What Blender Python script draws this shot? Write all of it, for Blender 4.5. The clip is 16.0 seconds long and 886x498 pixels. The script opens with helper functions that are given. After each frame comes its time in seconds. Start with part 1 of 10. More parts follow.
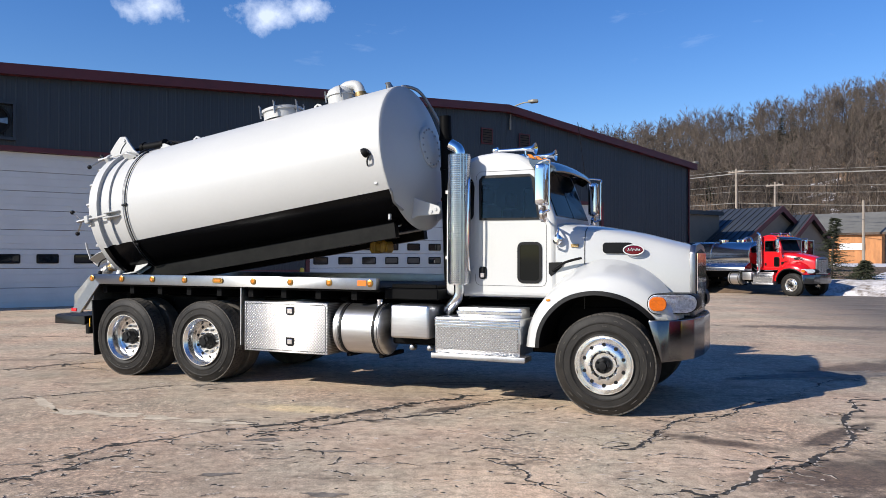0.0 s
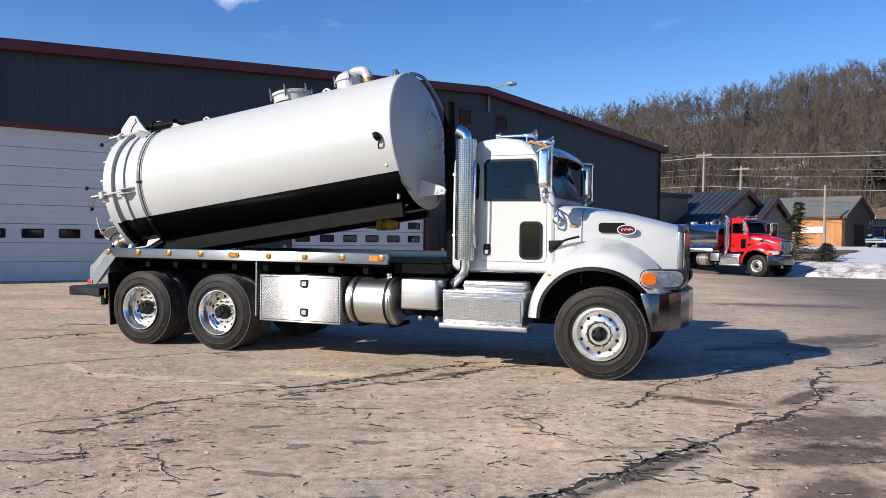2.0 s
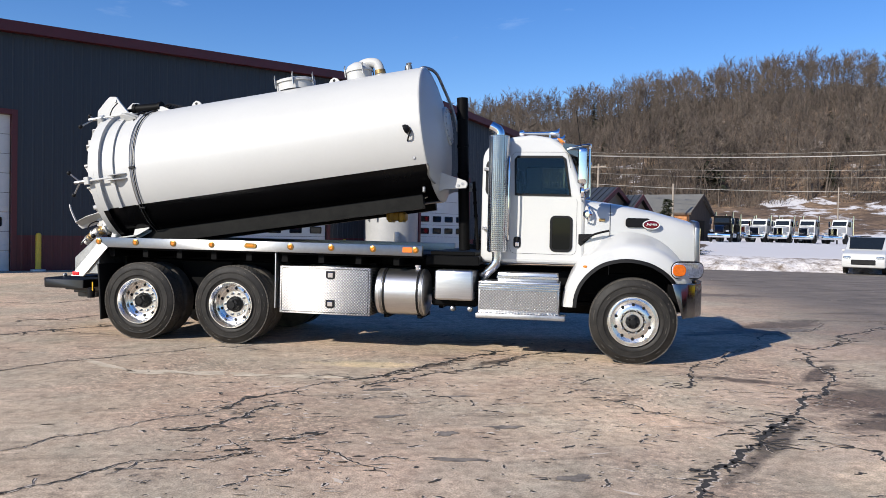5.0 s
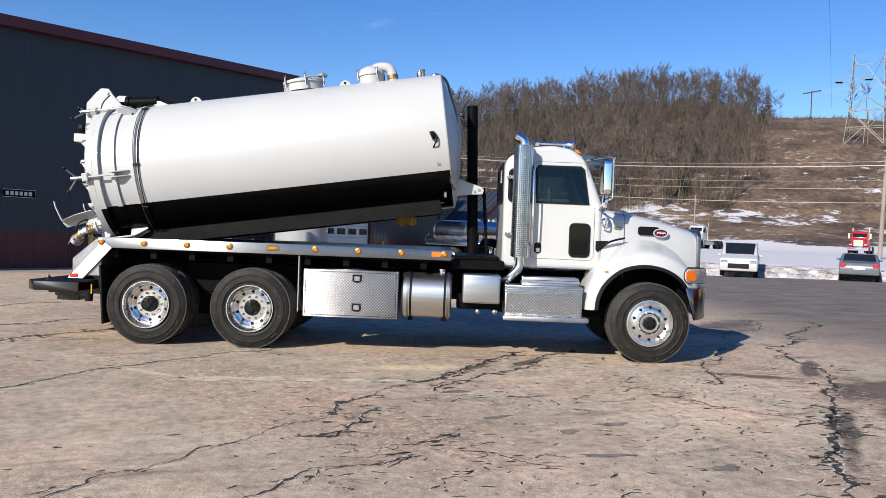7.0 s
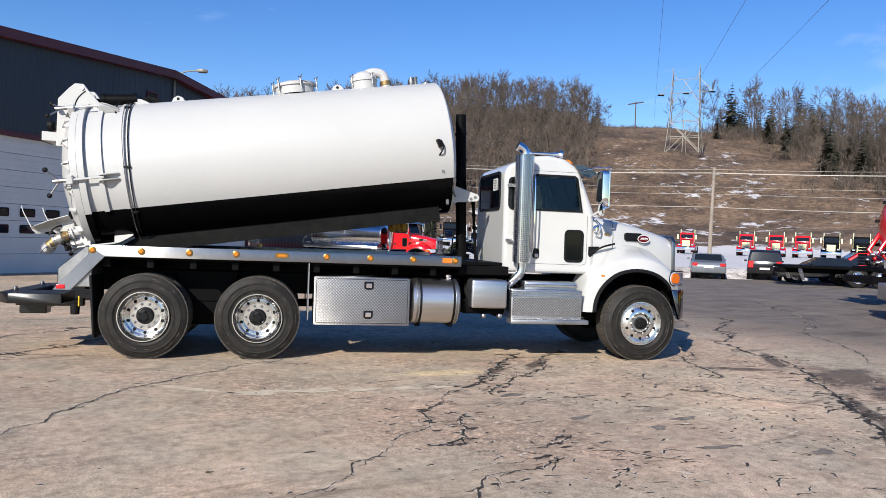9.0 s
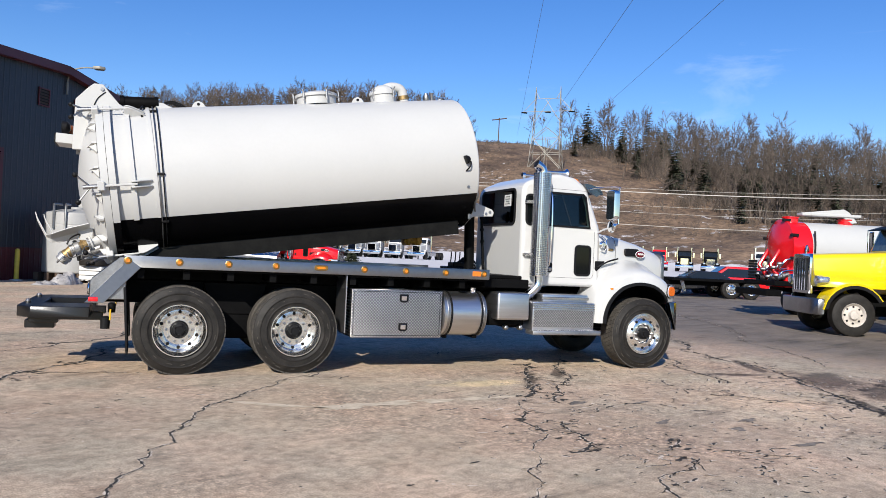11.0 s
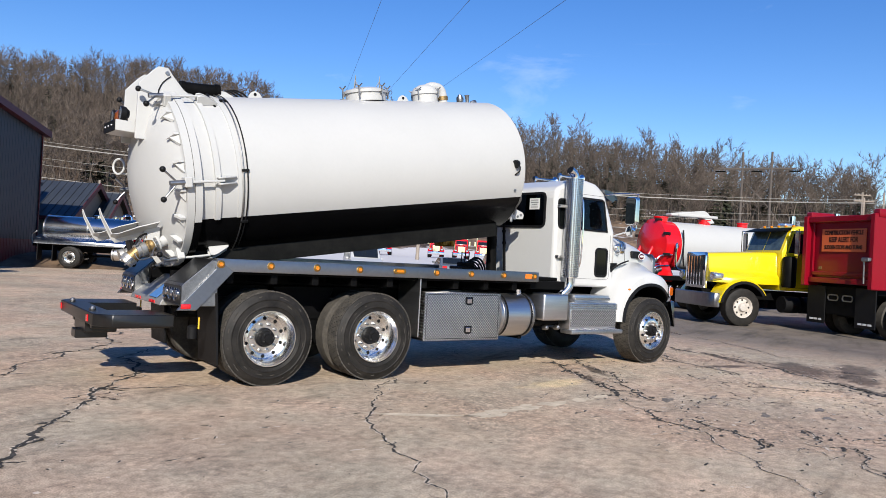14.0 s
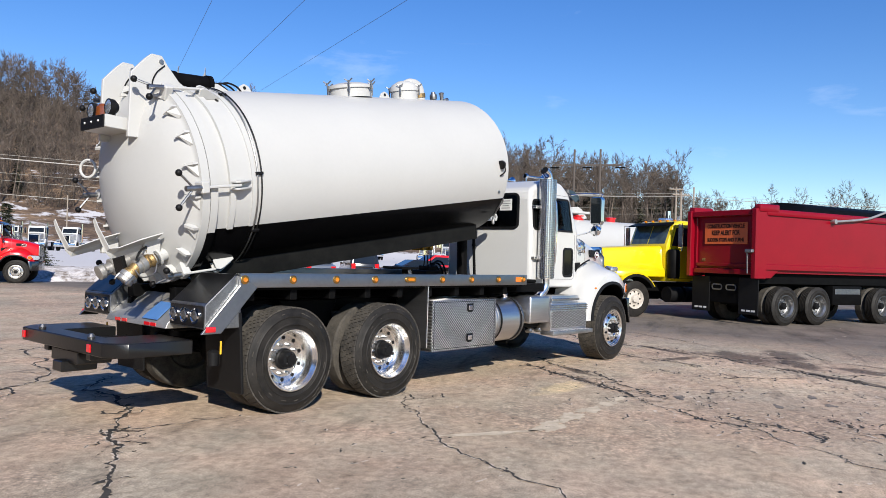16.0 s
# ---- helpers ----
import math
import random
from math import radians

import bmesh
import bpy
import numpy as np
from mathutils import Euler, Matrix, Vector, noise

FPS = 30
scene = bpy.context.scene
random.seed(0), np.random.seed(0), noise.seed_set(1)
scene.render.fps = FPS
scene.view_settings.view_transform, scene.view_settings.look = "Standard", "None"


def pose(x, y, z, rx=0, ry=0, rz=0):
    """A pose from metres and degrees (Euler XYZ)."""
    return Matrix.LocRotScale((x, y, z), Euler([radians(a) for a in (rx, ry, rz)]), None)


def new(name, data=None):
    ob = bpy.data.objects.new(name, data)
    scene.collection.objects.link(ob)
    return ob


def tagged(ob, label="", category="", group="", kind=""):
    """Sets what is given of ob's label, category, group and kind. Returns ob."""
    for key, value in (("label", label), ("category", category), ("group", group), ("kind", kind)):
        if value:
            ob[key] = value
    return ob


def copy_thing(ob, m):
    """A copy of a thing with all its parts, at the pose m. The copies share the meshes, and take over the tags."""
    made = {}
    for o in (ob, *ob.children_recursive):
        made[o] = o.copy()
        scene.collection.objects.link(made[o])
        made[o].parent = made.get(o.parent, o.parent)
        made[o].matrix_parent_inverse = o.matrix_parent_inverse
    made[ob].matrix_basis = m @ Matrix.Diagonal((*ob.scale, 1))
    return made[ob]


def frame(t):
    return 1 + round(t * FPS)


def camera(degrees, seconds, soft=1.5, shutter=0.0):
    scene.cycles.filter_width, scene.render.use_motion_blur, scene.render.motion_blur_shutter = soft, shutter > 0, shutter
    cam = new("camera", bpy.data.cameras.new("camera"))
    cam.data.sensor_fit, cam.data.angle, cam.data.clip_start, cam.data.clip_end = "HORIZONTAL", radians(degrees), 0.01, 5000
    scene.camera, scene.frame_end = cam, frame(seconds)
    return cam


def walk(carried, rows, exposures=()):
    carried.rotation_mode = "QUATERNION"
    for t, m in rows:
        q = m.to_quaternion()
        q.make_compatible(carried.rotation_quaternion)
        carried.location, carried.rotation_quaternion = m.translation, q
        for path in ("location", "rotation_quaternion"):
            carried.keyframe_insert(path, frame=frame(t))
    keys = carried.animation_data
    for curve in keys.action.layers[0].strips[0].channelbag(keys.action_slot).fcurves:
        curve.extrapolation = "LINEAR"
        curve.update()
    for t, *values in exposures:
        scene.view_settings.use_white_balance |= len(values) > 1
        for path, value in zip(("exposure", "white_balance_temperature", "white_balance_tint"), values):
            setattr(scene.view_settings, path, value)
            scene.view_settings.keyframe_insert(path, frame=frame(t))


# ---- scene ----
cam = camera(60.0, 16.0, 0.85)
METRES, EYE, TILT, LEAN, TURN = 15.213, 1.6125, 0.0, 0.0, 0.0
ROWS = [
    (0.0, 0.0, 0.0, 0.0, -0.0, 0.56, -0.11),
    (0.5, -0.0065, -0.0044, 0.0001, -0.22, 0.35, 0.03),
    (1.0, -0.0186, -0.0194, 0.0002, -0.51, -0.19, -0.09),
    (1.5, -0.025, -0.0326, -0.0004, -1.19, -0.69, -0.37),
    (2.0, -0.0312, -0.044, -0.0016, -2.37, -0.97, -0.69),
    (2.5, -0.0512, -0.0459, -0.0022, -3.98, -0.98, -0.92),
    (3.0, -0.0734, -0.0456, -0.0011, -5.85, -0.88, -0.91),
    (3.5, -0.0981, -0.0432, -0.0021, -7.7, -0.9, -0.89),
    (4.0, -0.1246, -0.045, -0.0025, -9.49, -1.03, -0.93),
    (4.5, -0.1518, -0.0471, -0.0009, -11.29, -1.22, -1.09),
    (5.0, -0.1797, -0.039, -0.0034, -13.45, -1.41, -1.3),
    (7.5, -0.3477, 0.0012, -0.0031, -26.48, -0.95, -2.2),
    (8.0, -0.3796, 0.0175, -0.0032, -29.51, -0.83, -2.14),
    (10.5, -0.5367, 0.1111, -0.0053, -43.57, 0.1, -2.4),
    (11.0, -0.565, 0.1353, -0.0064, -45.93, 0.55, -2.68),
    (11.5, -0.5929, 0.1593, -0.0039, -48.33, 0.93, -2.82),
    (12.0, -0.6164, 0.189, -0.0049, -50.78, 1.2, -2.93),
    (12.5, -0.6416, 0.2165, -0.0054, -53.16, 1.25, -3.12),
    (13.0, -0.6627, 0.2438, -0.0056, -55.5, 1.11, -3.27),
    (13.5, -0.6806, 0.276, -0.0056, -57.81, 0.73, -3.31),
    (14.0, -0.6992, 0.3084, -0.0049, -60.42, 0.39, -3.28),
    (14.5, -0.709, 0.3422, -0.0063, -63.44, 0.2, -3.05),
    (15.0, -0.7169, 0.379, -0.0068, -66.7, 0.27, -2.61),
    (15.5, -0.7261, 0.4138, -0.0032, -70.02, 0.46, -2.15),
    (16.0, -0.7276, 0.4491, -0.0033, -73.14, 0.65, -1.79),
]
walk(cam, [(t, pose(0, 0, EYE, TILT, LEAN, TURN) @ pose(METRES * x, METRES * y, METRES * z, 90 + pitch, roll, yaw)) for t, x, y, z, yaw, pitch, roll in ROWS], ((0.0, 0.50), (16.0, 0.50)))

# ---- world and sun ----
SUN_AZ, SUN_EL = radians(211.5), radians(28.5)      # the way to the sun, counter-clockwise from +x
world = bpy.data.worlds.new("sky")
scene.world = world
world.use_nodes = True
wn, wl = world.node_tree.nodes, world.node_tree.links
wn.clear()
w_out = wn.new("ShaderNodeOutputWorld")
w_bg = wn.new("ShaderNodeBackground")
w_sky = wn.new("ShaderNodeTexSky")
w_sky.sky_type = "NISHITA"
w_sky.sun_disc = False
w_sky.sun_elevation = SUN_EL
w_sky.sun_rotation = radians(90) - SUN_AZ
w_sky.altitude = 300
w_sky.air_density = 1.0
w_sky.dust_density = 0.1
w_sky.ozone_density = 3.0
w_co = wn.new("ShaderNodeTexCoord")
w_map = wn.new("ShaderNodeMapping")
w_map.inputs["Scale"].default_value = (1.6, 1.6, 6.5)
w_noise = wn.new("ShaderNodeTexNoise")
w_noise.inputs["Scale"].default_value = 2.6
w_noise.inputs["Detail"].default_value = 7
w_noise.inputs["Roughness"].default_value = 0.6
w_noise.inputs["Distortion"].default_value = 0.5
w_ramp = wn.new("ShaderNodeValToRGB")
w_ramp.color_ramp.elements[0].position = 0.63
w_ramp.color_ramp.elements[0].color = (0, 0, 0, 1)
w_ramp.color_ramp.elements[1].position = 0.86
w_ramp.color_ramp.elements[1].color = (0.28, 0.28, 0.28, 1)
w_mix = wn.new("ShaderNodeMix")
w_mix.data_type = "RGBA"
w_mix.inputs["B"].default_value = (7.5, 8.2, 9.2, 1)
wl.new(w_co.outputs["Generated"], w_map.inputs["Vector"])
wl.new(w_map.outputs["Vector"], w_noise.inputs["Vector"])
wl.new(w_noise.outputs["Fac"], w_ramp.inputs["Fac"])
wl.new(w_ramp.outputs["Color"], w_mix.inputs["Factor"])
wl.new(w_sky.outputs["Color"], w_mix.inputs["A"])
# two small fair-weather clouds over the workshop
w_puff = wn.new("ShaderNodeTexNoise")
w_puff.inputs["Scale"].default_value, w_puff.inputs["Detail"].default_value, w_puff.inputs["Roughness"].default_value = 26, 7, 0.62
wl.new(w_co.outputs["Generated"], w_puff.inputs["Vector"])
w_sum = None
for towards, wide in (((-0.3389, 0.8945, 0.2916), 0.050), ((-0.2166, 0.9313, 0.2928), 0.055), ((-0.1663, 0.9386, 0.3022), 0.040)):
    w_off, w_len, w_in = wn.new("ShaderNodeMapping"), wn.new("ShaderNodeVectorMath"), wn.new("ShaderNodeMath")
    w_off.vector_type = "TEXTURE"
    w_off.inputs["Location"].default_value = towards
    w_off.inputs["Scale"].default_value = (wide, wide, wide * 0.48)
    w_len.operation = "LENGTH"
    w_in.operation = "SUBTRACT"
    w_in.inputs[0].default_value = 1.0
    wl.new(w_co.outputs["Generated"], w_off.inputs["Vector"])
    wl.new(w_off.outputs["Vector"], w_len.inputs[0])
    wl.new(w_len.outputs["Value"], w_in.inputs[1])
    if w_sum is None:
        w_sum = w_in.outputs[0]
    else:
        w_max = wn.new("ShaderNodeMath")
        w_max.operation = "MAXIMUM"
        wl.new(w_sum, w_max.inputs[0])
        wl.new(w_in.outputs[0], w_max.inputs[1])
        w_sum = w_max.outputs[0]
w_edge, w_fac, w_mix2 = wn.new("ShaderNodeMath"), wn.new("ShaderNodeMapRange"), wn.new("ShaderNodeMix")
w_edge.operation = "MULTIPLY_ADD"
w_edge.inputs[1].default_value = 2.2
wl.new(w_puff.outputs["Fac"], w_edge.inputs[0])
wl.new(w_sum, w_edge.inputs[2])
w_fac.inputs["From Min"].default_value, w_fac.inputs["From Max"].default_value = 1.25, 2.1
w_fac.inputs["To Max"].default_value = 0.75
wl.new(w_edge.outputs[0], w_fac.inputs["Value"])
w_mix2.data_type = "RGBA"
w_mix2.inputs["B"].default_value = (7.5, 8.2, 9.2, 1)
wl.new(w_fac.outputs["Result"], w_mix2.inputs["Factor"])
wl.new(w_mix.outputs["Result"], w_mix2.inputs["A"])
w_hue = wn.new("ShaderNodeHueSaturation")
w_hue.inputs["Saturation"].default_value = 1.30
w_hue.inputs["Hue"].default_value = 0.514
wl.new(w_mix2.outputs["Result"], w_hue.inputs["Color"])
wl.new(w_hue.outputs["Color"], w_bg.inputs["Color"])
wl.new(w_bg.outputs["Background"], w_out.inputs["Surface"])
w_bg.inputs["Strength"].default_value = 0.105

sun_data = bpy.data.lights.new("sun", "SUN")
sun_data.energy = 5.0
sun_data.angle = radians(0.53)
sun_data.color = (1.0, 0.945, 0.86)
sun = new("sun", sun_data)
to_sun = Vector((math.cos(SUN_AZ) * math.cos(SUN_EL), math.sin(SUN_AZ) * math.cos(SUN_EL), math.sin(SUN_EL)))
sun.matrix_world = Matrix.Translation((0, 0, 40)) @ to_sun.to_track_quat("Z", "Y").to_matrix().to_4x4()

# ---- materials ----


def mat(name, col, rough=0.5, metal=0.0, var=0.08, scale=3.0, bump=0.0, bscale=60.0, coat=0.0, col2=None, rvar=0.0, stretch=None, spec=0.5):
    """A principled material with colour that varies at two scales, and fine relief."""
    m = bpy.data.materials.new(name)
    m.use_nodes = True
    n, l = m.node_tree.nodes, m.node_tree.links
    p = n["Principled BSDF"]
    p.inputs["Roughness"].default_value = rough
    p.inputs["Metallic"].default_value = metal
    p.inputs["Coat Weight"].default_value = coat
    p.inputs["Specular IOR Level"].default_value = spec
    p.inputs["Coat Roughness"].default_value = 0.06
    co = n.new("ShaderNodeTexCoord")
    src = co.outputs["Object"]
    if stretch:
        mp = n.new("ShaderNodeMapping")
        mp.inputs["Scale"].default_value = stretch
        l.new(src, mp.inputs["Vector"])
        src = mp.outputs["Vector"]
    a = n.new("ShaderNodeTexNoise")
    a.inputs["Scale"].default_value = scale
    a.inputs["Detail"].default_value = 6
    a.inputs["Roughness"].default_value = 0.65
    b = n.new("ShaderNodeTexNoise")
    b.inputs["Scale"].default_value = bscale
    b.inputs["Detail"].default_value = 4
    l.new(src, a.inputs["Vector"])
    l.new(src, b.inputs["Vector"])
    add = n.new("ShaderNodeMath")
    add.operation = "MULTIPLY_ADD"
    add.inputs[1].default_value = 0.35
    l.new(b.outputs["Fac"], add.inputs[0])
    l.new(a.outputs["Fac"], add.inputs[2])
    ramp = n.new("ShaderNodeValToRGB")
    lo = [max(0.0, c * (1 - var)) for c in col]
    hi = list(col2) if col2 else [min(1.0, c * (1 + var)) for c in col]
    ramp.color_ramp.elements[0].position, ramp.color_ramp.elements[0].color = 0.45, (*lo, 1)
    ramp.color_ramp.elements[1].position, ramp.color_ramp.elements[1].color = 0.90, (*hi, 1)
    l.new(add.outputs[0], ramp.inputs["Fac"])
    l.new(ramp.outputs["Color"], p.inputs["Base Color"])
    if rvar:
        rr = n.new("ShaderNodeMapRange")
        rr.inputs["To Min"].default_value = max(0.02, rough - rvar)
        rr.inputs["To Max"].default_value = min(1.0, rough + rvar)
        l.new(a.outputs["Fac"], rr.inputs["Value"])
        l.new(rr.outputs["Result"], p.inputs["Roughness"])
    if bump:
        bp = n.new("ShaderNodeBump")
        bp.inputs["Strength"].default_value = min(1.0, bump)
        bp.inputs["Distance"].default_value = 0.01
        l.new(b.outputs["Fac"], bp.inputs["Height"])
        l.new(bp.outputs["Normal"], p.inputs["Normal"])
    return m


def glass(name, col=(0.02, 0.025, 0.03), rough=0.03):
    m = mat(name, col, rough, 0, 0.1, 2)
    m.node_tree.nodes["Principled BSDF"].inputs["IOR"].default_value = 1.52
    return m


def clear_glass(name, tint):
    m = bpy.data.materials.new(name)
    m.use_nodes = True
    n, l = m.node_tree.nodes, m.node_tree.links
    n.remove(n["Principled BSDF"])
    tr, gl, mx = n.new("ShaderNodeBsdfTransparent"), n.new("ShaderNodeBsdfGlossy"), n.new("ShaderNodeMixShader")
    fr = n.new("ShaderNodeFresnel")
    fr.inputs["IOR"].default_value = 1.5
    tr.inputs["Color"].default_value = (*tint, 1)
    gl.inputs["Roughness"].default_value = 0.02
    l.new(fr.outputs["Fac"], mx.inputs["Fac"])
    l.new(tr.outputs["BSDF"], mx.inputs[1])
    l.new(gl.outputs["BSDF"], mx.inputs[2])
    l.new(mx.outputs["Shader"], n["Material Output"].inputs["Surface"])
    return m


def tread_plate(name, col, rough):
    """Diamond tread plate: small raised lozenges in two directions."""
    m = mat(name, col, rough, 1.0, 0.12, 2.5, 0, 90, rvar=0.12)
    n, l = m.node_tree.nodes, m.node_tree.links
    co = n.new("ShaderNodeTexCoord")
    heights = []
    for turn in (45, -45):
        mp = n.new("ShaderNodeMapping")
        mp.inputs["Rotation"].default_value = (0, radians(turn), 0)
        mp.inputs["Scale"].default_value = (36, 36, 36)
        l.new(co.outputs["Object"], mp.inputs["Vector"])
        ck = n.new("ShaderNodeTexWave")
        ck.wave_type, ck.bands_direction = "BANDS", "X"
        ck.inputs["Scale"].default_value = 0.32
        l.new(mp.outputs["Vector"], ck.inputs["Vector"])
        heights.append(ck)
    mul = n.new("ShaderNodeMath")
    mul.operation = "MULTIPLY"
    l.new(heights[0].outputs["Fac"], mul.inputs[0])
    l.new(heights[1].outputs["Fac"], mul.inputs[1])
    raised = n.new("ShaderNodeMapRange")
    raised.interpolation_type = "SMOOTHSTEP"
    raised.inputs["From Min"].default_value, raised.inputs["From Max"].default_value = 0.36, 0.80
    l.new(mul.outputs[0], raised.inputs["Value"])
    bp = n.new("ShaderNodeBump")
    bp.inputs["Strength"].default_value = 1.0
    bp.inputs["Distance"].default_value = 0.006
    l.new(raised.outputs["Result"], bp.inputs["Height"])
    l.new(bp.outputs["Normal"], n["Principled BSDF"].inputs["Normal"])
    wear = n.new("ShaderNodeMapRange")
    wear.inputs["From Min"].default_value, wear.inputs["From Max"].default_value = 0.15, 0.75
    wear.inputs["To Min"].default_value, wear.inputs["To Max"].default_value = rough + 0.18, rough - 0.12
    l.new(mul.outputs[0], wear.inputs["Value"])
    l.new(wear.outputs["Result"], n["Principled BSDF"].inputs["Roughness"])
    p = n["Principled BSDF"]
    # base colour lighter on the raised lozenges, darker between them
    lozenge_tone, mx = n.new("ShaderNodeValToRGB"), n.new("ShaderNodeMix")
    lozenge_tone.color_ramp.elements[0].position, lozenge_tone.color_ramp.elements[0].color = 0.05, (0.62, 0.61, 0.60, 1)
    lozenge_tone.color_ramp.elements[1].position, lozenge_tone.color_ramp.elements[1].color = 0.35, (1.25, 1.25, 1.25, 1)
    mx.data_type, mx.blend_type = "RGBA", "MULTIPLY"
    mx.inputs["Factor"].default_value = 1.0
    l.new(mul.outputs[0], lozenge_tone.inputs["Fac"])
    l.new(p.inputs["Base Color"].links[0].from_socket, mx.inputs["A"])
    l.new(lozenge_tone.outputs["Color"], mx.inputs["B"])
    l.new(mx.outputs["Result"], p.inputs["Base Color"])
    return m


def drawn(m):
    """Metal drawn lengthwise: its highlight spreads up and down, across the fine lines."""
    n, l = m.node_tree.nodes, m.node_tree.links
    p = n["Principled BSDF"]
    tn = n.new("ShaderNodeTangent")
    tn.direction_type, tn.axis = "RADIAL", "Z"
    p.inputs["Anisotropic"].default_value = 0.9
    p.inputs["Anisotropic Rotation"].default_value = 0.25
    l.new(tn.outputs["Tangent"], p.inputs["Tangent"])
    return m


WHITE = mat("white_paint", (0.475, 0.475, 0.462), 0.28, 0, 0.03, 1.2, 0.02, 40, coat=0.6)
TANK_WHITE = mat("tank_white_paint", (0.425, 0.425, 0.413), 0.42, 0, 0.03, 0.9, 0.03, 25, coat=0.08, spec=0.35)
BLACK = mat("black_gloss_paint", (0.003, 0.003, 0.0033), 0.20, 0, 0.3, 1.5, 0.02, 25, spec=0.12)
FRAME_BLACK = mat("black_frame_paint", (0.0040, 0.0040, 0.0042), 0.50, 0, 0.35, 6, 0.1, 80, spec=0.05)
PLASTIC = mat("black_plastic", (0.0065, 0.0065, 0.007), 0.5, 0, 0.25, 8, 0.15, 120, spec=0.18)
CHROME = mat("chrome", (0.82, 0.83, 0.85), 0.05, 1.0, 0.04, 3, rvar=0.03)
ALU = mat("polished_aluminium", (0.634, 0.642, 0.66), 0.22, 1.0, 0.10, 2.0, 0.03, 60, rvar=0.10)
BRUSHED = mat("brushed_aluminium", (0.598, 0.598, 0.607), 0.34, 1.0, 0.10, 1.5, 0.05, 30, rvar=0.08, stretch=(1, 1, 18))
RIM = mat("polished_wheel", (0.80, 0.79, 0.77), 0.24, 1.0, 0.08, 6, 0.03, 90, rvar=0.08)
PLATE = drawn(tread_plate("tread_plate", (0.60, 0.59, 0.58), 0.40))
# the thin shadow in door and hood gaps, put into a grey colour
SEAM_GREY = mat("seam_shadow_grey", (0.07, 0.07, 0.07), 0.6, 0, 0.2, 8)
KICK_PLATE = tread_plate("dimpled_kick_plate", (0.34, 0.335, 0.33), 0.42)
STEP_ALU = mat("worn_step_aluminium", (0.42, 0.42, 0.42), 0.45, 1.0, 0.2, 6, 0.1, 40, rvar=0.12)
CLEAR_LENS = mat("clear_headlamp_lens", (0.66, 0.69, 0.73), 0.10, 0.25, 0.35, 25, 0.4, 50, coat=0.5)
TURN_LENS = mat("orange_turn_lens", (0.58, 0.115, 0.004), 0.12, 0, 0.2, 30, 0.2, 60, coat=0.5)
RUBBER = mat("tyre_rubber", (0.0075, 0.0068, 0.0060), 0.60, 0, 0.3, 7, 0.25, 70, col2=(0.022, 0.0195, 0.017), spec=0.25)
DUSTY = mat("worn_tread", (0.024, 0.0215, 0.019), 0.85, 0, 0.3, 9, 0.3, 60, col2=(0.075, 0.066, 0.054))
GLASS = glass("tinted_glass", (0.010, 0.013, 0.015))
FOOT_GLASS = mat("dark_door_glass", (0.004, 0.005, 0.005), 0.06, 0, 0.1, 2, spec=0.22)
PANE = clear_glass("cab_glass", (0.58, 0.66, 0.63))
AMBER = mat("amber_lens", (0.551, 0.173, 0.0063), 0.12, 0, 0.2, 30, coat=0.5)
DARK_AMBER = mat("dark_amber_lens", (0.16, 0.045, 0.012), 0.12, 0, 0.3, 20, coat=0.6)
RED_LENS = mat("red_lens", (0.55, 0.01, 0.015), 0.15, 0, 0.2, 20, coat=0.5)
LAMP = mat("clear_lamp", (0.62, 0.65, 0.68), 0.06, 0.8, 0.35, 25, 0.4, 50, coat=0.6)
SMOKY_LENS = mat("smoky_tail_lens", (0.10, 0.10, 0.105), 0.10, 0.5, 0.4, 40, 0.3, 60, coat=0.5)
BUMPER_BLACK = mat("glossy_black_steel", (0.006, 0.006, 0.0065), 0.30, 0, 0.3, 4, 0.08, 50, spec=0.5)
DULL_ALU = mat("dull_aluminium", (0.42, 0.41, 0.39), 0.48, 0.75, 0.18, 5, 0.08, 60, rvar=0.1)
DARK_BRASS = mat("gold_bezel", (0.36, 0.20, 0.055), 0.30, 0.9, 0.25, 40, 0.2, 60)
RAIL_GREY = mat("dusty_black_steel", (0.006, 0.006, 0.006), 0.45, 0, 0.3, 5, 0.1, 60, col2=(0.011, 0.011, 0.010), spec=0.08)
MIRROR_ALU = drawn(mat("mirror_aluminium", (0.37, 0.375, 0.38), 0.31, 1.0, 0.14, 1.2, 0.0, 25, rvar=0.06))
BRASS = mat("brass", (0.25, 0.165, 0.075), 0.50, 0.8, 0.45, 22, 0.3, 70, col2=(0.42, 0.29, 0.13))
STEEL = mat("dull_steel", (0.30, 0.30, 0.30), 0.42, 1.0, 0.25, 12, 0.1, 70)
ORANGE_TAG = mat("orange_reflector", (0.669, 0.157, 0.0157), 0.3, 0, 0.1, 20)
YELLOW_TAG = mat("yellow_plastic", (0.70, 0.40, 0.02), 0.45, 0, 0.2, 10)
MUSTARD = mat("dull_yellow_paint", (0.36, 0.20, 0.012), 0.5, 0, 0.25, 12, 0.15, 60)
SIGN_WHITE = mat("white_sign", (0.591, 0.591, 0.575), 0.5, 0, 0.05, 5)
BLUE_TAG = mat("blue_sticker", (0.06, 0.16, 0.38), 0.4, 0, 0.1, 5)
DARK_RED = mat("dark_red_badge", (0.11, 0.00472, 0.00945), 0.2, 0, 0.1, 5, coat=0.5)
SEAT = mat("cab_interior", (0.05, 0.05, 0.055), 0.8, 0, 0.2, 5, 0.1, 40)

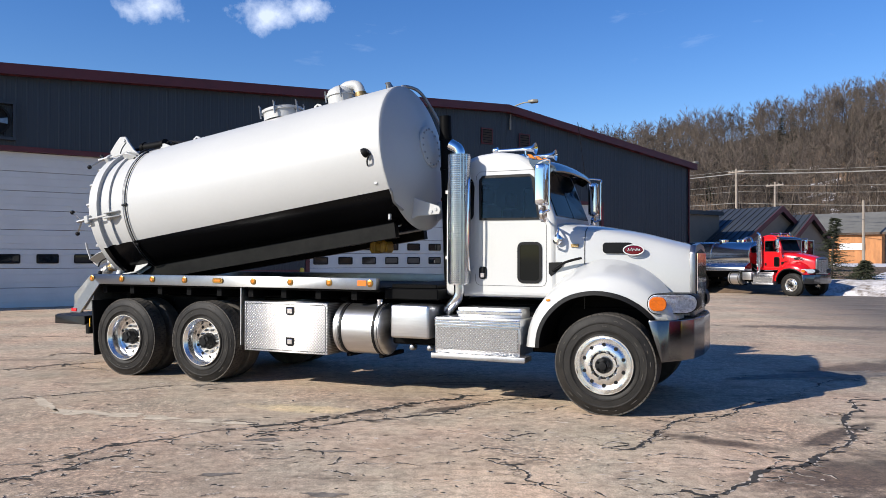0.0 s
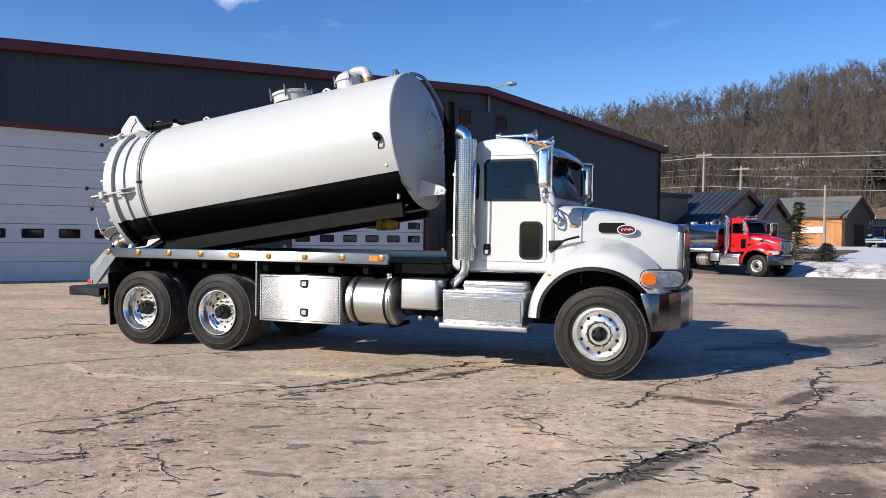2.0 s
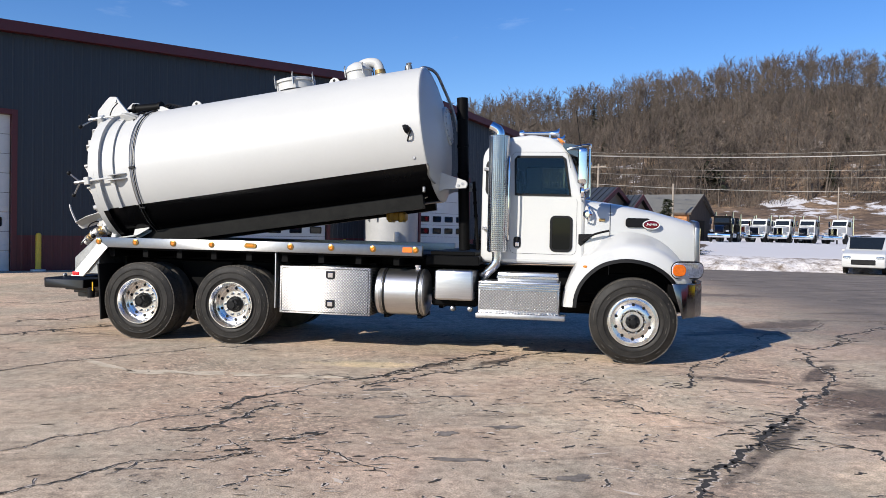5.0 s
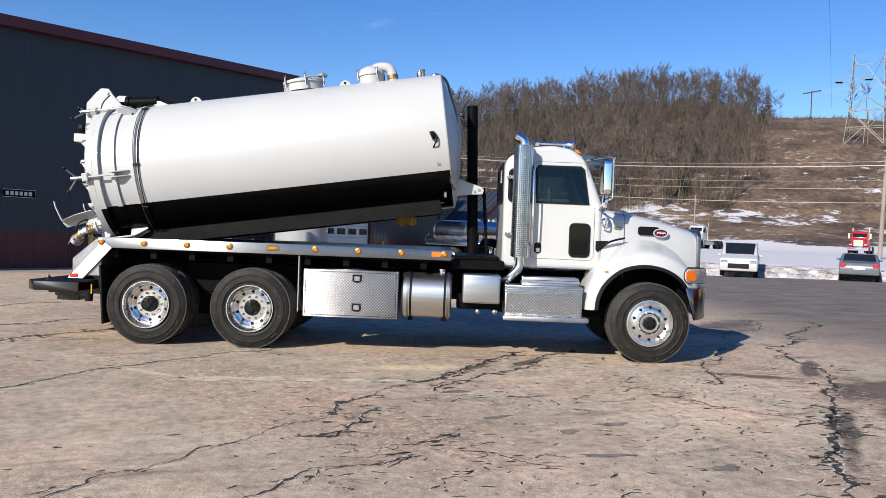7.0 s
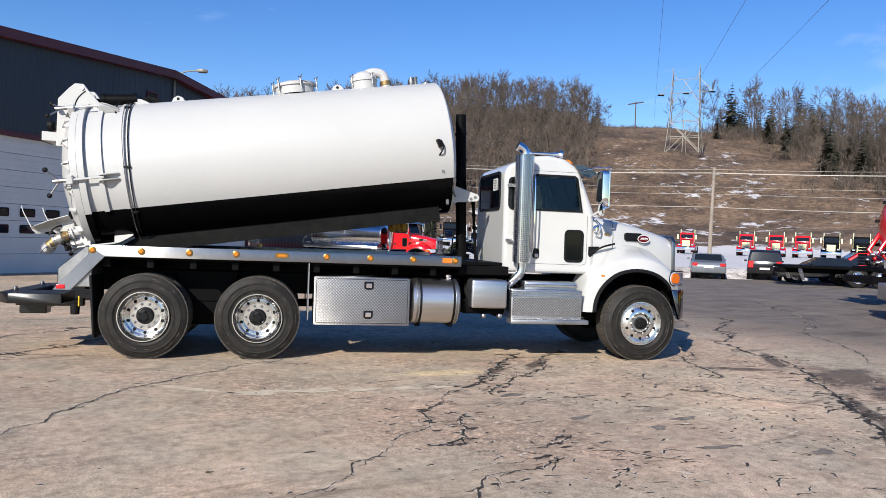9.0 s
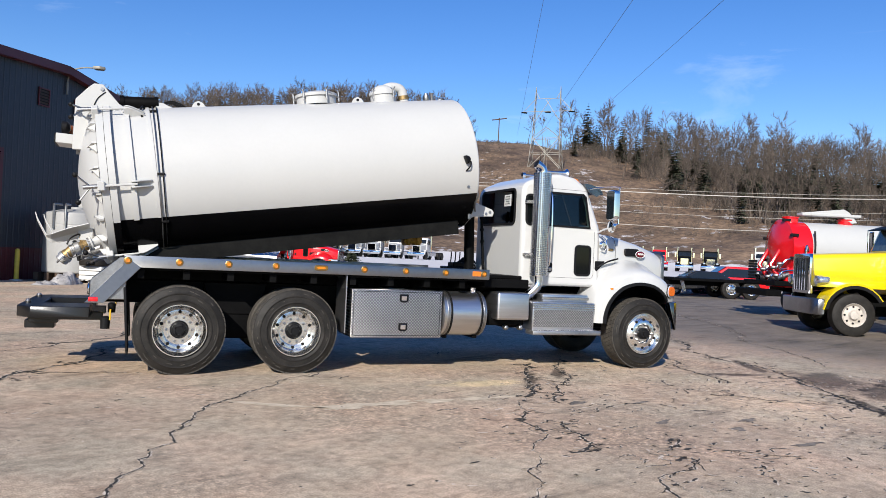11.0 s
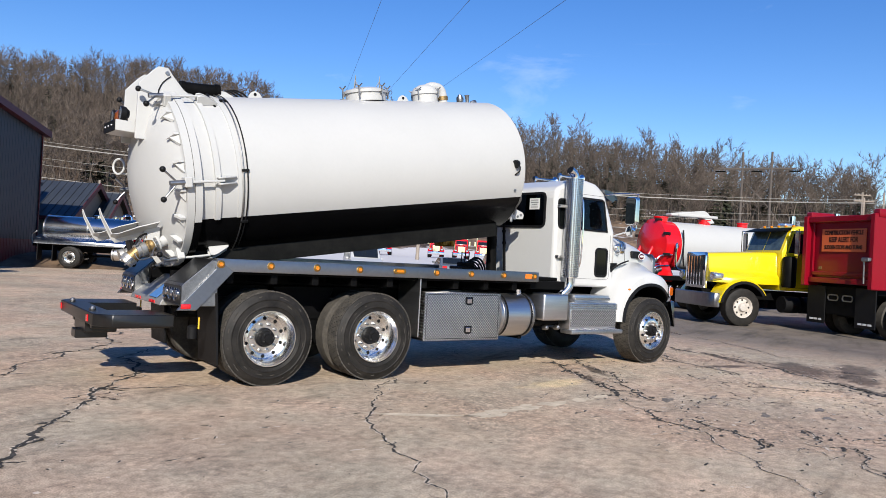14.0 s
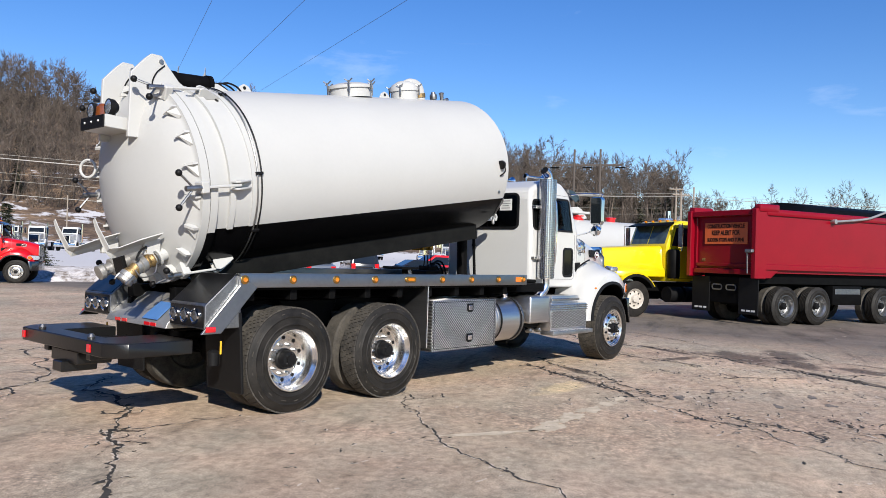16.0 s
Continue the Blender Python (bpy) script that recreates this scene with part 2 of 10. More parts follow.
CHARCOAL = mat("charcoal_siding", (0.020, 0.026, 0.036), 0.45, 0.0, 0.15, 0.6, 0.05, 20, stretch=(1, 1, 0.25))
MAROON = mat("maroon_trim", (0.085, 0.010, 0.014), 0.45, 0, 0.2, 1.5, 0.05, 30)
DOOR_WHITE = mat("white_door_panel", (0.62, 0.62, 0.60), 0.5, 0, 0.06, 1.2, 0.05, 40)
ROOF_METAL = mat("dark_standing_seam", (0.055, 0.062, 0.07), 0.35, 0.4, 0.15, 1.0, 0.04, 30)
YELLOW_POST = mat("yellow_post_paint", (0.60, 0.43, 0.04), 0.5, 0, 0.15, 6, 0.1, 40)
POLY = mat("white_plastic_tank", (0.30, 0.30, 0.295), 0.5, 0, 0.1, 1.5, 0.05, 20)
TIMBER = mat("orange_timber", (0.36, 0.15, 0.05), 0.7, 0, 0.3, 3, 0.2, 30, stretch=(1, 1, 0.2))
DARK_TIMBER = mat("dark_timber", (0.07, 0.045, 0.03), 0.8, 0, 0.3, 3, 0.2, 30, stretch=(1, 1, 0.2))
GREY_ROOF = mat("weathered_grey_roof", (0.14, 0.135, 0.12), 0.6, 0.1, 0.2, 0.6, 0.1, 10)
TAN_WALL = mat("tan_siding", (0.20, 0.16, 0.125), 0.7, 0, 0.1, 1, 0.1, 20)
POLE_WOOD = mat("weathered_pole", (0.24, 0.20, 0.16), 0.85, 0, 0.3, 2, 0.3, 20, stretch=(6, 6, 0.4))
GREY_WOOD = mat("dark_weathered_wood", (0.075, 0.062, 0.052), 0.85, 0, 0.3, 2, 0.3, 20, stretch=(6, 6, 0.4))
GALV = mat("galvanised_steel", (0.216, 0.204, 0.174), 0.55, 0.3, 0.2, 1, 0.05, 20)
WIRE = mat("power_line", (0.10, 0.10, 0.10), 0.5, 0.3, 0.1, 2)
PALE_WIRE = mat("sunlit_cable", (0.252, 0.24, 0.216), 0.5, 0.3, 0.1, 2)
BARK = mat("grey_bark", (0.036, 0.027, 0.021), 0.9, 0, 0.3, 0.10, 0, 3, col2=(0.150, 0.118, 0.094))
NEEDLES = mat("conifer_needles", (0.018, 0.026, 0.012), 0.85, 0, 0.4, 0.5, 0, 3, col2=(0.05, 0.055, 0.025))
RED = mat("red_truck_paint", (0.56, 0.006, 0.010), 0.25, 0, 0.08, 1.5, 0.02, 30, coat=0.35)
DUMP_RED = mat("dark_red_paint", (0.189, 0.00157, 0.00945), 0.30, 0, 0.10, 1.2, 0.03, 20, coat=0.12, spec=0.25)
YELLOW = mat("yellow_truck_paint", (0.63, 0.472, 0.00394), 0.28, 0, 0.06, 1.5, 0.02, 30, coat=0.5)
SILVER_PAINT = mat("silver_car_paint", (0.20, 0.22, 0.24), 0.3, 0.5, 0.1, 2, coat=0.6)
BLACK_PAINT = mat("black_car_paint", (0.012, 0.012, 0.014), 0.2, 0, 0.1, 2, coat=0.8)
ORANGE_SIGN = mat("orange_sign", (0.591, 0.102, 0.0236), 0.45, 0, 0.08, 4)
GREY_SNOW = mat("grey_shovelled_snow", (0.20, 0.185, 0.185), 0.8, 0, 0.35, 5, 0.6, 12, col2=(0.38, 0.37, 0.37))
WHEEL_OLD = mat("chalky_white_wheel", (0.433, 0.394, 0.346), 0.6, 0, 0.2, 8, 0.2, 40)


def ground_material():
    m = bpy.data.materials.new("worn_pavement")
    m.use_nodes = True
    n, l = m.node_tree.nodes, m.node_tree.links
    p = n["Principled BSDF"]
    co = n.new("ShaderNodeTexCoord")

    def noise_node(scale, detail, rough=0.6, src=None):
        t = n.new("ShaderNodeTexNoise")
        t.inputs["Scale"].default_value, t.inputs["Detail"].default_value, t.inputs["Roughness"].default_value = scale, detail, rough
        l.new(src or co.outputs["Object"], t.inputs["Vector"])
        return t.outputs["Fac"]

    def ramp(fac, a, ca, b, cb):
        r = n.new("ShaderNodeValToRGB")
        r.color_ramp.elements[0].position, r.color_ramp.elements[0].color = a, (*ca, 1)
        r.color_ramp.elements[1].position, r.color_ramp.elements[1].color = b, (*cb, 1)
        l.new(fac, r.inputs["Fac"])
        return r.outputs["Color"]

    def mix(kind, fac, a, b):
        x = n.new("ShaderNodeMix")
        x.data_type, x.blend_type = "RGBA", kind
        if isinstance(fac, float):
            x.inputs["Factor"].default_value = fac
        else:
            l.new(fac, x.inputs["Factor"])
        l.new(a, x.inputs["A"])
        l.new(b, x.inputs["B"])
        return x.outputs["Result"]

    def patch(x, y, rx, ry, turn, edge=0.55):
        """How far a point lies inside a soft, ragged ellipse on the ground."""
        mp = n.new("ShaderNodeMapping")
        mp.vector_type = "TEXTURE"
        mp.inputs["Location"].default_value = (x, y, 0)
        mp.inputs["Rotation"].default_value = (0, 0, radians(turn))
        mp.inputs["Scale"].default_value = (rx, ry, 1)
        l.new(co.outputs["Object"], mp.inputs["Vector"])
        ln = n.new("ShaderNodeVectorMath")
        ln.operation = "LENGTH"
        l.new(mp.outputs["Vector"], ln.inputs[0])
        rough = n.new("ShaderNodeMath")
        rough.operation = "MULTIPLY_ADD"
        rough.inputs[1].default_value = -2.6
        l.new(ragged_noise, rough.inputs[0])
        l.new(ln.outputs["Value"], rough.inputs[2])
        mr = n.new("ShaderNodeMapRange")
        mr.inputs["From Min"].default_value, mr.inputs["From Max"].default_value = -0.45 + edge / 2, -0.45 - edge / 2
        l.new(rough.outputs[0], mr.inputs["Value"])
        return mr.outputs["Result"]

    def stain(col, mask, tint):
        x = n.new("ShaderNodeMix")
        x.data_type, x.blend_type = "RGBA", "MULTIPLY"
        l.new(mask, x.inputs["Factor"])
        l.new(col, x.inputs["A"])
        x.inputs["B"].default_value = (*tint, 1)
        return x.outputs["Result"]

    big = noise_node(0.16, 5)
    mid = noise_node(0.9, 8, 0.7)
    fine = noise_node(11, 7, 0.72)
    grit = noise_node(85, 3, 0.7)
    blot = noise_node(2.6, 9, 0.75)
    ragged_noise = noise_node(1.9, 8, 0.68)
    stretched = n.new("ShaderNodeMapping")
    stretched.inputs["Rotation"].default_value = (0, 0, radians(24))
    stretched.inputs["Scale"].default_value = (0.28, 1.5, 1)
    l.new(co.outputs["Object"], stretched.inputs["Vector"])
    streak = noise_node(1.3, 7, 0.65, stretched.outputs["Vector"])
    base = ramp(mid, 0.30, (0.430, 0.332, 0.238), 0.70, (0.625, 0.494, 0.376))
    base = mix("MULTIPLY", 1.0, base, ramp(big, 0.34, (0.80, 0.80, 0.81), 0.66, (1.12, 1.10, 1.06)))
    # warm and greenish-grey clouds in the old concrete
    base = mix("MULTIPLY", 1.0, base, ramp(noise_node(0.55, 7, 0.62), 0.38, (0.90, 0.97, 0.97), 0.62, (1.10, 1.03, 1.00)))
    base = mix("MULTIPLY", 1.0, base, ramp(noise_node(3.4, 6, 0.6), 0.36, (0.86, 0.86, 0.86), 0.64, (1.10, 1.10, 1.10)))
    base = mix("MULTIPLY", 1.0, base, ramp(fine, 0.34, (0.64, 0.63, 0.62), 0.58, (1.10, 1.10, 1.10)))
    base = mix("MULTIPLY", 1.0, base, ramp(grit, 0.36, (0.55, 0.54, 0.53), 0.58, (1.18, 1.18, 1.18)))
    # the coarse, pitted paving where the surface has worn away to its stones
    pits = n.new("ShaderNodeTexVoronoi")
    pits.inputs["Scale"].default_value = 26
    l.new(co.outputs["Object"], pits.inputs["Vector"])
    worn = n.new("ShaderNodeMapRange")
    worn.inputs["From Min"].default_value, worn.inputs["From Max"].default_value = 0.47, 0.60
    l.new(noise_node(0.45, 6, 0.6), worn.inputs["Value"])
    base = mix("MIX", worn.outputs["Result"], base, mix("MULTIPLY", 1.0, base, ramp(pits.outputs["Distance"], 0.12, (1.22, 1.18, 1.14), 0.62, (0.66, 0.65, 0.65))))
    base = mix("MULTIPLY", 1.0, base, mix("MULTIPLY", 1.0, ramp(streak, 0.30, (0.50, 0.49, 0.48), 0.41, (1, 1, 1)), ramp(blot, 0.36, (0.72, 0.70, 0.69), 0.46, (1, 1, 1))))
    # dark damp-looking stains beside the widest crack, and along the crack under the truck
    for x, y, rx, ry, turn in ((3.2, 5.7, 1.05, 0.55, 20), (2.6, 4.85, 0.8, 0.26, 15), (2.2, 3.95, 0.6, 0.3, 60), (3.9, 4.9, 0.9, 0.35, 10), (2.35, 6.75, 0.5, 0.14, -40), (-0.75, 8.0, 0.55, 0.10, 38), (0.05, 8.15, 0.5, 0.09, 35), (6.2, 11.2, 1.6, 0.5, 30), (1.0, 4.35, 1.2, 0.10, 40), (3.6, 7.0, 0.9, 0.12, 40), (9.0, 17.5, 2.4, 0.5, -12)):
        base = stain(base, patch(x, y, rx, ry, turn), (0.30, 0.29, 0.29))
    # a paler square of newer concrete, and a yellowish rubbed patch
    base = stain(base, patch(0.5, 5.6, 1.5, 0.75, 40, 0.9), (1.22, 1.21, 1.18))
    base = stain(base, patch(1.3, 3.6, 0.6, 0.3, 20, 0.3), (1.20, 1.18, 1.14))
    base = stain(base, patch(-1.55, 8.15, 0.60, 0.22, -20, 0.5), (1.50, 1.45, 1.22))
    # the newer, darker asphalt of the yard's far side, with a ragged border
    sep = n.new("ShaderNodeSeparateXYZ")
    l.new(co.outputs["Object"], sep.inputs[0])
    d1 = n.new("ShaderNodeMath")
    d1.operation = "MULTIPLY_ADD"
    d1.inputs[1].default_value = -0.30
    l.new(sep.outputs["Y"], d1.inputs[0])
    l.new(sep.outputs["X"], d1.inputs[2])
    d2 = n.new("ShaderNodeMath")
    d2.operation = "MULTIPLY_ADD"
    d2.inputs[1].default_value = 4.0
    l.new(mid, d2.inputs[0])
    l.new(d1.outputs[0], d2.inputs[2])
    dark = n.new("ShaderNodeMapRange")
    dark.inputs["From Min"].default_value, dark.inputs["From Max"].default_value = 4.2, 8.0
    l.new(d2.outputs[0], dark.inputs["Value"])
    asphalt = mix("MULTIPLY", 1.0, ramp(mid, 0.3, (0.092, 0.076, 0.061), 0.7, (0.20, 0.164, 0.131)), ramp(grit, 0.25, (0.7, 0.7, 0.7), 0.65, (1.15, 1.15, 1.15)))
    asphalt = mix("MULTIPLY", 1.0, asphalt, ramp(streak, 0.34, (0.55, 0.55, 0.55), 0.5, (1.05, 1.05, 1.05)))
    base = mix("MIX", dark.outputs["Result"], base, asphalt)
    l.new(base, p.inputs["Base Color"])
    p.inputs["Roughness"].default_value = 0.82
    bp = n.new("ShaderNodeBump")
    bp.inputs["Strength"].default_value, bp.inputs["Distance"].default_value = 0.55, 0.012
    hsum = n.new("ShaderNodeMath")
    hsum.operation = "MULTIPLY_ADD"
    hsum.inputs[1].default_value = 0.35
    l.new(grit, hsum.inputs[0])
    l.new(fine, hsum.inputs[2])
    l.new(hsum.outputs[0], bp.inputs["Height"])
    l.new(bp.outputs["Normal"], p.inputs["Normal"])
    return m


def hill_material():
    """Dead grass and leaf litter with snow left in the hollows."""
    m = bpy.data.materials.new("winter_hillside")
    m.use_nodes = True
    n, l = m.node_tree.nodes, m.node_tree.links
    p = n["Principled BSDF"]
    p.inputs["Roughness"].default_value = 0.95
    co = n.new("ShaderNodeTexCoord")
    att = n.new("ShaderNodeAttribute")
    att.attribute_name = "snowy"
    a, b, c = (n.new("ShaderNodeTexNoise") for _ in range(3))
    mp = n.new("ShaderNodeMapping")
    mp.inputs["Scale"].default_value = (1, 1, 1.5)
    l.new(co.outputs["Object"], mp.inputs["Vector"])
    for t, s, d in ((a, 0.07, 9), (b, 0.9, 7), (c, 0.20, 9)):
        t.inputs["Scale"].default_value, t.inputs["Detail"].default_value, t.inputs["Roughness"].default_value = s, d, 0.7
        l.new(mp.outputs["Vector"], t.inputs["Vector"])
    r1 = n.new("ShaderNodeValToRGB")
    r1.color_ramp.elements[0].position, r1.color_ramp.elements[0].color = 0.36, (0.045, 0.027, 0.018, 1)
    r1.color_ramp.elements[1].position, r1.color_ramp.elements[1].color = 0.64, (0.235, 0.158, 0.098, 1)
    l.new(a.outputs["Fac"], r1.inputs["Fac"])
    r2 = n.new("ShaderNodeValToRGB")
    r2.color_ramp.elements[0].position, r2.color_ramp.elements[0].color = 0.34, (0.32, 0.29, 0.27, 1)
    r2.color_ramp.elements[1].position, r2.color_ramp.elements[1].color = 0.62, (1.25, 1.22, 1.18, 1)
    l.new(b.outputs["Fac"], r2.inputs["Fac"])
    mx = n.new("ShaderNodeMix")
    mx.data_type, mx.blend_type = "RGBA", "MULTIPLY"
    mx.inputs["Factor"].default_value = 1.0
    l.new(r1.outputs["Color"], mx.inputs["A"])
    l.new(r2.outputs["Color"], mx.inputs["B"])
    s = n.new("ShaderNodeMath")
    s.operation = "MULTIPLY_ADD"
    s.inputs[1].default_value = 1.0
    l.new(att.outputs["Fac"], s.inputs[0])
    l.new(c.outputs["Fac"], s.inputs[2])
    r3 = n.new("ShaderNodeValToRGB")
    r3.color_ramp.elements[0].position, r3.color_ramp.elements[0].color = 0.68, (0, 0, 0, 1)
    r3.color_ramp.elements[1].position, r3.color_ramp.elements[1].color = 0.74, (1, 1, 1, 1)
    l.new(s.outputs[0], r3.inputs["Fac"])
    mx2 = n.new("ShaderNodeMix")
    mx2.data_type = "RGBA"
    l.new(r3.outputs["Color"], mx2.inputs["Factor"])
    l.new(mx.outputs["Result"], mx2.inputs["A"])
    mx2.inputs["B"].default_value = (0.53, 0.515, 0.52, 1)
    l.new(mx2.outputs["Result"], p.inputs["Base Color"])
    return m


def island_tint(m, low, high):
    """Give every separate branch or clump of one mesh a brightness of its own."""
    n, l = m.node_tree.nodes, m.node_tree.links
    p = n["Principled BSDF"]
    src = p.inputs["Base Color"].links[0].from_socket
    geo, mr, mx = n.new("ShaderNodeNewGeometry"), n.new("ShaderNodeMapRange"), n.new("ShaderNodeMix")
    mr.inputs["To Min"].default_value, mr.inputs["To Max"].default_value = low, high
    mx.data_type, mx.blend_type = "RGBA", "MULTIPLY"
    mx.inputs["Factor"].default_value = 1.0
    l.new(geo.outputs["Random Per Island"], mr.inputs["Value"])
    l.new(src, mx.inputs["A"])
    l.new(mr.outputs["Result"], mx.inputs["B"])
    l.new(mx.outputs["Result"], p.inputs["Base Color"])


island_tint(BARK, 0.6, 1.4)
GROUND = ground_material()
HILL = hill_material()
CRACK = mat("crack_fill", (0.020, 0.018, 0.016), 0.9, 0, 0.4, 6, 0.3, 50, col2=(0.055, 0.048, 0.04))
STAIN = mat("oil_stain", (0.10, 0.088, 0.075), 0.8, 0, 0.35, 7, 0.2, 60, col2=(0.26, 0.22, 0.18))

# ---- mesh helpers ----


def finish(name, me, material, smooth=35):
    me.materials.append(material)
    if smooth:
        me.shade_smooth()
        me.set_sharp_from_angle(angle=radians(smooth))
    return me


def part(name, bm, material, parent=None, label="", smooth=35):
    """Link a bmesh as one mesh object, under a thing or a part."""
    bmesh.ops.recalc_face_normals(bm, faces=bm.faces)
    me = bpy.data.meshes.new(name)
    bm.to_mesh(me)
    bm.free()
    ob = new(name, finish(name, me, material, smooth))
    ob.parent = parent
    if label:
        ob["label"] = label
    return ob


def raw(name, verts, faces, material, parent=None, smooth=0):
    me = bpy.data.meshes.new(name)
    me.from_pydata(verts, [], faces)
    ob = new(name, finish(name, me, material, smooth))
    ob.parent = parent
    return ob


def thing(name, m, label, category, group=""):
    ob = new(name)
    ob.matrix_world = m
    ob.empty_display_size = 0.3
    return tagged(ob, label, category, group)


def B():
    return bmesh.new()


def box(bm, x0, x1, y0, y1, z0, z1, bev=0.0, seg=1):
    made = bmesh.ops.create_cube(bm, size=1)["verts"]
    bmesh.ops.scale(bm, verts=made, vec=(abs(x1 - x0), abs(y1 - y0), abs(z1 - z0)))
    bmesh.ops.translate(bm, verts=made, vec=((x0 + x1) / 2, (y0 + y1) / 2, (z0 + z1) / 2))
    if bev:
        edges = list({e for v in made for e in v.link_edges})
        made = bmesh.ops.bevel(bm, geom=edges, offset=bev, segments=seg, affect="EDGES", profile=0.5)["verts"]
    return made


def prism(bm, pts, c0, c1, plane="xz", bev=0.0, seg=2):
    """A polygon drawn in a plane, pulled from c0 to c1 across it."""
    put = {"xz": lambda a, b, c: (a, c, b), "xy": lambda a, b, c: (a, b, c), "yz": lambda a, b, c: (c, a, b)}[plane]
    low = [bm.verts.new(put(a, b, c0)) for a, b in pts]
    high = [bm.verts.new(put(a, b, c1)) for a, b in pts]
    fs = [bm.faces.new(low), bm.faces.new(high[::-1])]
    for i in range(len(pts)):
        j = (i + 1) % len(pts)
        fs.append(bm.faces.new((low[i], high[i], high[j], low[j])))
    bmesh.ops.recalc_face_normals(bm, faces=fs)
    if bev:
        bmesh.ops.bevel(bm, geom=list({e for f in fs for e in f.edges}), offset=bev, segments=seg, affect="EDGES", profile=0.5)
    return low + high


def loft(bm, rings, closed=True, caps=True):
    rows = [[bm.verts.new(p) for p in r] for r in rings]
    n = len(rows[0])
    for a, b in zip(rows, rows[1:]):
        for i in range(n if closed else n - 1):
            j = (i + 1) % n
            bm.faces.new((a[i], a[j], b[j], b[i]))
    if caps and closed:
        bm.faces.new(rows[0][::-1])
        bm.faces.new(rows[-1])
    return rows


def turned(bm, profile, m=Matrix(), seg=32, a0=0.0, a1=360.0):
    """A profile of (along, radius) turned about the x axis of m; radius 0 closes it."""
    whole = abs(a1 - a0 - 360) < 1e-6
    steps = seg if whole else seg + 1
    rows = []
    for u, r in profile:
        if r < 1e-6:
            rows.append([bm.verts.new(m @ Vector((u, 0, 0)))])
        else:
            ang = [radians(a0 + (a1 - a0) * i / seg) for i in range(steps)]
            rows.append([bm.verts.new(m @ Vector((u, r * math.cos(a), r * math.sin(a)))) for a in ang])
    for a, b in zip(rows, rows[1:]):
        for i in range(seg):
            j = (i + 1) % steps
            if len(a) == 1 and len(b) == 1:
                continue
            if len(a) == 1:
                bm.faces.new((a[0], b[j], b[i]))
            elif len(b) == 1:
                bm.faces.new((a[i], a[j], b[0]))
            else:
                bm.faces.new((a[i], a[j], b[j], b[i]))


def smooth_path(pts, n=6):
    """Catmull-Rom through the points."""
    pts = [Vector(p) for p in pts]
    out = []
    for i in range(len(pts) - 1):
        p0, p1, p2, p3 = pts[max(0, i - 1)], pts[i], pts[i + 1], pts[min(len(pts) - 1, i + 2)]
        for k in range(n):
            t = k / n
            out.append(0.5 * ((2 * p1) + (p2 - p0) * t + (2 * p0 - 5 * p1 + 4 * p2 - p3) * t * t + (3 * p1 - p0 - 3 * p2 + p3) * t ** 3))
    return out + [pts[-1]]


def tube(bm, pts, r, seg=8, caps=True):
    pts = [Vector(p) for p in pts]
    rings = []
    side = None
    for i, p in enumerate(pts):
        d = (pts[min(i + 1, len(pts) - 1)] - pts[max(i - 1, 0)]).normalized()
        if side is None:
            side = d.orthogonal().normalized()
        side = (side - d * side.dot(d)).normalized()
        up = d.cross(side)
        rr = r[i] if isinstance(r, (list, tuple)) else r
        rings.append([p + (side * math.cos(2 * math.pi * k / seg) + up * math.sin(2 * math.pi * k / seg)) * rr for k in range(seg)])
    loft(bm, rings, True, caps)


def ball(bm, c, r, seg=10):
    made = bmesh.ops.create_uvsphere(bm, u_segments=seg, v_segments=max(5, seg // 2 + 1), radius=r)["verts"]
    bmesh.ops.translate(bm, verts=made, vec=c)


def along_y(x, y, z):
    """A frame whose x axis points along -y (out of the truck's right side)."""
    return Matrix.Translation((x, y, z)) @ Matrix(((0, 1, 0, 0), (-1, 0, 0, 0), (0, 0, 1, 0), (0, 0, 0, 1)))


def along_z(x, y, z):
    return Matrix.Translation((x, y, z)) @ Matrix(((0, 0, -1, 0), (0, 1, 0, 0), (1, 0, 0, 0), (0, 0, 0, 1)))


# ---- the ground and the hill ----


def edge_distance(x, y):
    """Metres beyond the paved yard's far edge (negative on the paving)."""
    n = Vector((17, 28)).normalized()
    return (x - 12) * n.x + (y - 39.5) * n.y


SKYLINE = ((-180, 3.0), (-30, 2.0), (-7, 2.2), (-2, 2.7), (2, 3.5), (6, 4.3), (10, 5.0), (14, 5.9), (18, 6.3), (24, 6.8), (30, 7.9), (36, 8.3), (39, 8.9), (43, 8.9), (46, 9.2), (50, 9.8), (54, 9.7), (60, 9.0), (65, 8.0), (70, 7.5), (76, 6.7), (90, 5.0), (180, 4.0))


def crest(az):
    for (a, ea), (b, eb) in zip(SKYLINE, SKYLINE[1:]):
        if a <= az <= b:
            k = (az - a) / (b - a)
            k = k * k * (3 - 2 * k)
            return ea + (eb - ea) * k
    return 4.0


CX, CY = -5.0, 3.0


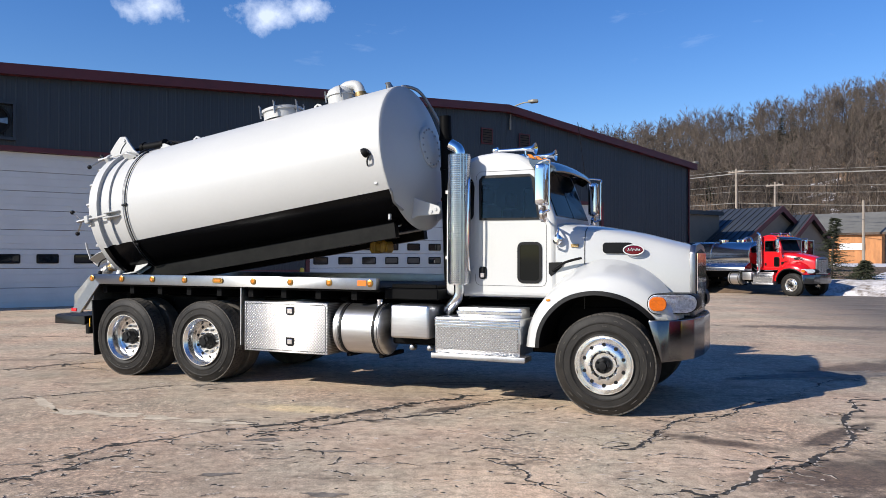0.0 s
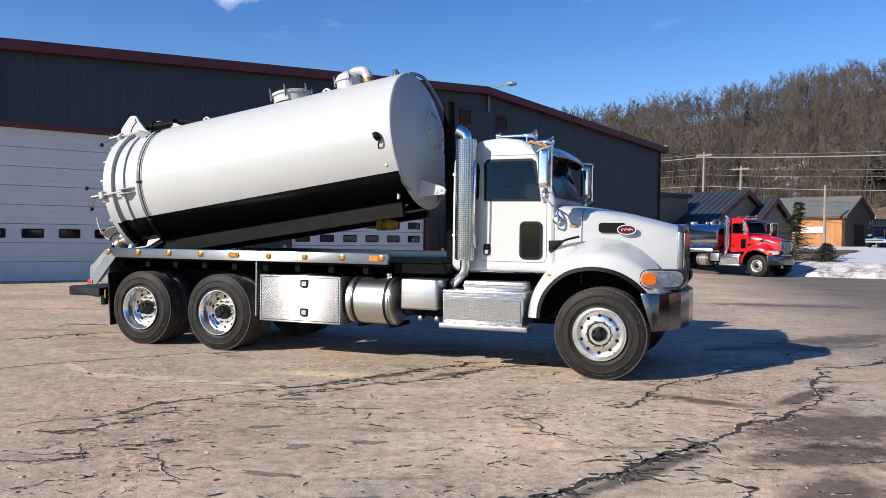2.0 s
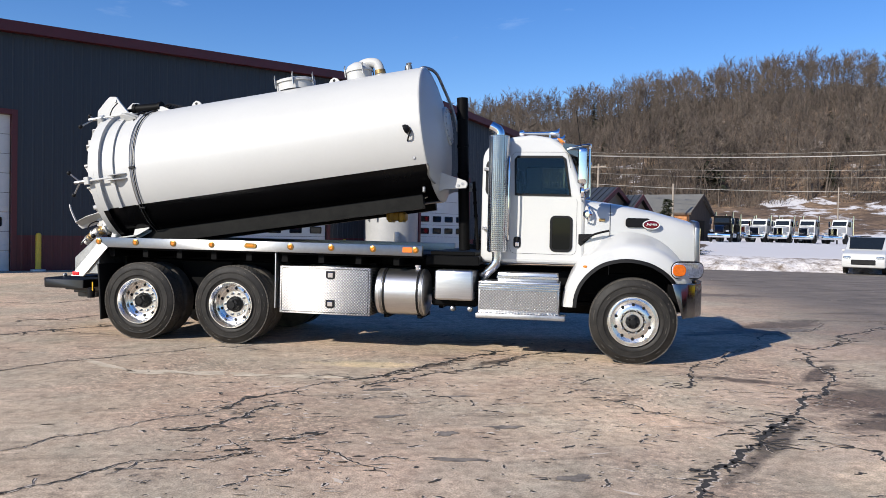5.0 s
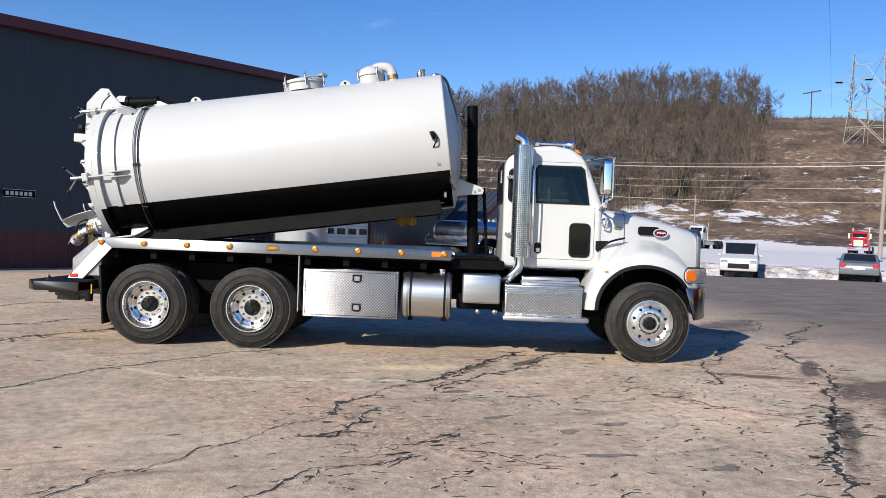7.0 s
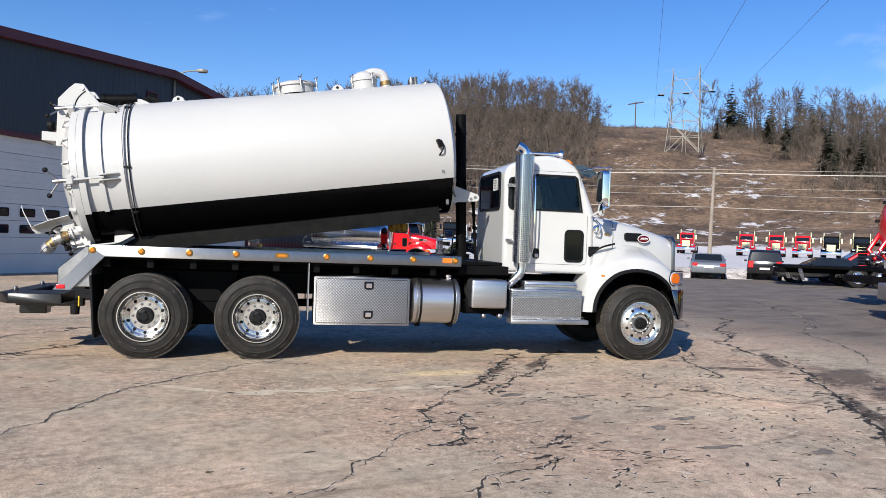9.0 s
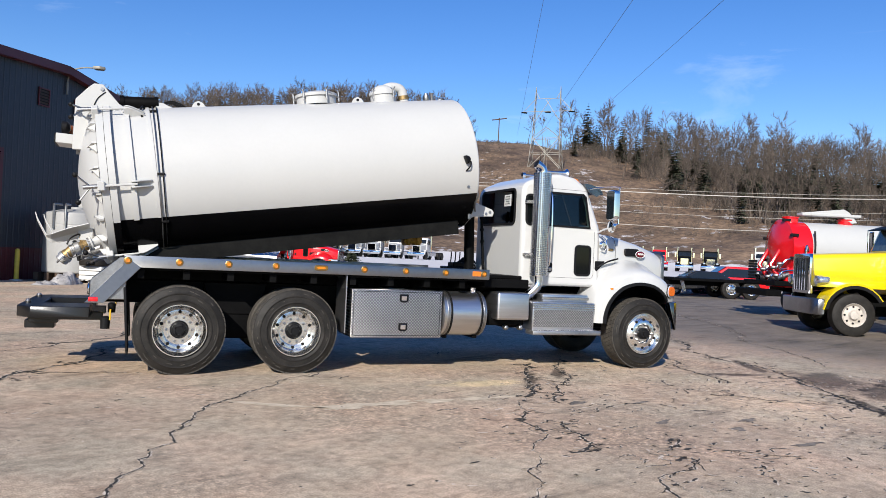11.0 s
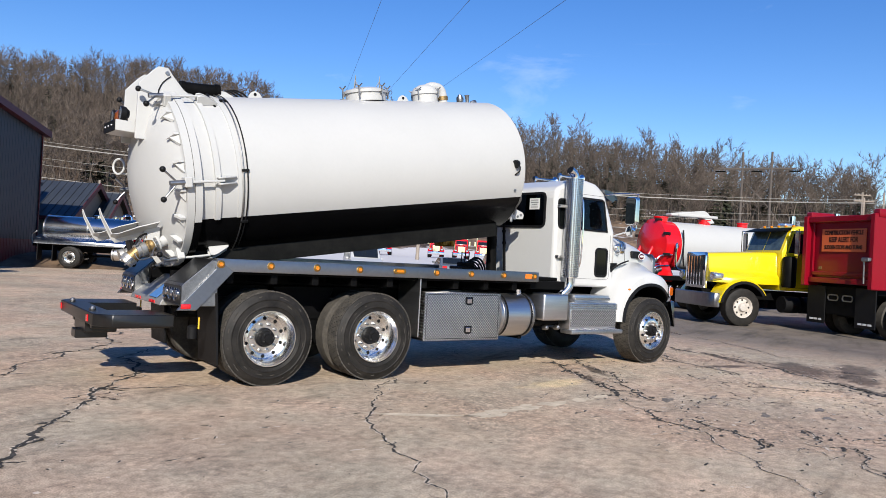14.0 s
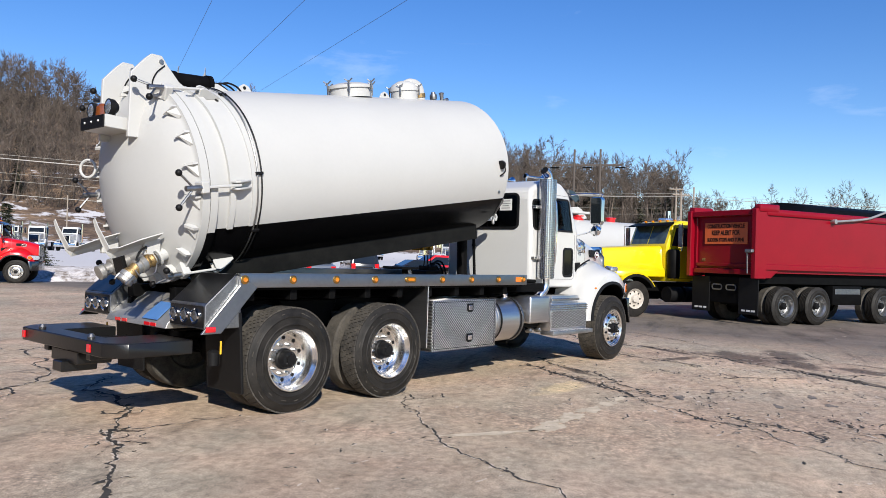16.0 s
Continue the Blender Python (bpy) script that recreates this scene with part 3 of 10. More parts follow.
def land(x, y):
    """Height of the open country: the raised field, the road bank, and the hill up to its crest."""
    r = math.hypot(x - CX, y - CY)
    az = math.degrees(math.atan2(y - CY, x - CX))
    d = edge_distance(x, y)
    if d < 0:
        return -0.55
    z = -0.25 + 0.72 * min(1, d / 2.6) ** 0.8 + 0.50 * min(1, d / 45)
    if r > 112:
        el = crest(az)
        low = 1.5 + 155 * math.tan(radians(2.0))
        if r < 155:
            k = (r - 112) / 43
            z = z + (low - z) * k ** 1.3
        elif r < 300:
            k = (r - 155) / 145
            e = 2.0 + (el - 2.0) * (1 - (1 - k) ** 2.0)
            z = 1.5 + r * math.tan(radians(e))
        else:
            z = 1.5 + 300 * math.tan(radians(el)) + 4 * math.sin((r - 300) / 90) - (r - 300) * 0.05
        z += (noise.noise(Vector((x * 0.02, y * 0.02, 0))) * 2.6 + noise.noise(Vector((x * 0.07, y * 0.07, 3))) * 0.8) * min(1, (r - 112) / 60)
    return z


def build_land():
    verts, faces, snowy = [], [], []
    azs = [-60 + 0.75 * i for i in range(241)]
    rs = [20, 26, 30, 33, 36, 39, 42, 45, 48, 51, 54, 58, 62, 68, 75, 83, 91, 99, 106, 113, 120, 127, 134, 141, 148, 156, 164, 173, 182, 192, 202, 213, 224, 236, 248, 260, 273, 286, 300, 316, 335, 370, 430, 600, 1100]
    for a in azs:
        for r in rs:
            x, y = CX + r * math.cos(radians(a)), CY + r * math.sin(radians(a))
            verts.append((x, y, land(x, y)))
            d = edge_distance(x, y)
            s = 0.40 if 0.3 < d and r < 122 else (0.12 if r < 155 else (0.085 if r < 230 else 0.04))
            if 150 < r < 158 and a > 38:
                s = 0.20
            if 122 <= r < 150:
                s = 0.11
            if a > 54 and r < 75:
                s = -0.2
            snowy.append(s + 0.10 * noise.noise(Vector((x * 0.05, y * 0.05, 9))))
    w = len(rs)
    for i in range(len(azs) - 1):
        for j in range(w - 1):
            faces.append((i * w + j, i * w + j + 1, (i + 1) * w + j + 1, (i + 1) * w + j))
    ob = raw("hillside", verts, faces, HILL, smooth=60)
    layer = ob.data.attributes.new("snowy", "FLOAT", "POINT")
    layer.data.foreach_set("value", snowy)
    tagged(ob, "brown winter hillside and snow-covered field beyond the yard", "hillside", kind="structure")


build_land()
gx = [-1500, -300, -60, -30, -20, -12, -6, 0, 6, 12, 20, 30, 60, 300, 1500]
gy = [-1500, -300, -60, -30, -20, -12, -6, 0, 6, 12, 24, 45, 60, 300, 1500]
gv = [(x, y, -0.013 * min(21.0, max(0.0, y - 24))) for x in gx for y in gy]
gf = [(i * 15 + j, (i + 1) * 15 + j, (i + 1) * 15 + j + 1, i * 15 + j + 1) for i in range(14) for j in range(14)]
tagged(raw("ground", gv, gf, GROUND), "worn grey-tan cracked concrete and asphalt yard", "pavement", kind="structure")

# ---- truck parts shared by the parked trucks ----


def wheel(parent, x, y, z, r, width, kind, side=-1, rim_mat=None, blocks=0):
    """A truck wheel whose outer face lies at y; side is -1 for the right of the truck. kind: dish (rear dual) or steer."""
    rim_mat = rim_mat or RIM
    m = along_y(x, y, z)
    if side > 0:
        m = Matrix.Translation((x, y, z)) @ Matrix(((0, -1, 0, 0), (1, 0, 0, 0), (0, 0, 1, 0), (0, 0, 0, 1)))
    # u runs outward from the tyre's outer face: the tyre lies at negative u
    bm = B()
    rb = 0.295
    prof = [(-width + 0.03, rb - 0.01), (-width + 0.008, rb + 0.05), (-width, r - 0.13), (-width + 0.012, r - 0.045), (-width + 0.03, r - 0.015)]
    n_groove = 4
    tw = width - 0.06
    for i in range(n_groove + 1):
        a = -width + 0.03 + tw * i / (n_groove + 1) + 0.008
        b = -width + 0.03 + tw * (i + 1) / (n_groove + 1) - 0.008
        prof += [(a - 0.004, r - 0.014), (a, r), (b, r), (b + 0.004, r - 0.014)]
    prof += [(-0.030, r - 0.015), (-0.012, r - 0.045), (-0.004, r - 0.075), (0.003, r - 0.082), (0.003, r - 0.090), (-0.002, r - 0.097), (0.0, r - 0.13), (0.001, r - 0.15), (0.006, r - 0.156), (0.006, r - 0.163), (0.0, r - 0.17), (-0.006, rb + 0.05), (-0.02, rb + 0.02), (-0.016, rb)]
    turned(bm, prof, m, 56)
    tread = None
    if blocks:
        tread = B()
        for k in range(blocks):
            a = 2 * math.pi * k / blocks
            for row in range(5):
                u = -width + 0.03 + tw * (row + 0.5) / 5
                aa = a + (0.5 if row % 2 else 0) * 2 * math.pi / blocks + 0.02 * row
                c = Matrix.Rotation(aa, 4, "X")
                made = box(tread, u - tw * 0.092, u + tw * 0.092, -0.026, 0.026, r - 0.01, r + 0.004)
                bmesh.ops.transform(tread, matrix=m @ c, verts=made)
    if kind == "dish":
        rp = [(-0.012, rb + 0.012), (0.008, rb + 0.008), (0.008, rb - 0.002), (-0.006, rb - 0.010), (-0.030, rb - 0.022), (-0.045, rb - 0.034), (-0.135, rb - 0.040), (-0.160, rb - 0.050), (-0.168, rb - 0.064), (-0.162, 0.190), (-0.150, 0.176), (-0.150, 0.0)]
        hub = [(-0.155, 0.108), (-0.13, 0.104), (-0.12, 0.090), (-0.055, 0.084), (-0.04, 0.076), (-0.035, 0.05), (-0.02, 0.046), (-0.02, 0.0)]
        hole_u, hole_r, nut_u, nut_r = -0.165, 0.209, -0.150, 0.145
    else:
        rp = [(-0.012, rb + 0.010), (0.006, rb + 0.004), (0.006, rb - 0.006), (-0.02, rb - 0.02), (-0.055, rb - 0.035), (-0.045, rb - 0.05), (-0.012, rb - 0.085), (0.0, 0.19), (0.0, 0.14), (-0.02, 0.12), (-0.02, 0.0)]
        hub = [(-0.02, 0.085), (0.03, 0.082), (0.05, 0.072), (0.055, 0.045), (0.075, 0.04), (0.08, 0.0)]
        hole_u, hole_r, nut_u, nut_r = -0.006, 0.208, 0.0, 0.140
    bm2 = B()
    turned(bm2, rp, m, 40)
    w = part("wheel", bm2, rim_mat, parent, "polished aluminium wheel with dark hand holes" if rim_mat is RIM else "")
    part("tyre", bm, RUBBER, w, "black tyre with grooved tread")
    if blocks:
        rnd = random.Random(int(abs(x) * 100))
        marks = B()
        for k in range(46):
            a = radians(360 * k / 46 + rnd.uniform(-2, 2))
            if rnd.random() < 0.5:
                continue
            rad, ln = (r - 0.052 if k % 3 else r - 0.118) + rnd.uniform(-0.006, 0.006), rnd.uniform(0.010, 0.034)
            made = box(marks, -0.012 if k % 3 else -0.003, -0.0075 if k % 3 else 0.0035, -ln, ln, rad - 0.004, rad + 0.004)
            bmesh.ops.transform(marks, matrix=m @ Matrix.Rotation(a, 4, "X"), verts=made)
        tagged(part("sidewall_bars", marks, DUSTY, w, "worn moulded bars round the sidewall"), kind="stuff")
    if tread:
        tagged(part("tread", tread, DUSTY, w, "dusty grey tread blocks"), kind="stuff")
    bm3 = B()
    turned(bm3, hub, m, 24)
    for k in range(5):
        a = 2 * math.pi * k / 5
        ball(bm3, m @ Vector((hub[-1][0] - 0.012, 0.06 * math.cos(a), 0.06 * math.sin(a))), 0.014, 6)
    part("hub", bm3, PLASTIC, w)
    for k in range(10):
        bm4 = B()
        a = 2 * math.pi * (k + 0.5) / 10
        c = Matrix.Translation((0, hole_r * math.cos(a), hole_r * math.sin(a)))
        hr_, lift = (0.020, 0.004) if kind == "dish" else (0.019, 0.009)
        turned(bm4, [(hole_u - 0.01, hr_), (hole_u + lift, hr_), (hole_u + lift - 0.001, 0.0)], m @ c, 14)
        part("hand_hole", bm4, PLASTIC, w)
    for k in range(10):
        bm5 = B()
        a = 2 * math.pi * k / 10
        c = Matrix.Translation((0, nut_r * math.cos(a), nut_r * math.sin(a)))
        turned(bm5, [(nut_u - 0.01, 0.016), (nut_u + 0.022, 0.016), (nut_u + 0.030, 0.009), (nut_u + 0.040, 0.009), (nut_u + 0.042, 0.0)], m @ c, 6)
        part("wheel_nut", bm5, STEEL, w)
    return w


def mirrored(bm):
    """Add a copy mirrored across the truck's length."""
    geo = bmesh.ops.duplicate(bm, geom=list(bm.verts) + list(bm.edges) + list(bm.faces))["geom"]
    vs = [g for g in geo if isinstance(g, bmesh.types.BMVert)]
    bmesh.ops.scale(bm, verts=vs, vec=(1, -1, 1))


def rounded(x0, x1, z0, z1, r, n=4):
    out = []
    for cx, cz, a in ((x1 - r, z1 - r, 0), (x0 + r, z1 - r, 90), (x0 + r, z0 + r, 180), (x1 - r, z0 + r, 270)):
        for i in range(n + 1):
            t = radians(a + 90 * i / n)
            out.append((cx + r * math.cos(t), cz + r * math.sin(t)))
    return out


def outline(bm, pts, c, plane, w, t):
    """A thin closed band that follows a polygon (a gasket or a seam)."""
    put = {"xz": lambda a, b, d: (a, d, b), "yz": lambda a, b, d: (d, a, b)}[plane]
    cx = sum(p[0] for p in pts) / len(pts)
    cz = sum(p[1] for p in pts) / len(pts)
    rings = []
    n = len(pts)
    for i, (a, b) in enumerate(pts):
        p, q = pts[i - 1], pts[(i + 1) % n]
        d = Vector((q[0] - p[0], q[1] - p[1])).normalized()
        nn = Vector((d.y, -d.x))
        if nn.dot(Vector((a - cx, b - cz))) < 0:
            nn = -nn
        o, i2 = (a + nn.x * w / 2, b + nn.y * w / 2), (a - nn.x * w / 2, b - nn.y * w / 2)
        rings.append([put(*o, c), put(*o, c + t), put(*i2, c + t), put(*i2, c)])
    rings.append(rings[0])
    loft(bm, rings, True, False)


CAB_SIDE = ((-1.88, 1.16), (-1.88, 2.52), (-1.83, 2.63), (-1.52, 2.77), (-1.25, 2.80), (-1.0, 2.76), (-0.80, 2.63), (-0.57, 2.02), (-0.55, 1.16))


def carved(solid, *cutters):
    """Take the cutters' volumes out of a solid bmesh."""
    made = []
    for k, b in enumerate((solid, *cutters)):
        bmesh.ops.recalc_face_normals(b, faces=b.faces)
        me = bpy.data.meshes.new("carving")
        b.to_mesh(me)
        b.free()
        ob = bpy.data.objects.new("carving", me)
        scene.collection.objects.link(ob)
        made.append(ob)
    for c in made[1:]:
        cut = made[0].modifiers.new("cut", "BOOLEAN")
        cut.operation, cut.solver, cut.object = "DIFFERENCE", "EXACT", c
    bpy.context.view_layer.update()
    result = made[0].evaluated_get(bpy.context.evaluated_depsgraph_get()).to_mesh()
    out = bmesh.new()
    out.from_mesh(result)
    for ob in made:
        me = ob.data
        bpy.data.objects.remove(ob)
        bpy.data.meshes.remove(me)
    return out


def cab_interior(truck):
    """Seats, dashboard and steering wheel seen through the cab's glass."""
    for y in (-0.42, 0.42):
        bm = B()
        box(bm, -1.45, -0.98, y - 0.24, y + 0.24, 1.55, 1.70, 0.05, 2)
        box(bm, -1.55, -1.40, y - 0.24, y + 0.24, 1.65, 2.22, 0.05, 2)
        box(bm, -1.56, -1.45, y - 0.13, y + 0.13, 2.24, 2.42, 0.04, 2)
        part("seat", bm, SEAT, truck, "dark cloth cab seat")
    bm = B()
    prism(bm, [(-0.66, 1.35), (-0.66, 1.98), (-0.80, 1.99), (-0.92, 1.86), (-0.86, 1.35)], -0.72, 0.72, "xz", 0.02, 1)
    part("dashboard", bm, PLASTIC, truck)
    bm = B()
    c, q = Vector((-1.0, 0.42, 1.98)), Matrix.Rotation(radians(-35), 3, "Y")
    tube(bm, [c + q @ Vector((0.21 * math.cos(radians(t)), 0.21 * math.sin(radians(t)), 0)) for t in range(0, 361, 20)], 0.016, 6, False)
    tube(bm, [c, c + q @ Vector((0.05, 0, -0.25))], 0.03, 8)
    for t in (30, 150, 270):
        tube(bm, [c, c + q @ Vector((0.2 * math.cos(radians(t)), 0.2 * math.sin(radians(t)), 0))], 0.012, 5)
    part("steering_wheel", bm, PLASTIC, truck)


def conventional_cab(truck, paint, detail=True):
    """Cab, hood, fenders, bumper, steps and stack of a conventional truck; x ahead, front axle at 0."""
    half = 0.80
    bm = B()
    prism(bm, CAB_SIDE, -half, half, "xz", 0.055, 3)
    bmesh.ops.bisect_plane(bm, geom=list(bm.verts) + list(bm.edges) + list(bm.faces), plane_co=(0, 0, 2.05), plane_no=(0, 0, 1))
    for v in bm.verts:
        if v.co.z > 2.05:
            v.co.y *= 1 - 0.06 * (v.co.z - 2.05) / 0.7
    win = [(-1.445, 2.035), (-0.755, 2.03), (-0.835, 2.49), (-0.87, 2.515), (-1.43, 2.515), (-1.455, 2.48)]
    if detail:
        inside = B()
        prism(inside, [(-1.82, 1.30), (-1.82, 2.50), (-1.77, 2.57), (-1.48, 2.70), (-1.25, 2.73), (-1.03, 2.70), (-0.86, 2.60), (-0.64, 2.02), (-0.63, 1.30)], -0.735, 0.735, "xz")
        holes = B()
        prism(holes, win, -0.95, 0.95, "xz")
        rear_hole = B()
        prism(rear_hole, rounded(-0.57, 0.57, 2.04, 2.545, 0.07), -2.02, -1.77, "yz")
        front_hole = B()
        a, b = Vector((-0.815, 0, 2.57)), Vector((-0.615, 0, 2.07))
        for y0, y1 in ((-0.68, 0.68),):
            ring = [a + Vector((0, y0 * 0.95, 0)), a + Vector((0, y1 * 0.95, 0)), b + Vector((0, y1, 0)), b + Vector((0, y0, 0))]
            loft(front_hole, [[p + Vector((-0.15, 0, -0.05)) for p in ring], [p + Vector((0.15, 0, 0.05)) for p in ring]])
        bm = carved(bm, inside, holes, rear_hole, front_hole)
    cab = part("cab", bm, paint, truck)
    for f in cab.data.polygons:
        f.use_smooth = f.use_smooth and f.area < 0.03
    small = rounded(-1.815, -1.54, 2.03, 2.46, 0.06)
    foot = rounded(-0.985, -0.735, 1.335, 1.76, 0.05)
    for s in (-1, 1):
        for k, pts in enumerate((win, small, foot)):
            bm = B()
            prism(bm, pts, s * half, s * (half + 0.006), "xz")
            bm2 = B()
            outline(bm2, pts, s * half, "xz", 0.03, s * 0.012)
            for b in (bm, bm2):
                for v in b.verts:
                    if v.co.z > 2.05:
                        v.co.y -= s * 0.8 * 0.06 * (v.co.z - 2.05) / 0.7
            g = part("side_window", bm, PANE if detail and k == 0 else FOOT_GLASS, cab, "greenish tinted side glass" if k == 0 else "dark tinted side glass", 0)
            part("window_seal", bm2, PLASTIC, g)
        bm = B()
        seam = [(-1.50, 1.34), (-1.485, 1.305), (-1.45, 1.29), (-0.73, 1.285), (-0.69, 1.30), (-0.67, 1.34), (-0.67, 1.95), (-0.80, 2.55), (-0.825, 2.575), (-1.46, 2.575), (-1.505, 2.53)]
        outline(bm, seam, s * half, "xz", 0.005, s * 0.002)
        for v in bm.verts:
            if v.co.z > 2.05:
                v.co.y -= s * 0.8 * 0.06 * (v.co.z - 2.05) / 0.7
        part("door_seam", bm, SEAM_GREY, cab)
        bm = B()
        prism(bm, rounded(-1.455, -1.365, 1.36, 1.50, 0.03), s * half, s * (half + 0.014), "xz", 0.004, 1)
        h = part("door_handle", bm, PLASTIC, cab, "black recessed door handle")
        bm = B()
        box(bm, -1.435, -1.385, s * (half + 0.012), s * (half + 0.03), 1.375, 1.43, 0.006)
        part("lever", bm, CHROME, cab, "chrome handle lever")
    # windscreen on the raked front face, in two panes
    a, b = Vector((-0.80, 0, 2.60)), Vector((-0.585, 0, 2.06))
    nrm = Vector(((a - b).z, 0, (b - a).x)).normalized()
    for y0, y1 in ((-0.70, -0.012), (0.012, 0.70)):
        bm = B()
        ring = [a + Vector((0, y0 * 0.95, 0)), a + Vector((0, y1 * 0.95, 0)), b + Vector((0, y1, 0)), b + Vector((0, y0, 0))]
        loft(bm, [[p + nrm * 0.002 for p in ring], [p + nrm * 0.012 for p in ring]])
        part("windscreen", bm, SCREEN if detail else GLASS, cab, "raked tinted windscreen pane", 0)
    bm = B()
    rings = []
    for k in range(13):
        y = -0.80 + 1.60 * k / 12
        bow, drop = 0.03 * (abs(y) / 0.8) ** 2, 0.03 * (abs(y) / 0.8) ** 3
        sec = [(-0.87, 2.715), (-0.74, 2.705), (-0.63, 2.675), (-0.55, 2.625), (-0.525, 2.575), (-0.535, 2.56), (-0.57, 2.595), (-0.65, 2.635), (-0.76, 2.66), (-0.86, 2.665)]
        rings.append([(x - bow * (x + 0.87) / 0.35, y, z - drop) for x, z in sec])
    loft(bm, rings)
    vis = part("sun_visor", bm, VISOR, truck, "dark chrome drop sun visor over the windscreen")
    for s in (-1, 1):
        bm = B()
        prism(bm, [(-0.86, 2.64), (-0.60, 2.60), (-0.56, 2.575), (-0.66, 2.50), (-0.80, 2.56)], s * 0.785, s * 0.80, "xz", 0.003, 1)
        part("visor_bracket", bm, VISOR, vis)
    bm = B()
    prism(bm, rounded(-0.57, 0.57, 2.04, 2.545, 0.07), -1.88, -1.892, "yz")
    g = part("rear_window", bm, SMOKED if detail else GLASS, cab, "dark tinted rear window", 0)
    bm = B()
    outline(bm, rounded(-0.57, 0.57, 2.04, 2.545, 0.07), -1.88, "yz", 0.035, -0.018)
    part("window_seal", bm, PLASTIC, g)
    # hood: sections from the cowl to the grille
    bm = B()
    rings = []
    for x, w, top, low in ((-0.57, 0.79, 1.99, 1.24), (-0.40, 0.775, 1.965, 1.24), (-0.36, 0.77, 1.962, 1.24), (-0.10, 0.715, 1.925, 1.24), (0.25, 0.63, 1.86, 1.24), (0.52, 0.56, 1.79, 1.20), (0.73, 0.505, 1.735, 1.0), (0.80, 0.475, 1.70, 1.0)):
        half_ring = [(w, low), (w, max(1.27, low + 0.02)), (w, top - 0.25), (w - 0.012, top - 0.14), (w - 0.05, top - 0.06), (w - 0.13, top - 0.018), (w * 0.5, top + 0.01), (0, top + 0.022)]
        rings.append([(x, y, z) for y, z in half_ring] + [(x, -y, z) for y, z in half_ring[-2::-1]])
    loft(bm, rings)
    hood = part("hood", bm, paint, truck, "smooth sloping hood", 50)
    for s in (-1, 1):
        bm = B()
        tube(bm, [(-0.26, s * 0.750, 1.05), (-0.26, s * 0.750, 1.70), (-0.26, s * 0.738, 1.81), (-0.26, s * 0.70, 1.888), (-0.26, s * 0.62, 1.930)], 0.005, 5)
        part("hood_seam", bm, SEAM_GREY, hood)
        bm = B()
        prism(bm, rounded(-0.07, 0.23, 1.65, 1.765, 0.035), s * 0.63, s * 0.742, "xz", 0.006, 1)
        for v in bm.verts:
            v.co.y -= s * 0.235 * (v.co.x + 0.1) * 1.0
        part("air_intake", bm, PLASTIC, hood, "black hood side vent")
        bm = B()
        turned(bm, [(0, 0.05), (0.012, 0.05), (0.018, 0.035), (0.018, 0)], along_y(0, 0, 0), 24)
        bmesh.ops.scale(bm, verts=bm.verts, vec=(1.9, 1, 0.95))
        bmesh.ops.rotate(bm, verts=bm.verts, cent=(0, 0, 0), matrix=Matrix.Rotation(radians(13.5 if s < 0 else 166.5), 3, "Z"))
        bmesh.ops.translate(bm, verts=bm.verts, vec=(0.245, s * 0.6615, 1.685))
        em = part("emblem", bm, DARK_RED, hood, "small dark red oval emblem")
        bm = B()
        rim = [(0.09 + 0.104 * math.cos(radians(t)), 0, 1.685 + 0.054 * math.sin(radians(t))) for t in range(0, 361, 15)]
        tube(bm, rim, 0.006, 6, False)
        bmesh.ops.translate(bm, verts=bm.verts, vec=(-0.09, 0, 0))
        bmesh.ops.rotate(bm, verts=bm.verts, cent=(0, 0, 0), matrix=Matrix.Rotation(radians(13.5 if s < 0 else -13.5), 3, "Z"))
        bmesh.ops.translate(bm, verts=bm.verts, vec=(0.245, s * 0.6775, 0))
        part("emblem_rim", bm, SIGN_WHITE, hood, "pale oval emblem rim")
        bm = B()
        tube(bm, [(-0.062 + 0.0078 * k, -0.021, 1.685 + (0.012 if k % 2 else -0.012) + 0.004 * (k % 3)) for k in range(17)], 0.0042, 5)
        bmesh.ops.rotate(bm, verts=bm.verts, cent=(0, 0, 0), matrix=Matrix.Rotation(radians(13.5 if s < 0 else 166.5), 3, "Z"))
        bmesh.ops.translate(bm, verts=bm.verts, vec=(0.245, s * 0.6615, 0))
        part("emblem_script", bm, SIGN_WHITE, hood, "pale squiggle across the emblem")
        bm = B()
        prism(bm, [(-0.645, 1.43), (-0.645, 1.55), (-0.475, 1.555), (-0.50, 1.50), (-0.615, 1.395)], s * 0.78, s * 0.803, "xz", 0.004, 1)
        part("cowl_vent", bm, PLASTIC, hood, "black cowl vent")
        bm = B()
        tube(bm, smooth_path([(-0.60, s * 0.81, 1.46), (-0.45, s * 0.85, 1.55), (-0.27, s * 0.84, 1.60)]), 0.014, 6)
        part("hood_latch", bm, PLASTIC, hood, "black rubber hood latch")
        # fender, swept round the wheel
        bm = B()
        outer = [(-0.83, 0.66), (-0.80, 0.86), (-0.72, 1.06), (-0.56, 1.26), (-0.34, 1.40), (-0.05, 1.46), (0.25, 1.42), (0.48, 1.31), (0.66, 1.14), (0.74, 0.98)]
        inner = [(-0.655, 0.66), (-0.64, 0.80), (-0.58, 0.95), (-0.46, 1.09), (-0.30, 1.19), (-0.06, 1.235), (0.18, 1.20), (0.36, 1.11), (0.47, 1.01), (0.50, 0.96)]
        outer, inner = ([(p[0], p[2]) for p in smooth_path([(x, 0, z) for x, z in pts], 3)] for pts in (outer, inner))
        rings = []
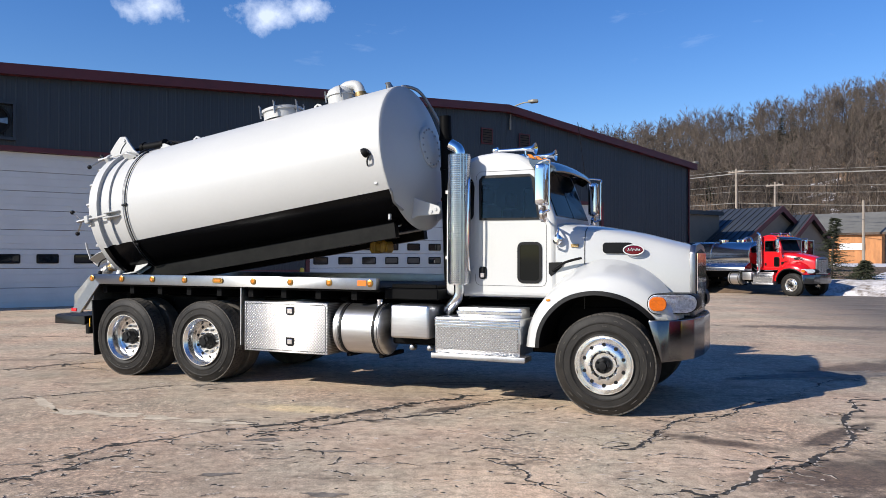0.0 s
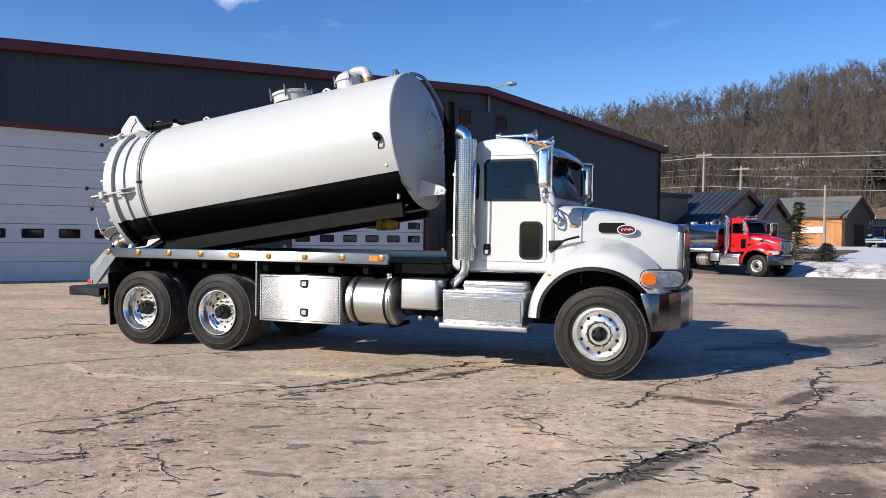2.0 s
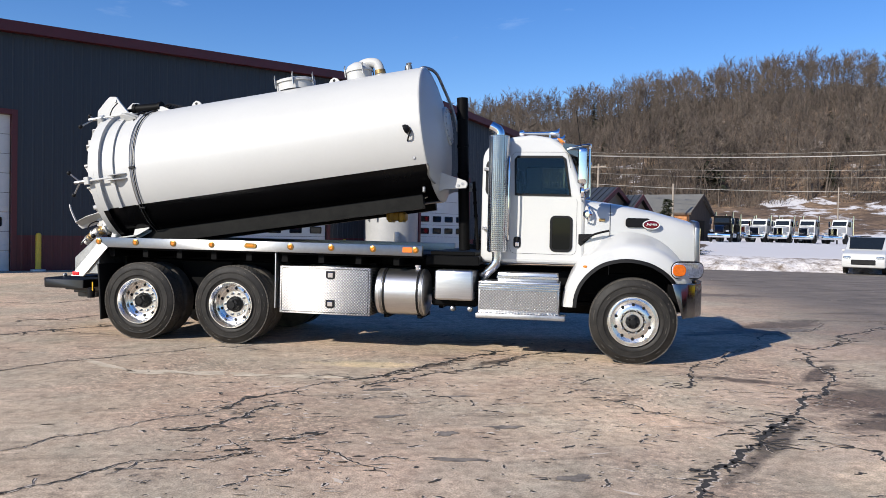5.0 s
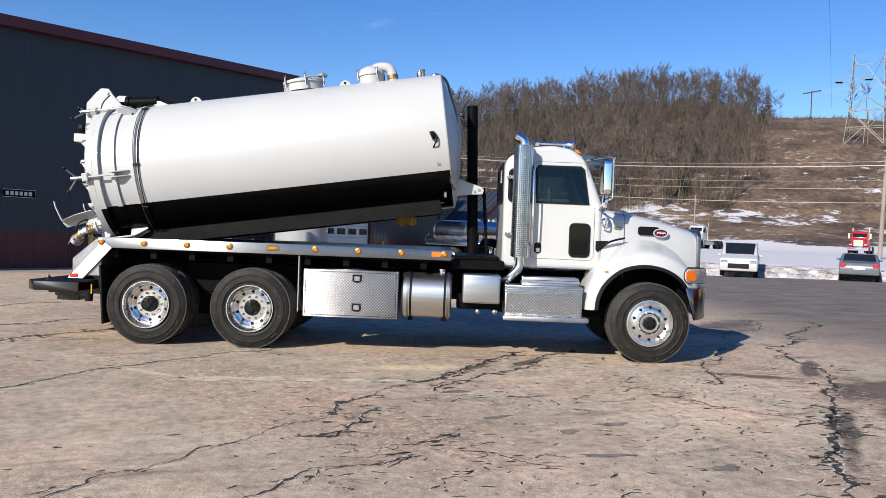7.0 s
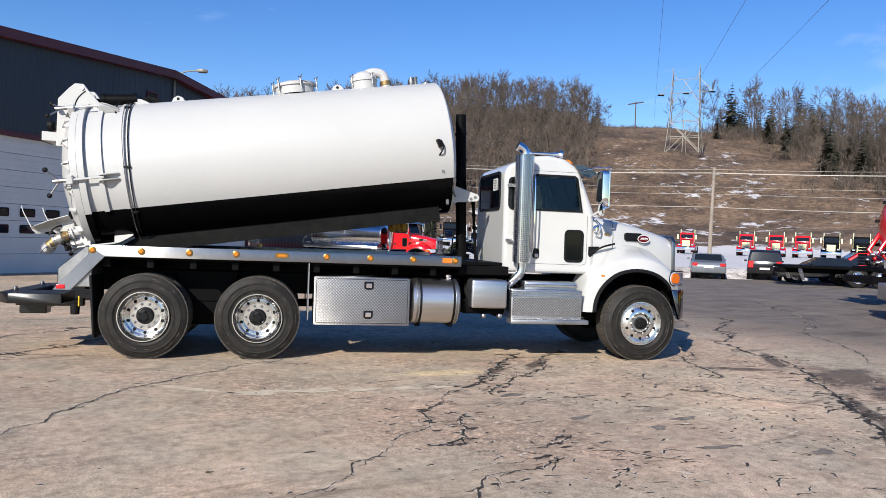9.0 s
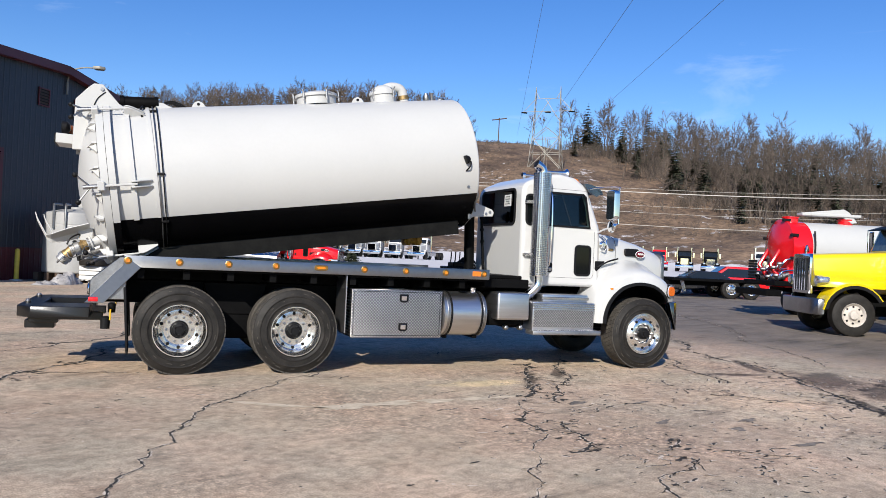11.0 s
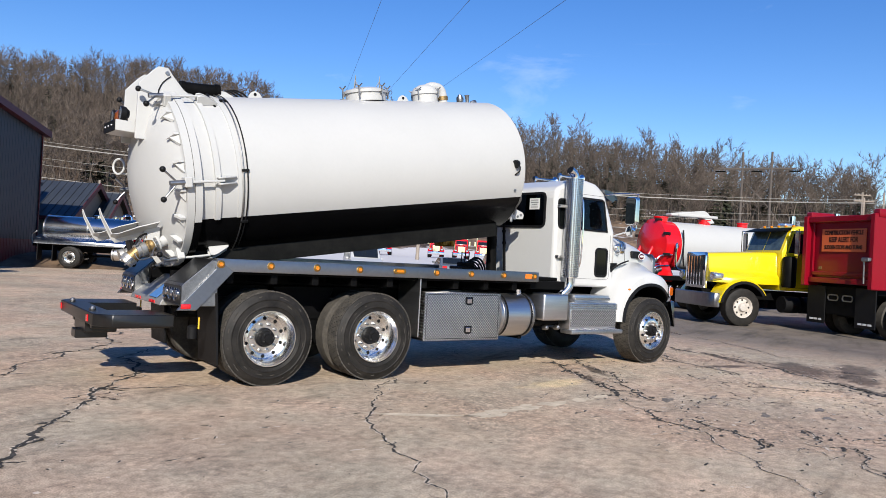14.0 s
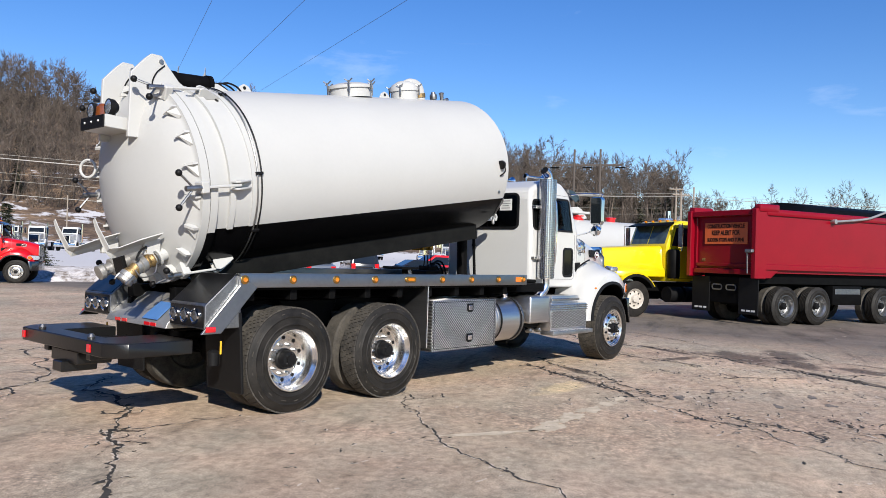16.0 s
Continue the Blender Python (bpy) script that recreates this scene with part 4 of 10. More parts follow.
        for i, ((ox, oz), (ix, iz)) in enumerate(zip(outer, inner)):
            k = i / (len(outer) - 1)
            front = max(0, (k - 0.6) / 0.4)
            yo = 1.145 - 0.16 * front ** 1.5
            lift = 0.13 * math.sin(math.pi * min(1, max(0, (k - 0.15) / 0.8)))
            mx, mz = ix + (ox - ix) * 0.62, iz + (oz - iz) * 0.62
            nx, nz = ix + (ox - ix) * 0.86, iz + (oz - iz) * 0.86
            rings.append([(ix, s * (yo - 0.05), iz), (ix, s * yo, iz), (mx, s * (yo - 0.012), mz), (nx, s * (yo - 0.065), nz), (ox, s * (yo - 0.19), oz), (ox, s * 0.72, oz + lift), (ox, s * 0.50, oz + lift), (ix, s * 0.50, iz)])
        loft(bm, rings)
        fen = part("fender", bm, paint, truck, "rounded wheel fender", 40)
        bm = B()
        lip = [(x, z) for x, z in inner]
        rings = []
        for i, (x, z) in enumerate(lip):
            k = i / (len(lip) - 1)
            front = max(0, (k - 0.6) / 0.4)
            yo = 1.145 - 0.16 * front ** 1.5
            px, pz = lip[max(0, i - 1)]
            qx, qz = lip[min(len(lip) - 1, i + 1)]
            d = Vector((qx - px, qz - pz)).normalized()
            nx, nz = -d.y, d.x
            rings.append([(x - nx * 0.012, s * (yo - 0.06), z - nz * 0.012), (x - nx * 0.012, s * (yo + 0.022), z - nz * 0.012), (x + nx * 0.032, s * (yo + 0.016), z + nz * 0.032), (x + nx * 0.034, s * (yo - 0.02), z + nz * 0.034)])
        loft(bm, rings)
        part("fender_flare", bm, PLASTIC, fen, "black rubber wheel-arch flare")
        bm = B()
        rings = []
        for i, (x, z) in enumerate(inner):
            k = i / (len(inner) - 1)
            yo = 1.145 - 0.16 * max(0, (k - 0.6) / 0.4) ** 1.5
            d = Vector((0.03 - x, 0.515 - z)).normalized()
            rings.append([(x + d.x * 0.014, s * (yo - 0.012), z + d.y * 0.014), (x + d.x * 0.014, s * 0.46, z + d.y * 0.014), (x + d.x * 0.004, s * 0.46, z + d.y * 0.004), (x + d.x * 0.004, s * (yo - 0.012), z + d.y * 0.004)])
        loft(bm, rings)
        prism(bm, inner, s * 0.44, s * 0.47, "xz")
        part("wheel_well", bm, FRAME_BLACK, fen, "black wheel-well liner")
        # headlamp with its amber corner
        def lens(x0, x1, z0, z1, c0, c1, slope):
            b = B()
            prism(b, [(x, z + (0.02 if z > 1.15 else 0.0) * (0.55 - x)) for x, z in rounded(x0, x1, z0, z1, min(x1 - x0, z1 - z0) * 0.42, 5)], s * c0, s * c1, "xz", 0.006, 1)
            for w in b.verts:
                w.co.y -= s * (w.co.x - 0.36) * slope + s * 3.2 * max(0, w.co.x - 0.52) ** 2
                w.co.x += 0.06
            return b
        hl = part("headlamp", lens(0.405, 0.82, 1.050, 1.235, 0.80, 1.116, 0.34), CLEAR_LENS, truck, "clear wrap-around headlamp")
        part("turn_signal", lens(0.418, 0.575, 1.075, 1.212, 1.108, 1.128, 0.34), TURN_LENS, hl, "amber turn signal lens")
        part("lamp_trim", lens(0.395, 0.83, 1.040, 1.246, 0.78, 1.104, 0.34), PLASTIC, hl)
        bm = B()
        turned(bm, [(0, 0.026), (0.014, 0.024), (0.02, 0.0)], along_y(0, 0, 0), 12)
        bmesh.ops.scale(bm, verts=bm.verts, vec=(1.0, 1 if s < 0 else -1, 0.6))
        bmesh.ops.translate(bm, verts=bm.verts, vec=(-0.55, s * 1.128, 1.16))
        part("side_marker", bm, AMBER, fen, "small amber side marker")
    # grille and bumper
    bm = B()
    frame_pts = [(-0.50, 1.0), (0.50, 1.0), (0.485, 1.66), (0.42, 1.74), (0, 1.765), (-0.42, 1.74), (-0.485, 1.66)]
    prism(bm, frame_pts, 0.79, 0.85, "yz", 0.015, 2)
    gr = part("grille", bm, DARK_CHROME, truck, "chrome radiator grille surround")
    bm = B()
    prism(bm, [(-0.44, 1.05), (0.44, 1.05), (0.42, 1.66), (0, 1.70), (-0.42, 1.66)], 0.848, 0.856, "yz")
    part("grille_mesh", bm, PLASTIC, gr)
    for i in range(14):
        y = -0.41 + 0.82 * i / 13
        bm = B()
        box(bm, 0.855, 0.868, y - 0.009, y + 0.009, 1.05, 1.655, 0.003)
        part("grille_bar", bm, CHROME, gr)
    bm = B()
    plan = [(0.47, -1.135), (0.56, -1.13), (0.66, -1.06), (0.76, -0.93), (0.86, -0.70), (0.92, -0.3), (0.92, 0.3), (0.86, 0.70), (0.76, 0.93), (0.66, 1.06), (0.56, 1.13), (0.47, 1.135), (0.47, 1.08), (0.62, 0.99), (0.80, 0.62), (0.85, 0), (0.80, -0.62), (0.62, -0.99), (0.47, -1.08)]
    vs = prism(bm, plan, 0.575, 0.985, "xy", 0.012, 2)
    for v in bm.verts:
        if v.co.z < 0.8:
            v.co.x += 0.10 * max(0, (0.62 - v.co.x)) / 0.12
    part("bumper", bm, VISOR, truck, "chrome front bumper with swept ends")
    bm = B()
    box(bm, 0.45, 0.6, -0.85, 0.85, 0.62, 0.96)
    part("bumper_bracket", bm, FRAME_BLACK, truck)
    # frame, axles, floor
    return cab


def steps_and_tanks(truck):
    """Battery box, fuel tank and the steps below the right door, and the same on the left."""
    for s in (-1, 1):
        bm = B()
        box(bm, -1.84, -0.85, s * 0.70, s * 1.16, 0.55, 0.945, 0.012, 2)
        st = part("step_box", bm, BRUSHED, truck, "brushed aluminium step and battery box")
        bm = B()
        box(bm, -1.82, -0.87, s * 1.155, s * 1.172, 0.60, 0.84, 0.004)
        part("kick_plate", bm, KICK_PLATE, st, "dimpled aluminium kick plate")
        for zz in (0.86, 0.89, 0.92):
            bm = B()
            box(bm, -1.84, -0.85, s * 1.15, s * 1.178, zz - 0.01, zz + 0.01, 0.004)
            part("tread_rib", bm, ALU, st)
        bm = B()
        box(bm, -1.86, -0.77, s * 1.0, s * 1.235, 0.495, 0.555, 0.012, 2)
        part("lower_step", bm, STEP_ALU, st, "worn aluminium lower step")
        for k in range(6):
            bm = B()
            xx = -1.80 + k * 0.165
            box(bm, xx, xx + 0.13, s * 1.02, s * 1.22, 0.555, 0.561, 0.002)
            part("grip_strip", bm, PLATE, st)
        bm = B()
        box(bm, -1.62, -0.88, s * 0.72, s * 1.03, 0.945, 1.05, 0.012, 2)
        part("upper_step", bm, BRUSHED, st)
        bm = B()
        box(bm, -1.63, -0.87, s * 1.02, s * 1.045, 0.975, 1.015, 0.006)
        part("step_edge", bm, ALU, st)
        bm = B()
        box(bm, -2.39, -1.905, s * 0.68, s * 1.19, 0.69, 1.065, 0.03, 3)
        bx = part("battery_box", bm, BRUSHED, truck, "smooth aluminium battery box")
        bm = B()
        box(bm, -2.46, -1.88, s * 0.55, s * 1.0, 0.60, 0.80, 0.02)
        part("support", bm, FRAME_BLACK, bx)
        for xx in (-2.18, -1.96):
            bm = B()
            turned(bm, [(0, 0.0), (0, 0.035), (0.03, 0.038), (0.08, 0.03), (0.10, 0.0)], along_y(xx, s * 0.98, 0.575) if s < 0 else along_y(xx, s * 0.98 + 0.1, 0.575), 12)
            part("air_fitting", bm, STEEL, bx)
        bm = B()
        mt = Matrix.Translation((-2.85, s * 0.90, 0.755))
        turned(bm, [(-0.325, 0.0), (-0.325, 0.26), (-0.30, 0.297), (0.30, 0.297), (0.325, 0.26), (0.325, 0.0)], mt, 48)
        ft = part("fuel_tank", bm, BRUSHED, truck, "brushed aluminium cylindrical fuel tank")
        for u in (-0.245, -0.205, 0.235, 0.275):
            bm = B()
            turned(bm, [(u - 0.014, 0.296), (u - 0.014, 0.306), (u + 0.014, 0.306), (u + 0.014, 0.296)], mt, 48)
            part("tank_strap", bm, STEEL if abs(u) > 0.24 else PLASTIC, ft)
        bm = B()
        turned(bm, [(0.28, 0.045), (0.35, 0.045), (0.355, 0.0)], along_z(-2.66, s * 0.93, 0.755), 16)
        part("filler_cap", bm, CHROME, ft)
        bm = B()
        for xx in (-3.06, -2.62):
            box(bm, xx - 0.03, xx + 0.03, s * 0.45, s * 0.98, 0.42, 0.47, 0.006)
        part("tank_bracket", bm, FRAME_BLACK, ft)


def frame_and_axles(truck, rear, x_end=-7.9):
    for s in (-1, 1):
        bm = B()
        box(bm, x_end, 0.55, s * 0.40, s * 0.48, 0.78, 1.06, 0.008)
        part("frame_rail", bm, FRAME_BLACK, truck, "black steel frame rail")
    for i, x in enumerate((x_end + 0.1, -5.8, -4.0, -3.0, -1.6)):
        bm = B()
        box(bm, x - 0.06, x + 0.06, -0.42, 0.42, 0.80, 1.03, 0.01)
        part("crossmember", bm, FRAME_BLACK, truck)
    for x in (0.03, *rear):
        bm = B()
        tube(bm, [(x, -0.95, 0.51), (x, 0.95, 0.51)], 0.07, 12)
        if x < -1:
            ball(bm, (x, 0.05, 0.52), 0.22, 14)
        part("axle", bm, FRAME_BLACK, truck)
    bm = B()
    tube(bm, [(-0.8, 0, 0.75), (rear[-1], 0.05, 0.55)], 0.055, 10)
    part("drive_shaft", bm, FRAME_BLACK, truck)
    bm = B()
    box(bm, -1.9, 0.3, -0.35, 0.35, 0.5, 1.1, 0.08, 2)
    part("engine_and_gearbox", bm, FRAME_BLACK, truck)
    for s in (-1, 1):
        for x in rear:
            bm = B()
            box(bm, x - 0.5, x + 0.5, s * 0.50, s * 0.58, 0.58, 0.66, 0.02)
            tube(bm, [(x - 0.25, s * 0.55, 0.62), (x - 0.25, s * 0.55, 0.92)], 0.11, 12)
            part("air_spring", bm, PLASTIC, truck)
        bm = B()
        box(bm, -0.7, 0.7, s * 0.40, s * 0.50, 0.62, 0.68, 0.01)
        part("leaf_spring", bm, FRAME_BLACK, truck)


def stack(truck, s=-1):
    x, y = -1.65, s * 0.925
    bm = B()
    turned(bm, [(1.30, 0.0), (1.30, 0.112), (2.735, 0.112), (2.735, 0.0)], along_z(x, y, 0), 28)
    st = part("exhaust_muffler", bm, CHROME, truck, "upright chrome exhaust muffler with perforated heat shield")
    bm = B()
    turned(bm, [(1.31, 0.122), (1.31, 0.128), (2.76, 0.128), (2.76, 0.122)], along_z(x, y, 0), 32)
    part("heat_shield", bm, PERF, st, "perforated chrome heat shield")
    bm = B()
    tube(bm, smooth_path([(x, y, 2.72), (x, y, 2.79), (x - 0.03, y, 2.84), (x - 0.11, y, 2.885)], 5), 0.062, 18, False)
    tip = part("tip", bm, CHROME, st, "curved chrome tip")
    bm = B()
    tube(bm, [(x - 0.098, y, 2.878), (x - 0.107, y, 2.883)], 0.057, 16)
    part("tip_opening", bm, PLASTIC, tip)
    bm = B()
    tube(bm, smooth_path([(x, y, 1.32), (x, y, 1.20), (x - 0.03, y, 1.13), (x - 0.13, y + 0.03, 1.03), (x - 0.18, y + 0.1, 0.98)], 5), 0.062, 16)
    part("elbow_pipe", bm, ALU, st, "aluminised steel elbow pipe")
    bm = B()
    tube(bm, smooth_path([(x + 0.13, y + 0.1, 1.50), (x + 0.14, y - 0.06, 1.52), (x + 0.14, y - 0.06, 2.42), (x + 0.13, y + 0.1, 2.44)], 6), 0.012, 8)
    part("grab_handle", bm, CHROME, st, "chrome grab handle")
    bm = B()
    for zz in (1.6, 2.35):
        box(bm, x - 0.2, x - 0.02, y + 0.06, y + 0.13, zz - 0.02, zz + 0.02, 0.004)
    part("stack_bracket", bm, PLATE, st)


def roof_gear(truck):
    for y in (-0.6, -0.3, 0, 0.3, 0.6):
        bm = B()
        prism(bm, [(-0.92, 2.755 - 0.05 * abs(y)), (-0.95, 2.80 - 0.05 * abs(y)), (-0.90, 2.795 - 0.05 * abs(y)), (-0.84, 2.735 - 0.05 * abs(y))], y - 0.025, y + 0.025, "xz", 0.006, 1)
        part("roof_marker", bm, AMBER, truck, "amber roof marker lamp")
    for y, x0, x1 in ((-0.36, -1.45, -0.93), (0.30, -1.35, -0.88)):
        bm = B()
        turned(bm, [(0, 0.0), (0, 0.035), (0.05, 0.04), (0.06, 0.014), ((x1 - x0) * 0.7, 0.020), ((x1 - x0) * 0.92, 0.036), ((x1 - x0), 0.07), ((x1 - x0) * 0.96, 0.03), (x1 - x0 - 0.1, 0.0)], Matrix.Translation((x0, y, 2.865)), 16)
        tube(bm, [(x0 + 0.03, y, 2.865), (x0 + 0.03, y, 2.75)], 0.014, 6)
        tube(bm, [(x1 - 0.12, y, 2.86), (x1 - 0.12, y, 2.72)], 0.014, 6)
        part("air_horn", bm, CHROME, truck, "chrome air horn")
    bm = B()
    tube(bm, [(-0.62, 0.84, 2.45), (-0.75, 0.86, 3.35)], 0.005, 5)
    part("aerial", bm, PLASTIC, truck, "thin whip aerial")


def mirrors(truck):
    for s in (-1, 1):
        y = s * 1.16
        bm = B()
        prism(bm, rounded(y - 0.10, y + 0.10, 2.15, 2.58, 0.04), -0.66, -0.56, "yz", 0.02, 2)
        mr = part("mirror", bm, CHROME, truck, "chrome west-coast mirror")
        bm = B()
        prism(bm, rounded(y - 0.085, y + 0.085, 2.165, 2.565, 0.03), -0.664, -0.661, "yz")
        part("mirror_glass", bm, GLASS, mr, "", 0)
        bm = B()
        tube(bm, smooth_path([(-0.82, s * 0.77, 2.60), (-0.70, s * 0.95, 2.625), (-0.53, y + s * 0.02, 2.625), (-0.525, y + s * 0.02, 2.58)], 4), 0.011, 8)
        tube(bm, [(-0.525, y + s * 0.02, 2.60), (-0.525, y + s * 0.02, 2.10)], 0.011, 8)
        tube(bm, smooth_path([(-0.525, y + s * 0.02, 2.10), (-0.60, y - s * 0.02, 2.06), (-0.62, s * 0.90, 2.00), (-0.62, s * 0.79, 1.97)], 4), 0.013, 8)
        part("mirror_arm", bm, CHROME, mr, "chrome mirror bracket")
        bm = B()
        turned(bm, [(-0.035, 0.0), (-0.035, 0.06), (-0.02, 0.085), (0.01, 0.09), (0.012, 0.0)], Matrix.Translation((-0.60, y - s * 0.03, 2.06)), 20)
        part("spot_mirror", bm, CHROME, mr, "round convex chrome mirror")
        bm = B()
        tube(bm, smooth_path([(-0.54, s * 0.79, 1.70), (-0.52, s * 0.88, 1.74), (-0.52, s * 0.88, 1.86), (-0.54, s * 0.79, 1.92)], 4), 0.012, 6)
        turned(bm, [(0, 0.0), (0, 0.05), (0.03, 0.055), (0.055, 0.03), (0.055, 0)], along_y(-0.54, s * 0.80 - (0.05 if s > 0 else 0), 1.80), 16)
        part("cowl_lamp", bm, CHROME, truck, "small chrome cowl lamp")


PERF = mat("perforated_chrome", (0.60, 0.60, 0.61), 0.20, 1.0, 0.1, 3)
_n, _l = PERF.node_tree.nodes, PERF.node_tree.links
_vo = _n.new("ShaderNodeTexVoronoi")
_vo.inputs["Scale"].default_value = 40
_vo.inputs["Randomness"].default_value = 0.0
_co = _n.new("ShaderNodeTexCoord")
_l.new(_co.outputs["Object"], _vo.inputs["Vector"])
_rp = _n.new("ShaderNodeValToRGB")
_rp.color_ramp.elements[0].position, _rp.color_ramp.elements[1].position = 0.34, 0.46
_l.new(_vo.outputs["Distance"], _rp.inputs["Fac"])
_bp = _n.new("ShaderNodeBump")
_bp.inputs["Distance"].default_value = 0.01
_l.new(_rp.outputs["Color"], _bp.inputs["Height"])
_l.new(_bp.outputs["Normal"], _n["Principled BSDF"].inputs["Normal"])
_mx = _n.new("ShaderNodeMix")
_mx.data_type = "RGBA"
_mx.inputs["A"].default_value = (0.36, 0.36, 0.365, 1)
_l.new(_n["Principled BSDF"].inputs["Base Color"].links[0].from_socket, _mx.inputs["B"])
_l.new(_rp.outputs["Color"], _mx.inputs["Factor"])
_l.new(_mx.outputs["Result"], _n["Principled BSDF"].inputs["Base Color"])

SCREEN = mat("windscreen_glass", (0.006, 0.010, 0.014), 0.07, 0, 0.1, 2, spec=0.02)
SMOKED = clear_glass("smoked_glass", (0.10, 0.11, 0.12))
# glass whose base colour carries a pale sky reflection
PALE_SCREEN = mat("windscreen_pale_reflection", (0.055, 0.075, 0.075), 0.08, 0, 0.5, 3, spec=0.6)
VISOR = mat("dark_visor_chrome", (0.17, 0.175, 0.185), 0.18, 1.0, 0.15, 4, 0.03, 30, rvar=0.05)
DARK_CHROME = mat("scuffed_chrome", (0.30, 0.30, 0.31), 0.30, 1.0, 0.15, 4, 0.03, 30, rvar=0.05)

# ---- the white vacuum truck ----
HEAD = -24.4
TRUCK_AT = pose(2.068, 8.819, 0, 0, 0, HEAD)
truck = thing("vacuum_truck", TRUCK_AT, "white vacuum truck with its white and black tank raised", "truck")
conventional_cab(truck, WHITE)
cab_interior(truck)
steps_and_tanks(truck)
frame_and_axles(truck, (-5.11, -6.45), -7.30)
stack(truck)
roof_gear(truck)
mirrors(truck)
for s in (-1, 1):
    wheel(truck, 0.03, s * 1.13, 0.515, 0.515, 0.37, "steer", s, None, 54)
    for x in (-5.11, -6.45):
        wheel(truck, x, s * 1.215, 0.515, 0.515, 0.275, "dish", s, None, 54)
        bm = B()
        w = 0.275
        turned(bm, [(-w, 0.30), (-w, 0.40), (-w + 0.03, 0.50), (-w + 0.05, 0.515), (-0.05, 0.515), (-0.03, 0.50), (0, 0.40), (0, 0.30), (-0.05, 0.27), (-0.05, 0)], along_y(x, -0.885, 0.515) if s < 0 else along_y(x, 0.61, 0.515), 40)
        part("inner_tyre", bm, DUSTY, truck, "inner dual tyre")

# bed: side rails with marker lamps, deck, diagonal rear plates
for s in (-1, 1):
    bm = B()
    box(bm, -7.08, -2.55, s * 1.14, s * 1.225, 1.228, 1.362, 0.006, 2)
    rail = part("side_rail", bm, MIRROR_ALU, truck, "polished aluminium bed side rail")
    for i in range(9):
        x = -7.04 + 0.551 * i
        bm = B()
        if i == 4:
            prism(bm, rounded(x - 0.085, x + 0.085, 1.27, 1.335, 0.03), s * 1.222, s * 1.24, "xz", 0.004, 1)
            lens = part("marker_lamp", bm, DARK_BRASS, rail)
            bm = B()
            prism(bm, rounded(x - 0.055, x + 0.055, 1.287, 1.318, 0.014), s * 1.238, s * 1.246, "xz", 0.004, 1)
        else:
            my = along_y(x, s * 1.222, 1.303)
            if s > 0:
                my = my @ Matrix.Rotation(radians(180), 4, "Z")
            turned(bm, [(0, 0.042), (0.012, 0.042), (0.016, 0.032), (0.016, 0.0)], my, 20)
            lens = part("marker_lamp", bm, DARK_BRASS, rail, "round amber marker lamp in a gold bezel")
            bm = B()
            turned(bm, [(0.014, 0.024), (0.022, 0.020), (0.020, 0.008), (0.018, 0.0)], my, 16)
        part("marker_lens", bm, AMBER, rail, "amber lens")
    bm = B()
    box(bm, -2.80, -2.68, s * 1.222, s * 1.229, 1.27, 1.335, 0.002)
    part("reflector", bm, ORANGE_TAG, rail, "orange reflector")
    bm = B()
    prism(bm, [(-7.085, 1.362), (-6.90, 1.228), (-7.27, 0.82), (-7.47, 0.82), (-7.085, 1.25)], s * 1.20, s * 1.228, "xz", 0.004, 1)
    dg = part("rear_side_plate", bm, MIRROR_ALU, truck, "polished diagonal aluminium side plate")
    bm = B()
    box(bm, -7.43, -7.33, s * 1.226, s * 1.238, 0.835, 0.885, 0.006, 2)
    part("red_marker", bm, RED_LENS, dg, "red side marker")
    # lamp box with three round lamps
    bm = B()
    prism(bm, [(-7.42, 0.86), (-7.42, 1.075), (-7.12, 1.34), (-7.05, 1.34), (-7.05, 0.86)], s * 0.60, s * 1.198, "xz", 0.006, 1)
    lb = part("lamp_box", bm, STEEL, truck, "steel rear lamp box with three round lamps")
    bm = B()
    prism(bm, [(-7.405, 1.096), (-7.118, 1.350), (-7.05, 1.350), (-7.05, 1.344), (-7.115, 1.344), (-7.40, 1.090)], s * 0.615, s * 1.185, "xz")
    part("box_lid", bm, BUMPER_BLACK, lb, "black sloping lid", 0)
    bm = B()
    prism(bm, rounded(-1.18 if s < 0 else 0.62, -0.62 if s < 0 else 1.18, 0.875, 1.065, 0.015), -7.421, -7.428, "yz")
    part("lamp_panel", bm, BUMPER_BLACK, lb)
    for k in range(3):
        y = s * (0.70 + 0.18 * k)
        bm = B()
        ml = Matrix.Translation((-7.428, y, 0.972)) @ Matrix.Rotation(radians(180), 4, "Z")
        turned(bm, [(0, 0.072), (0.015, 0.072), (0.022, 0.055), (0.014, 0.045), (0.014, 0)], ml, 22)
        part("tail_lamp", bm, CHROME, lb, "round tail lamp in a chrome ring")
        bm = B()
        turned(bm, [(0.012, 0.05), (0.024, 0.04), (0.03, 0.0)], ml, 18)
        part("lamp_lens", bm, SMOKY_LENS, lb)
    bm = B()
    prism(bm, [(-7.075, 1.0), (-7.045, 1.0), (-6.995, 0.245), (-7.02, 0.24)], s * 0.62, s * 1.21, "xz", 0.006, 1)
    part("mud_flap", bm, PLASTIC, truck, "black rubber mud flap")
    bm = B()
    box(bm, -4.505, -4.49, s * 0.70, s * 1.20, 0.50, 1.22, 0.003)
    part("front_mud_guard", bm, BRUSHED, truck, "aluminium mud guard plate")
bm = B()
box(bm, -7.05, -2.56, -1.14, 1.14, 1.20, 1.25, 0.004)
deck = part("bed_deck", bm, FRAME_BLACK, truck, "black steel bed deck")
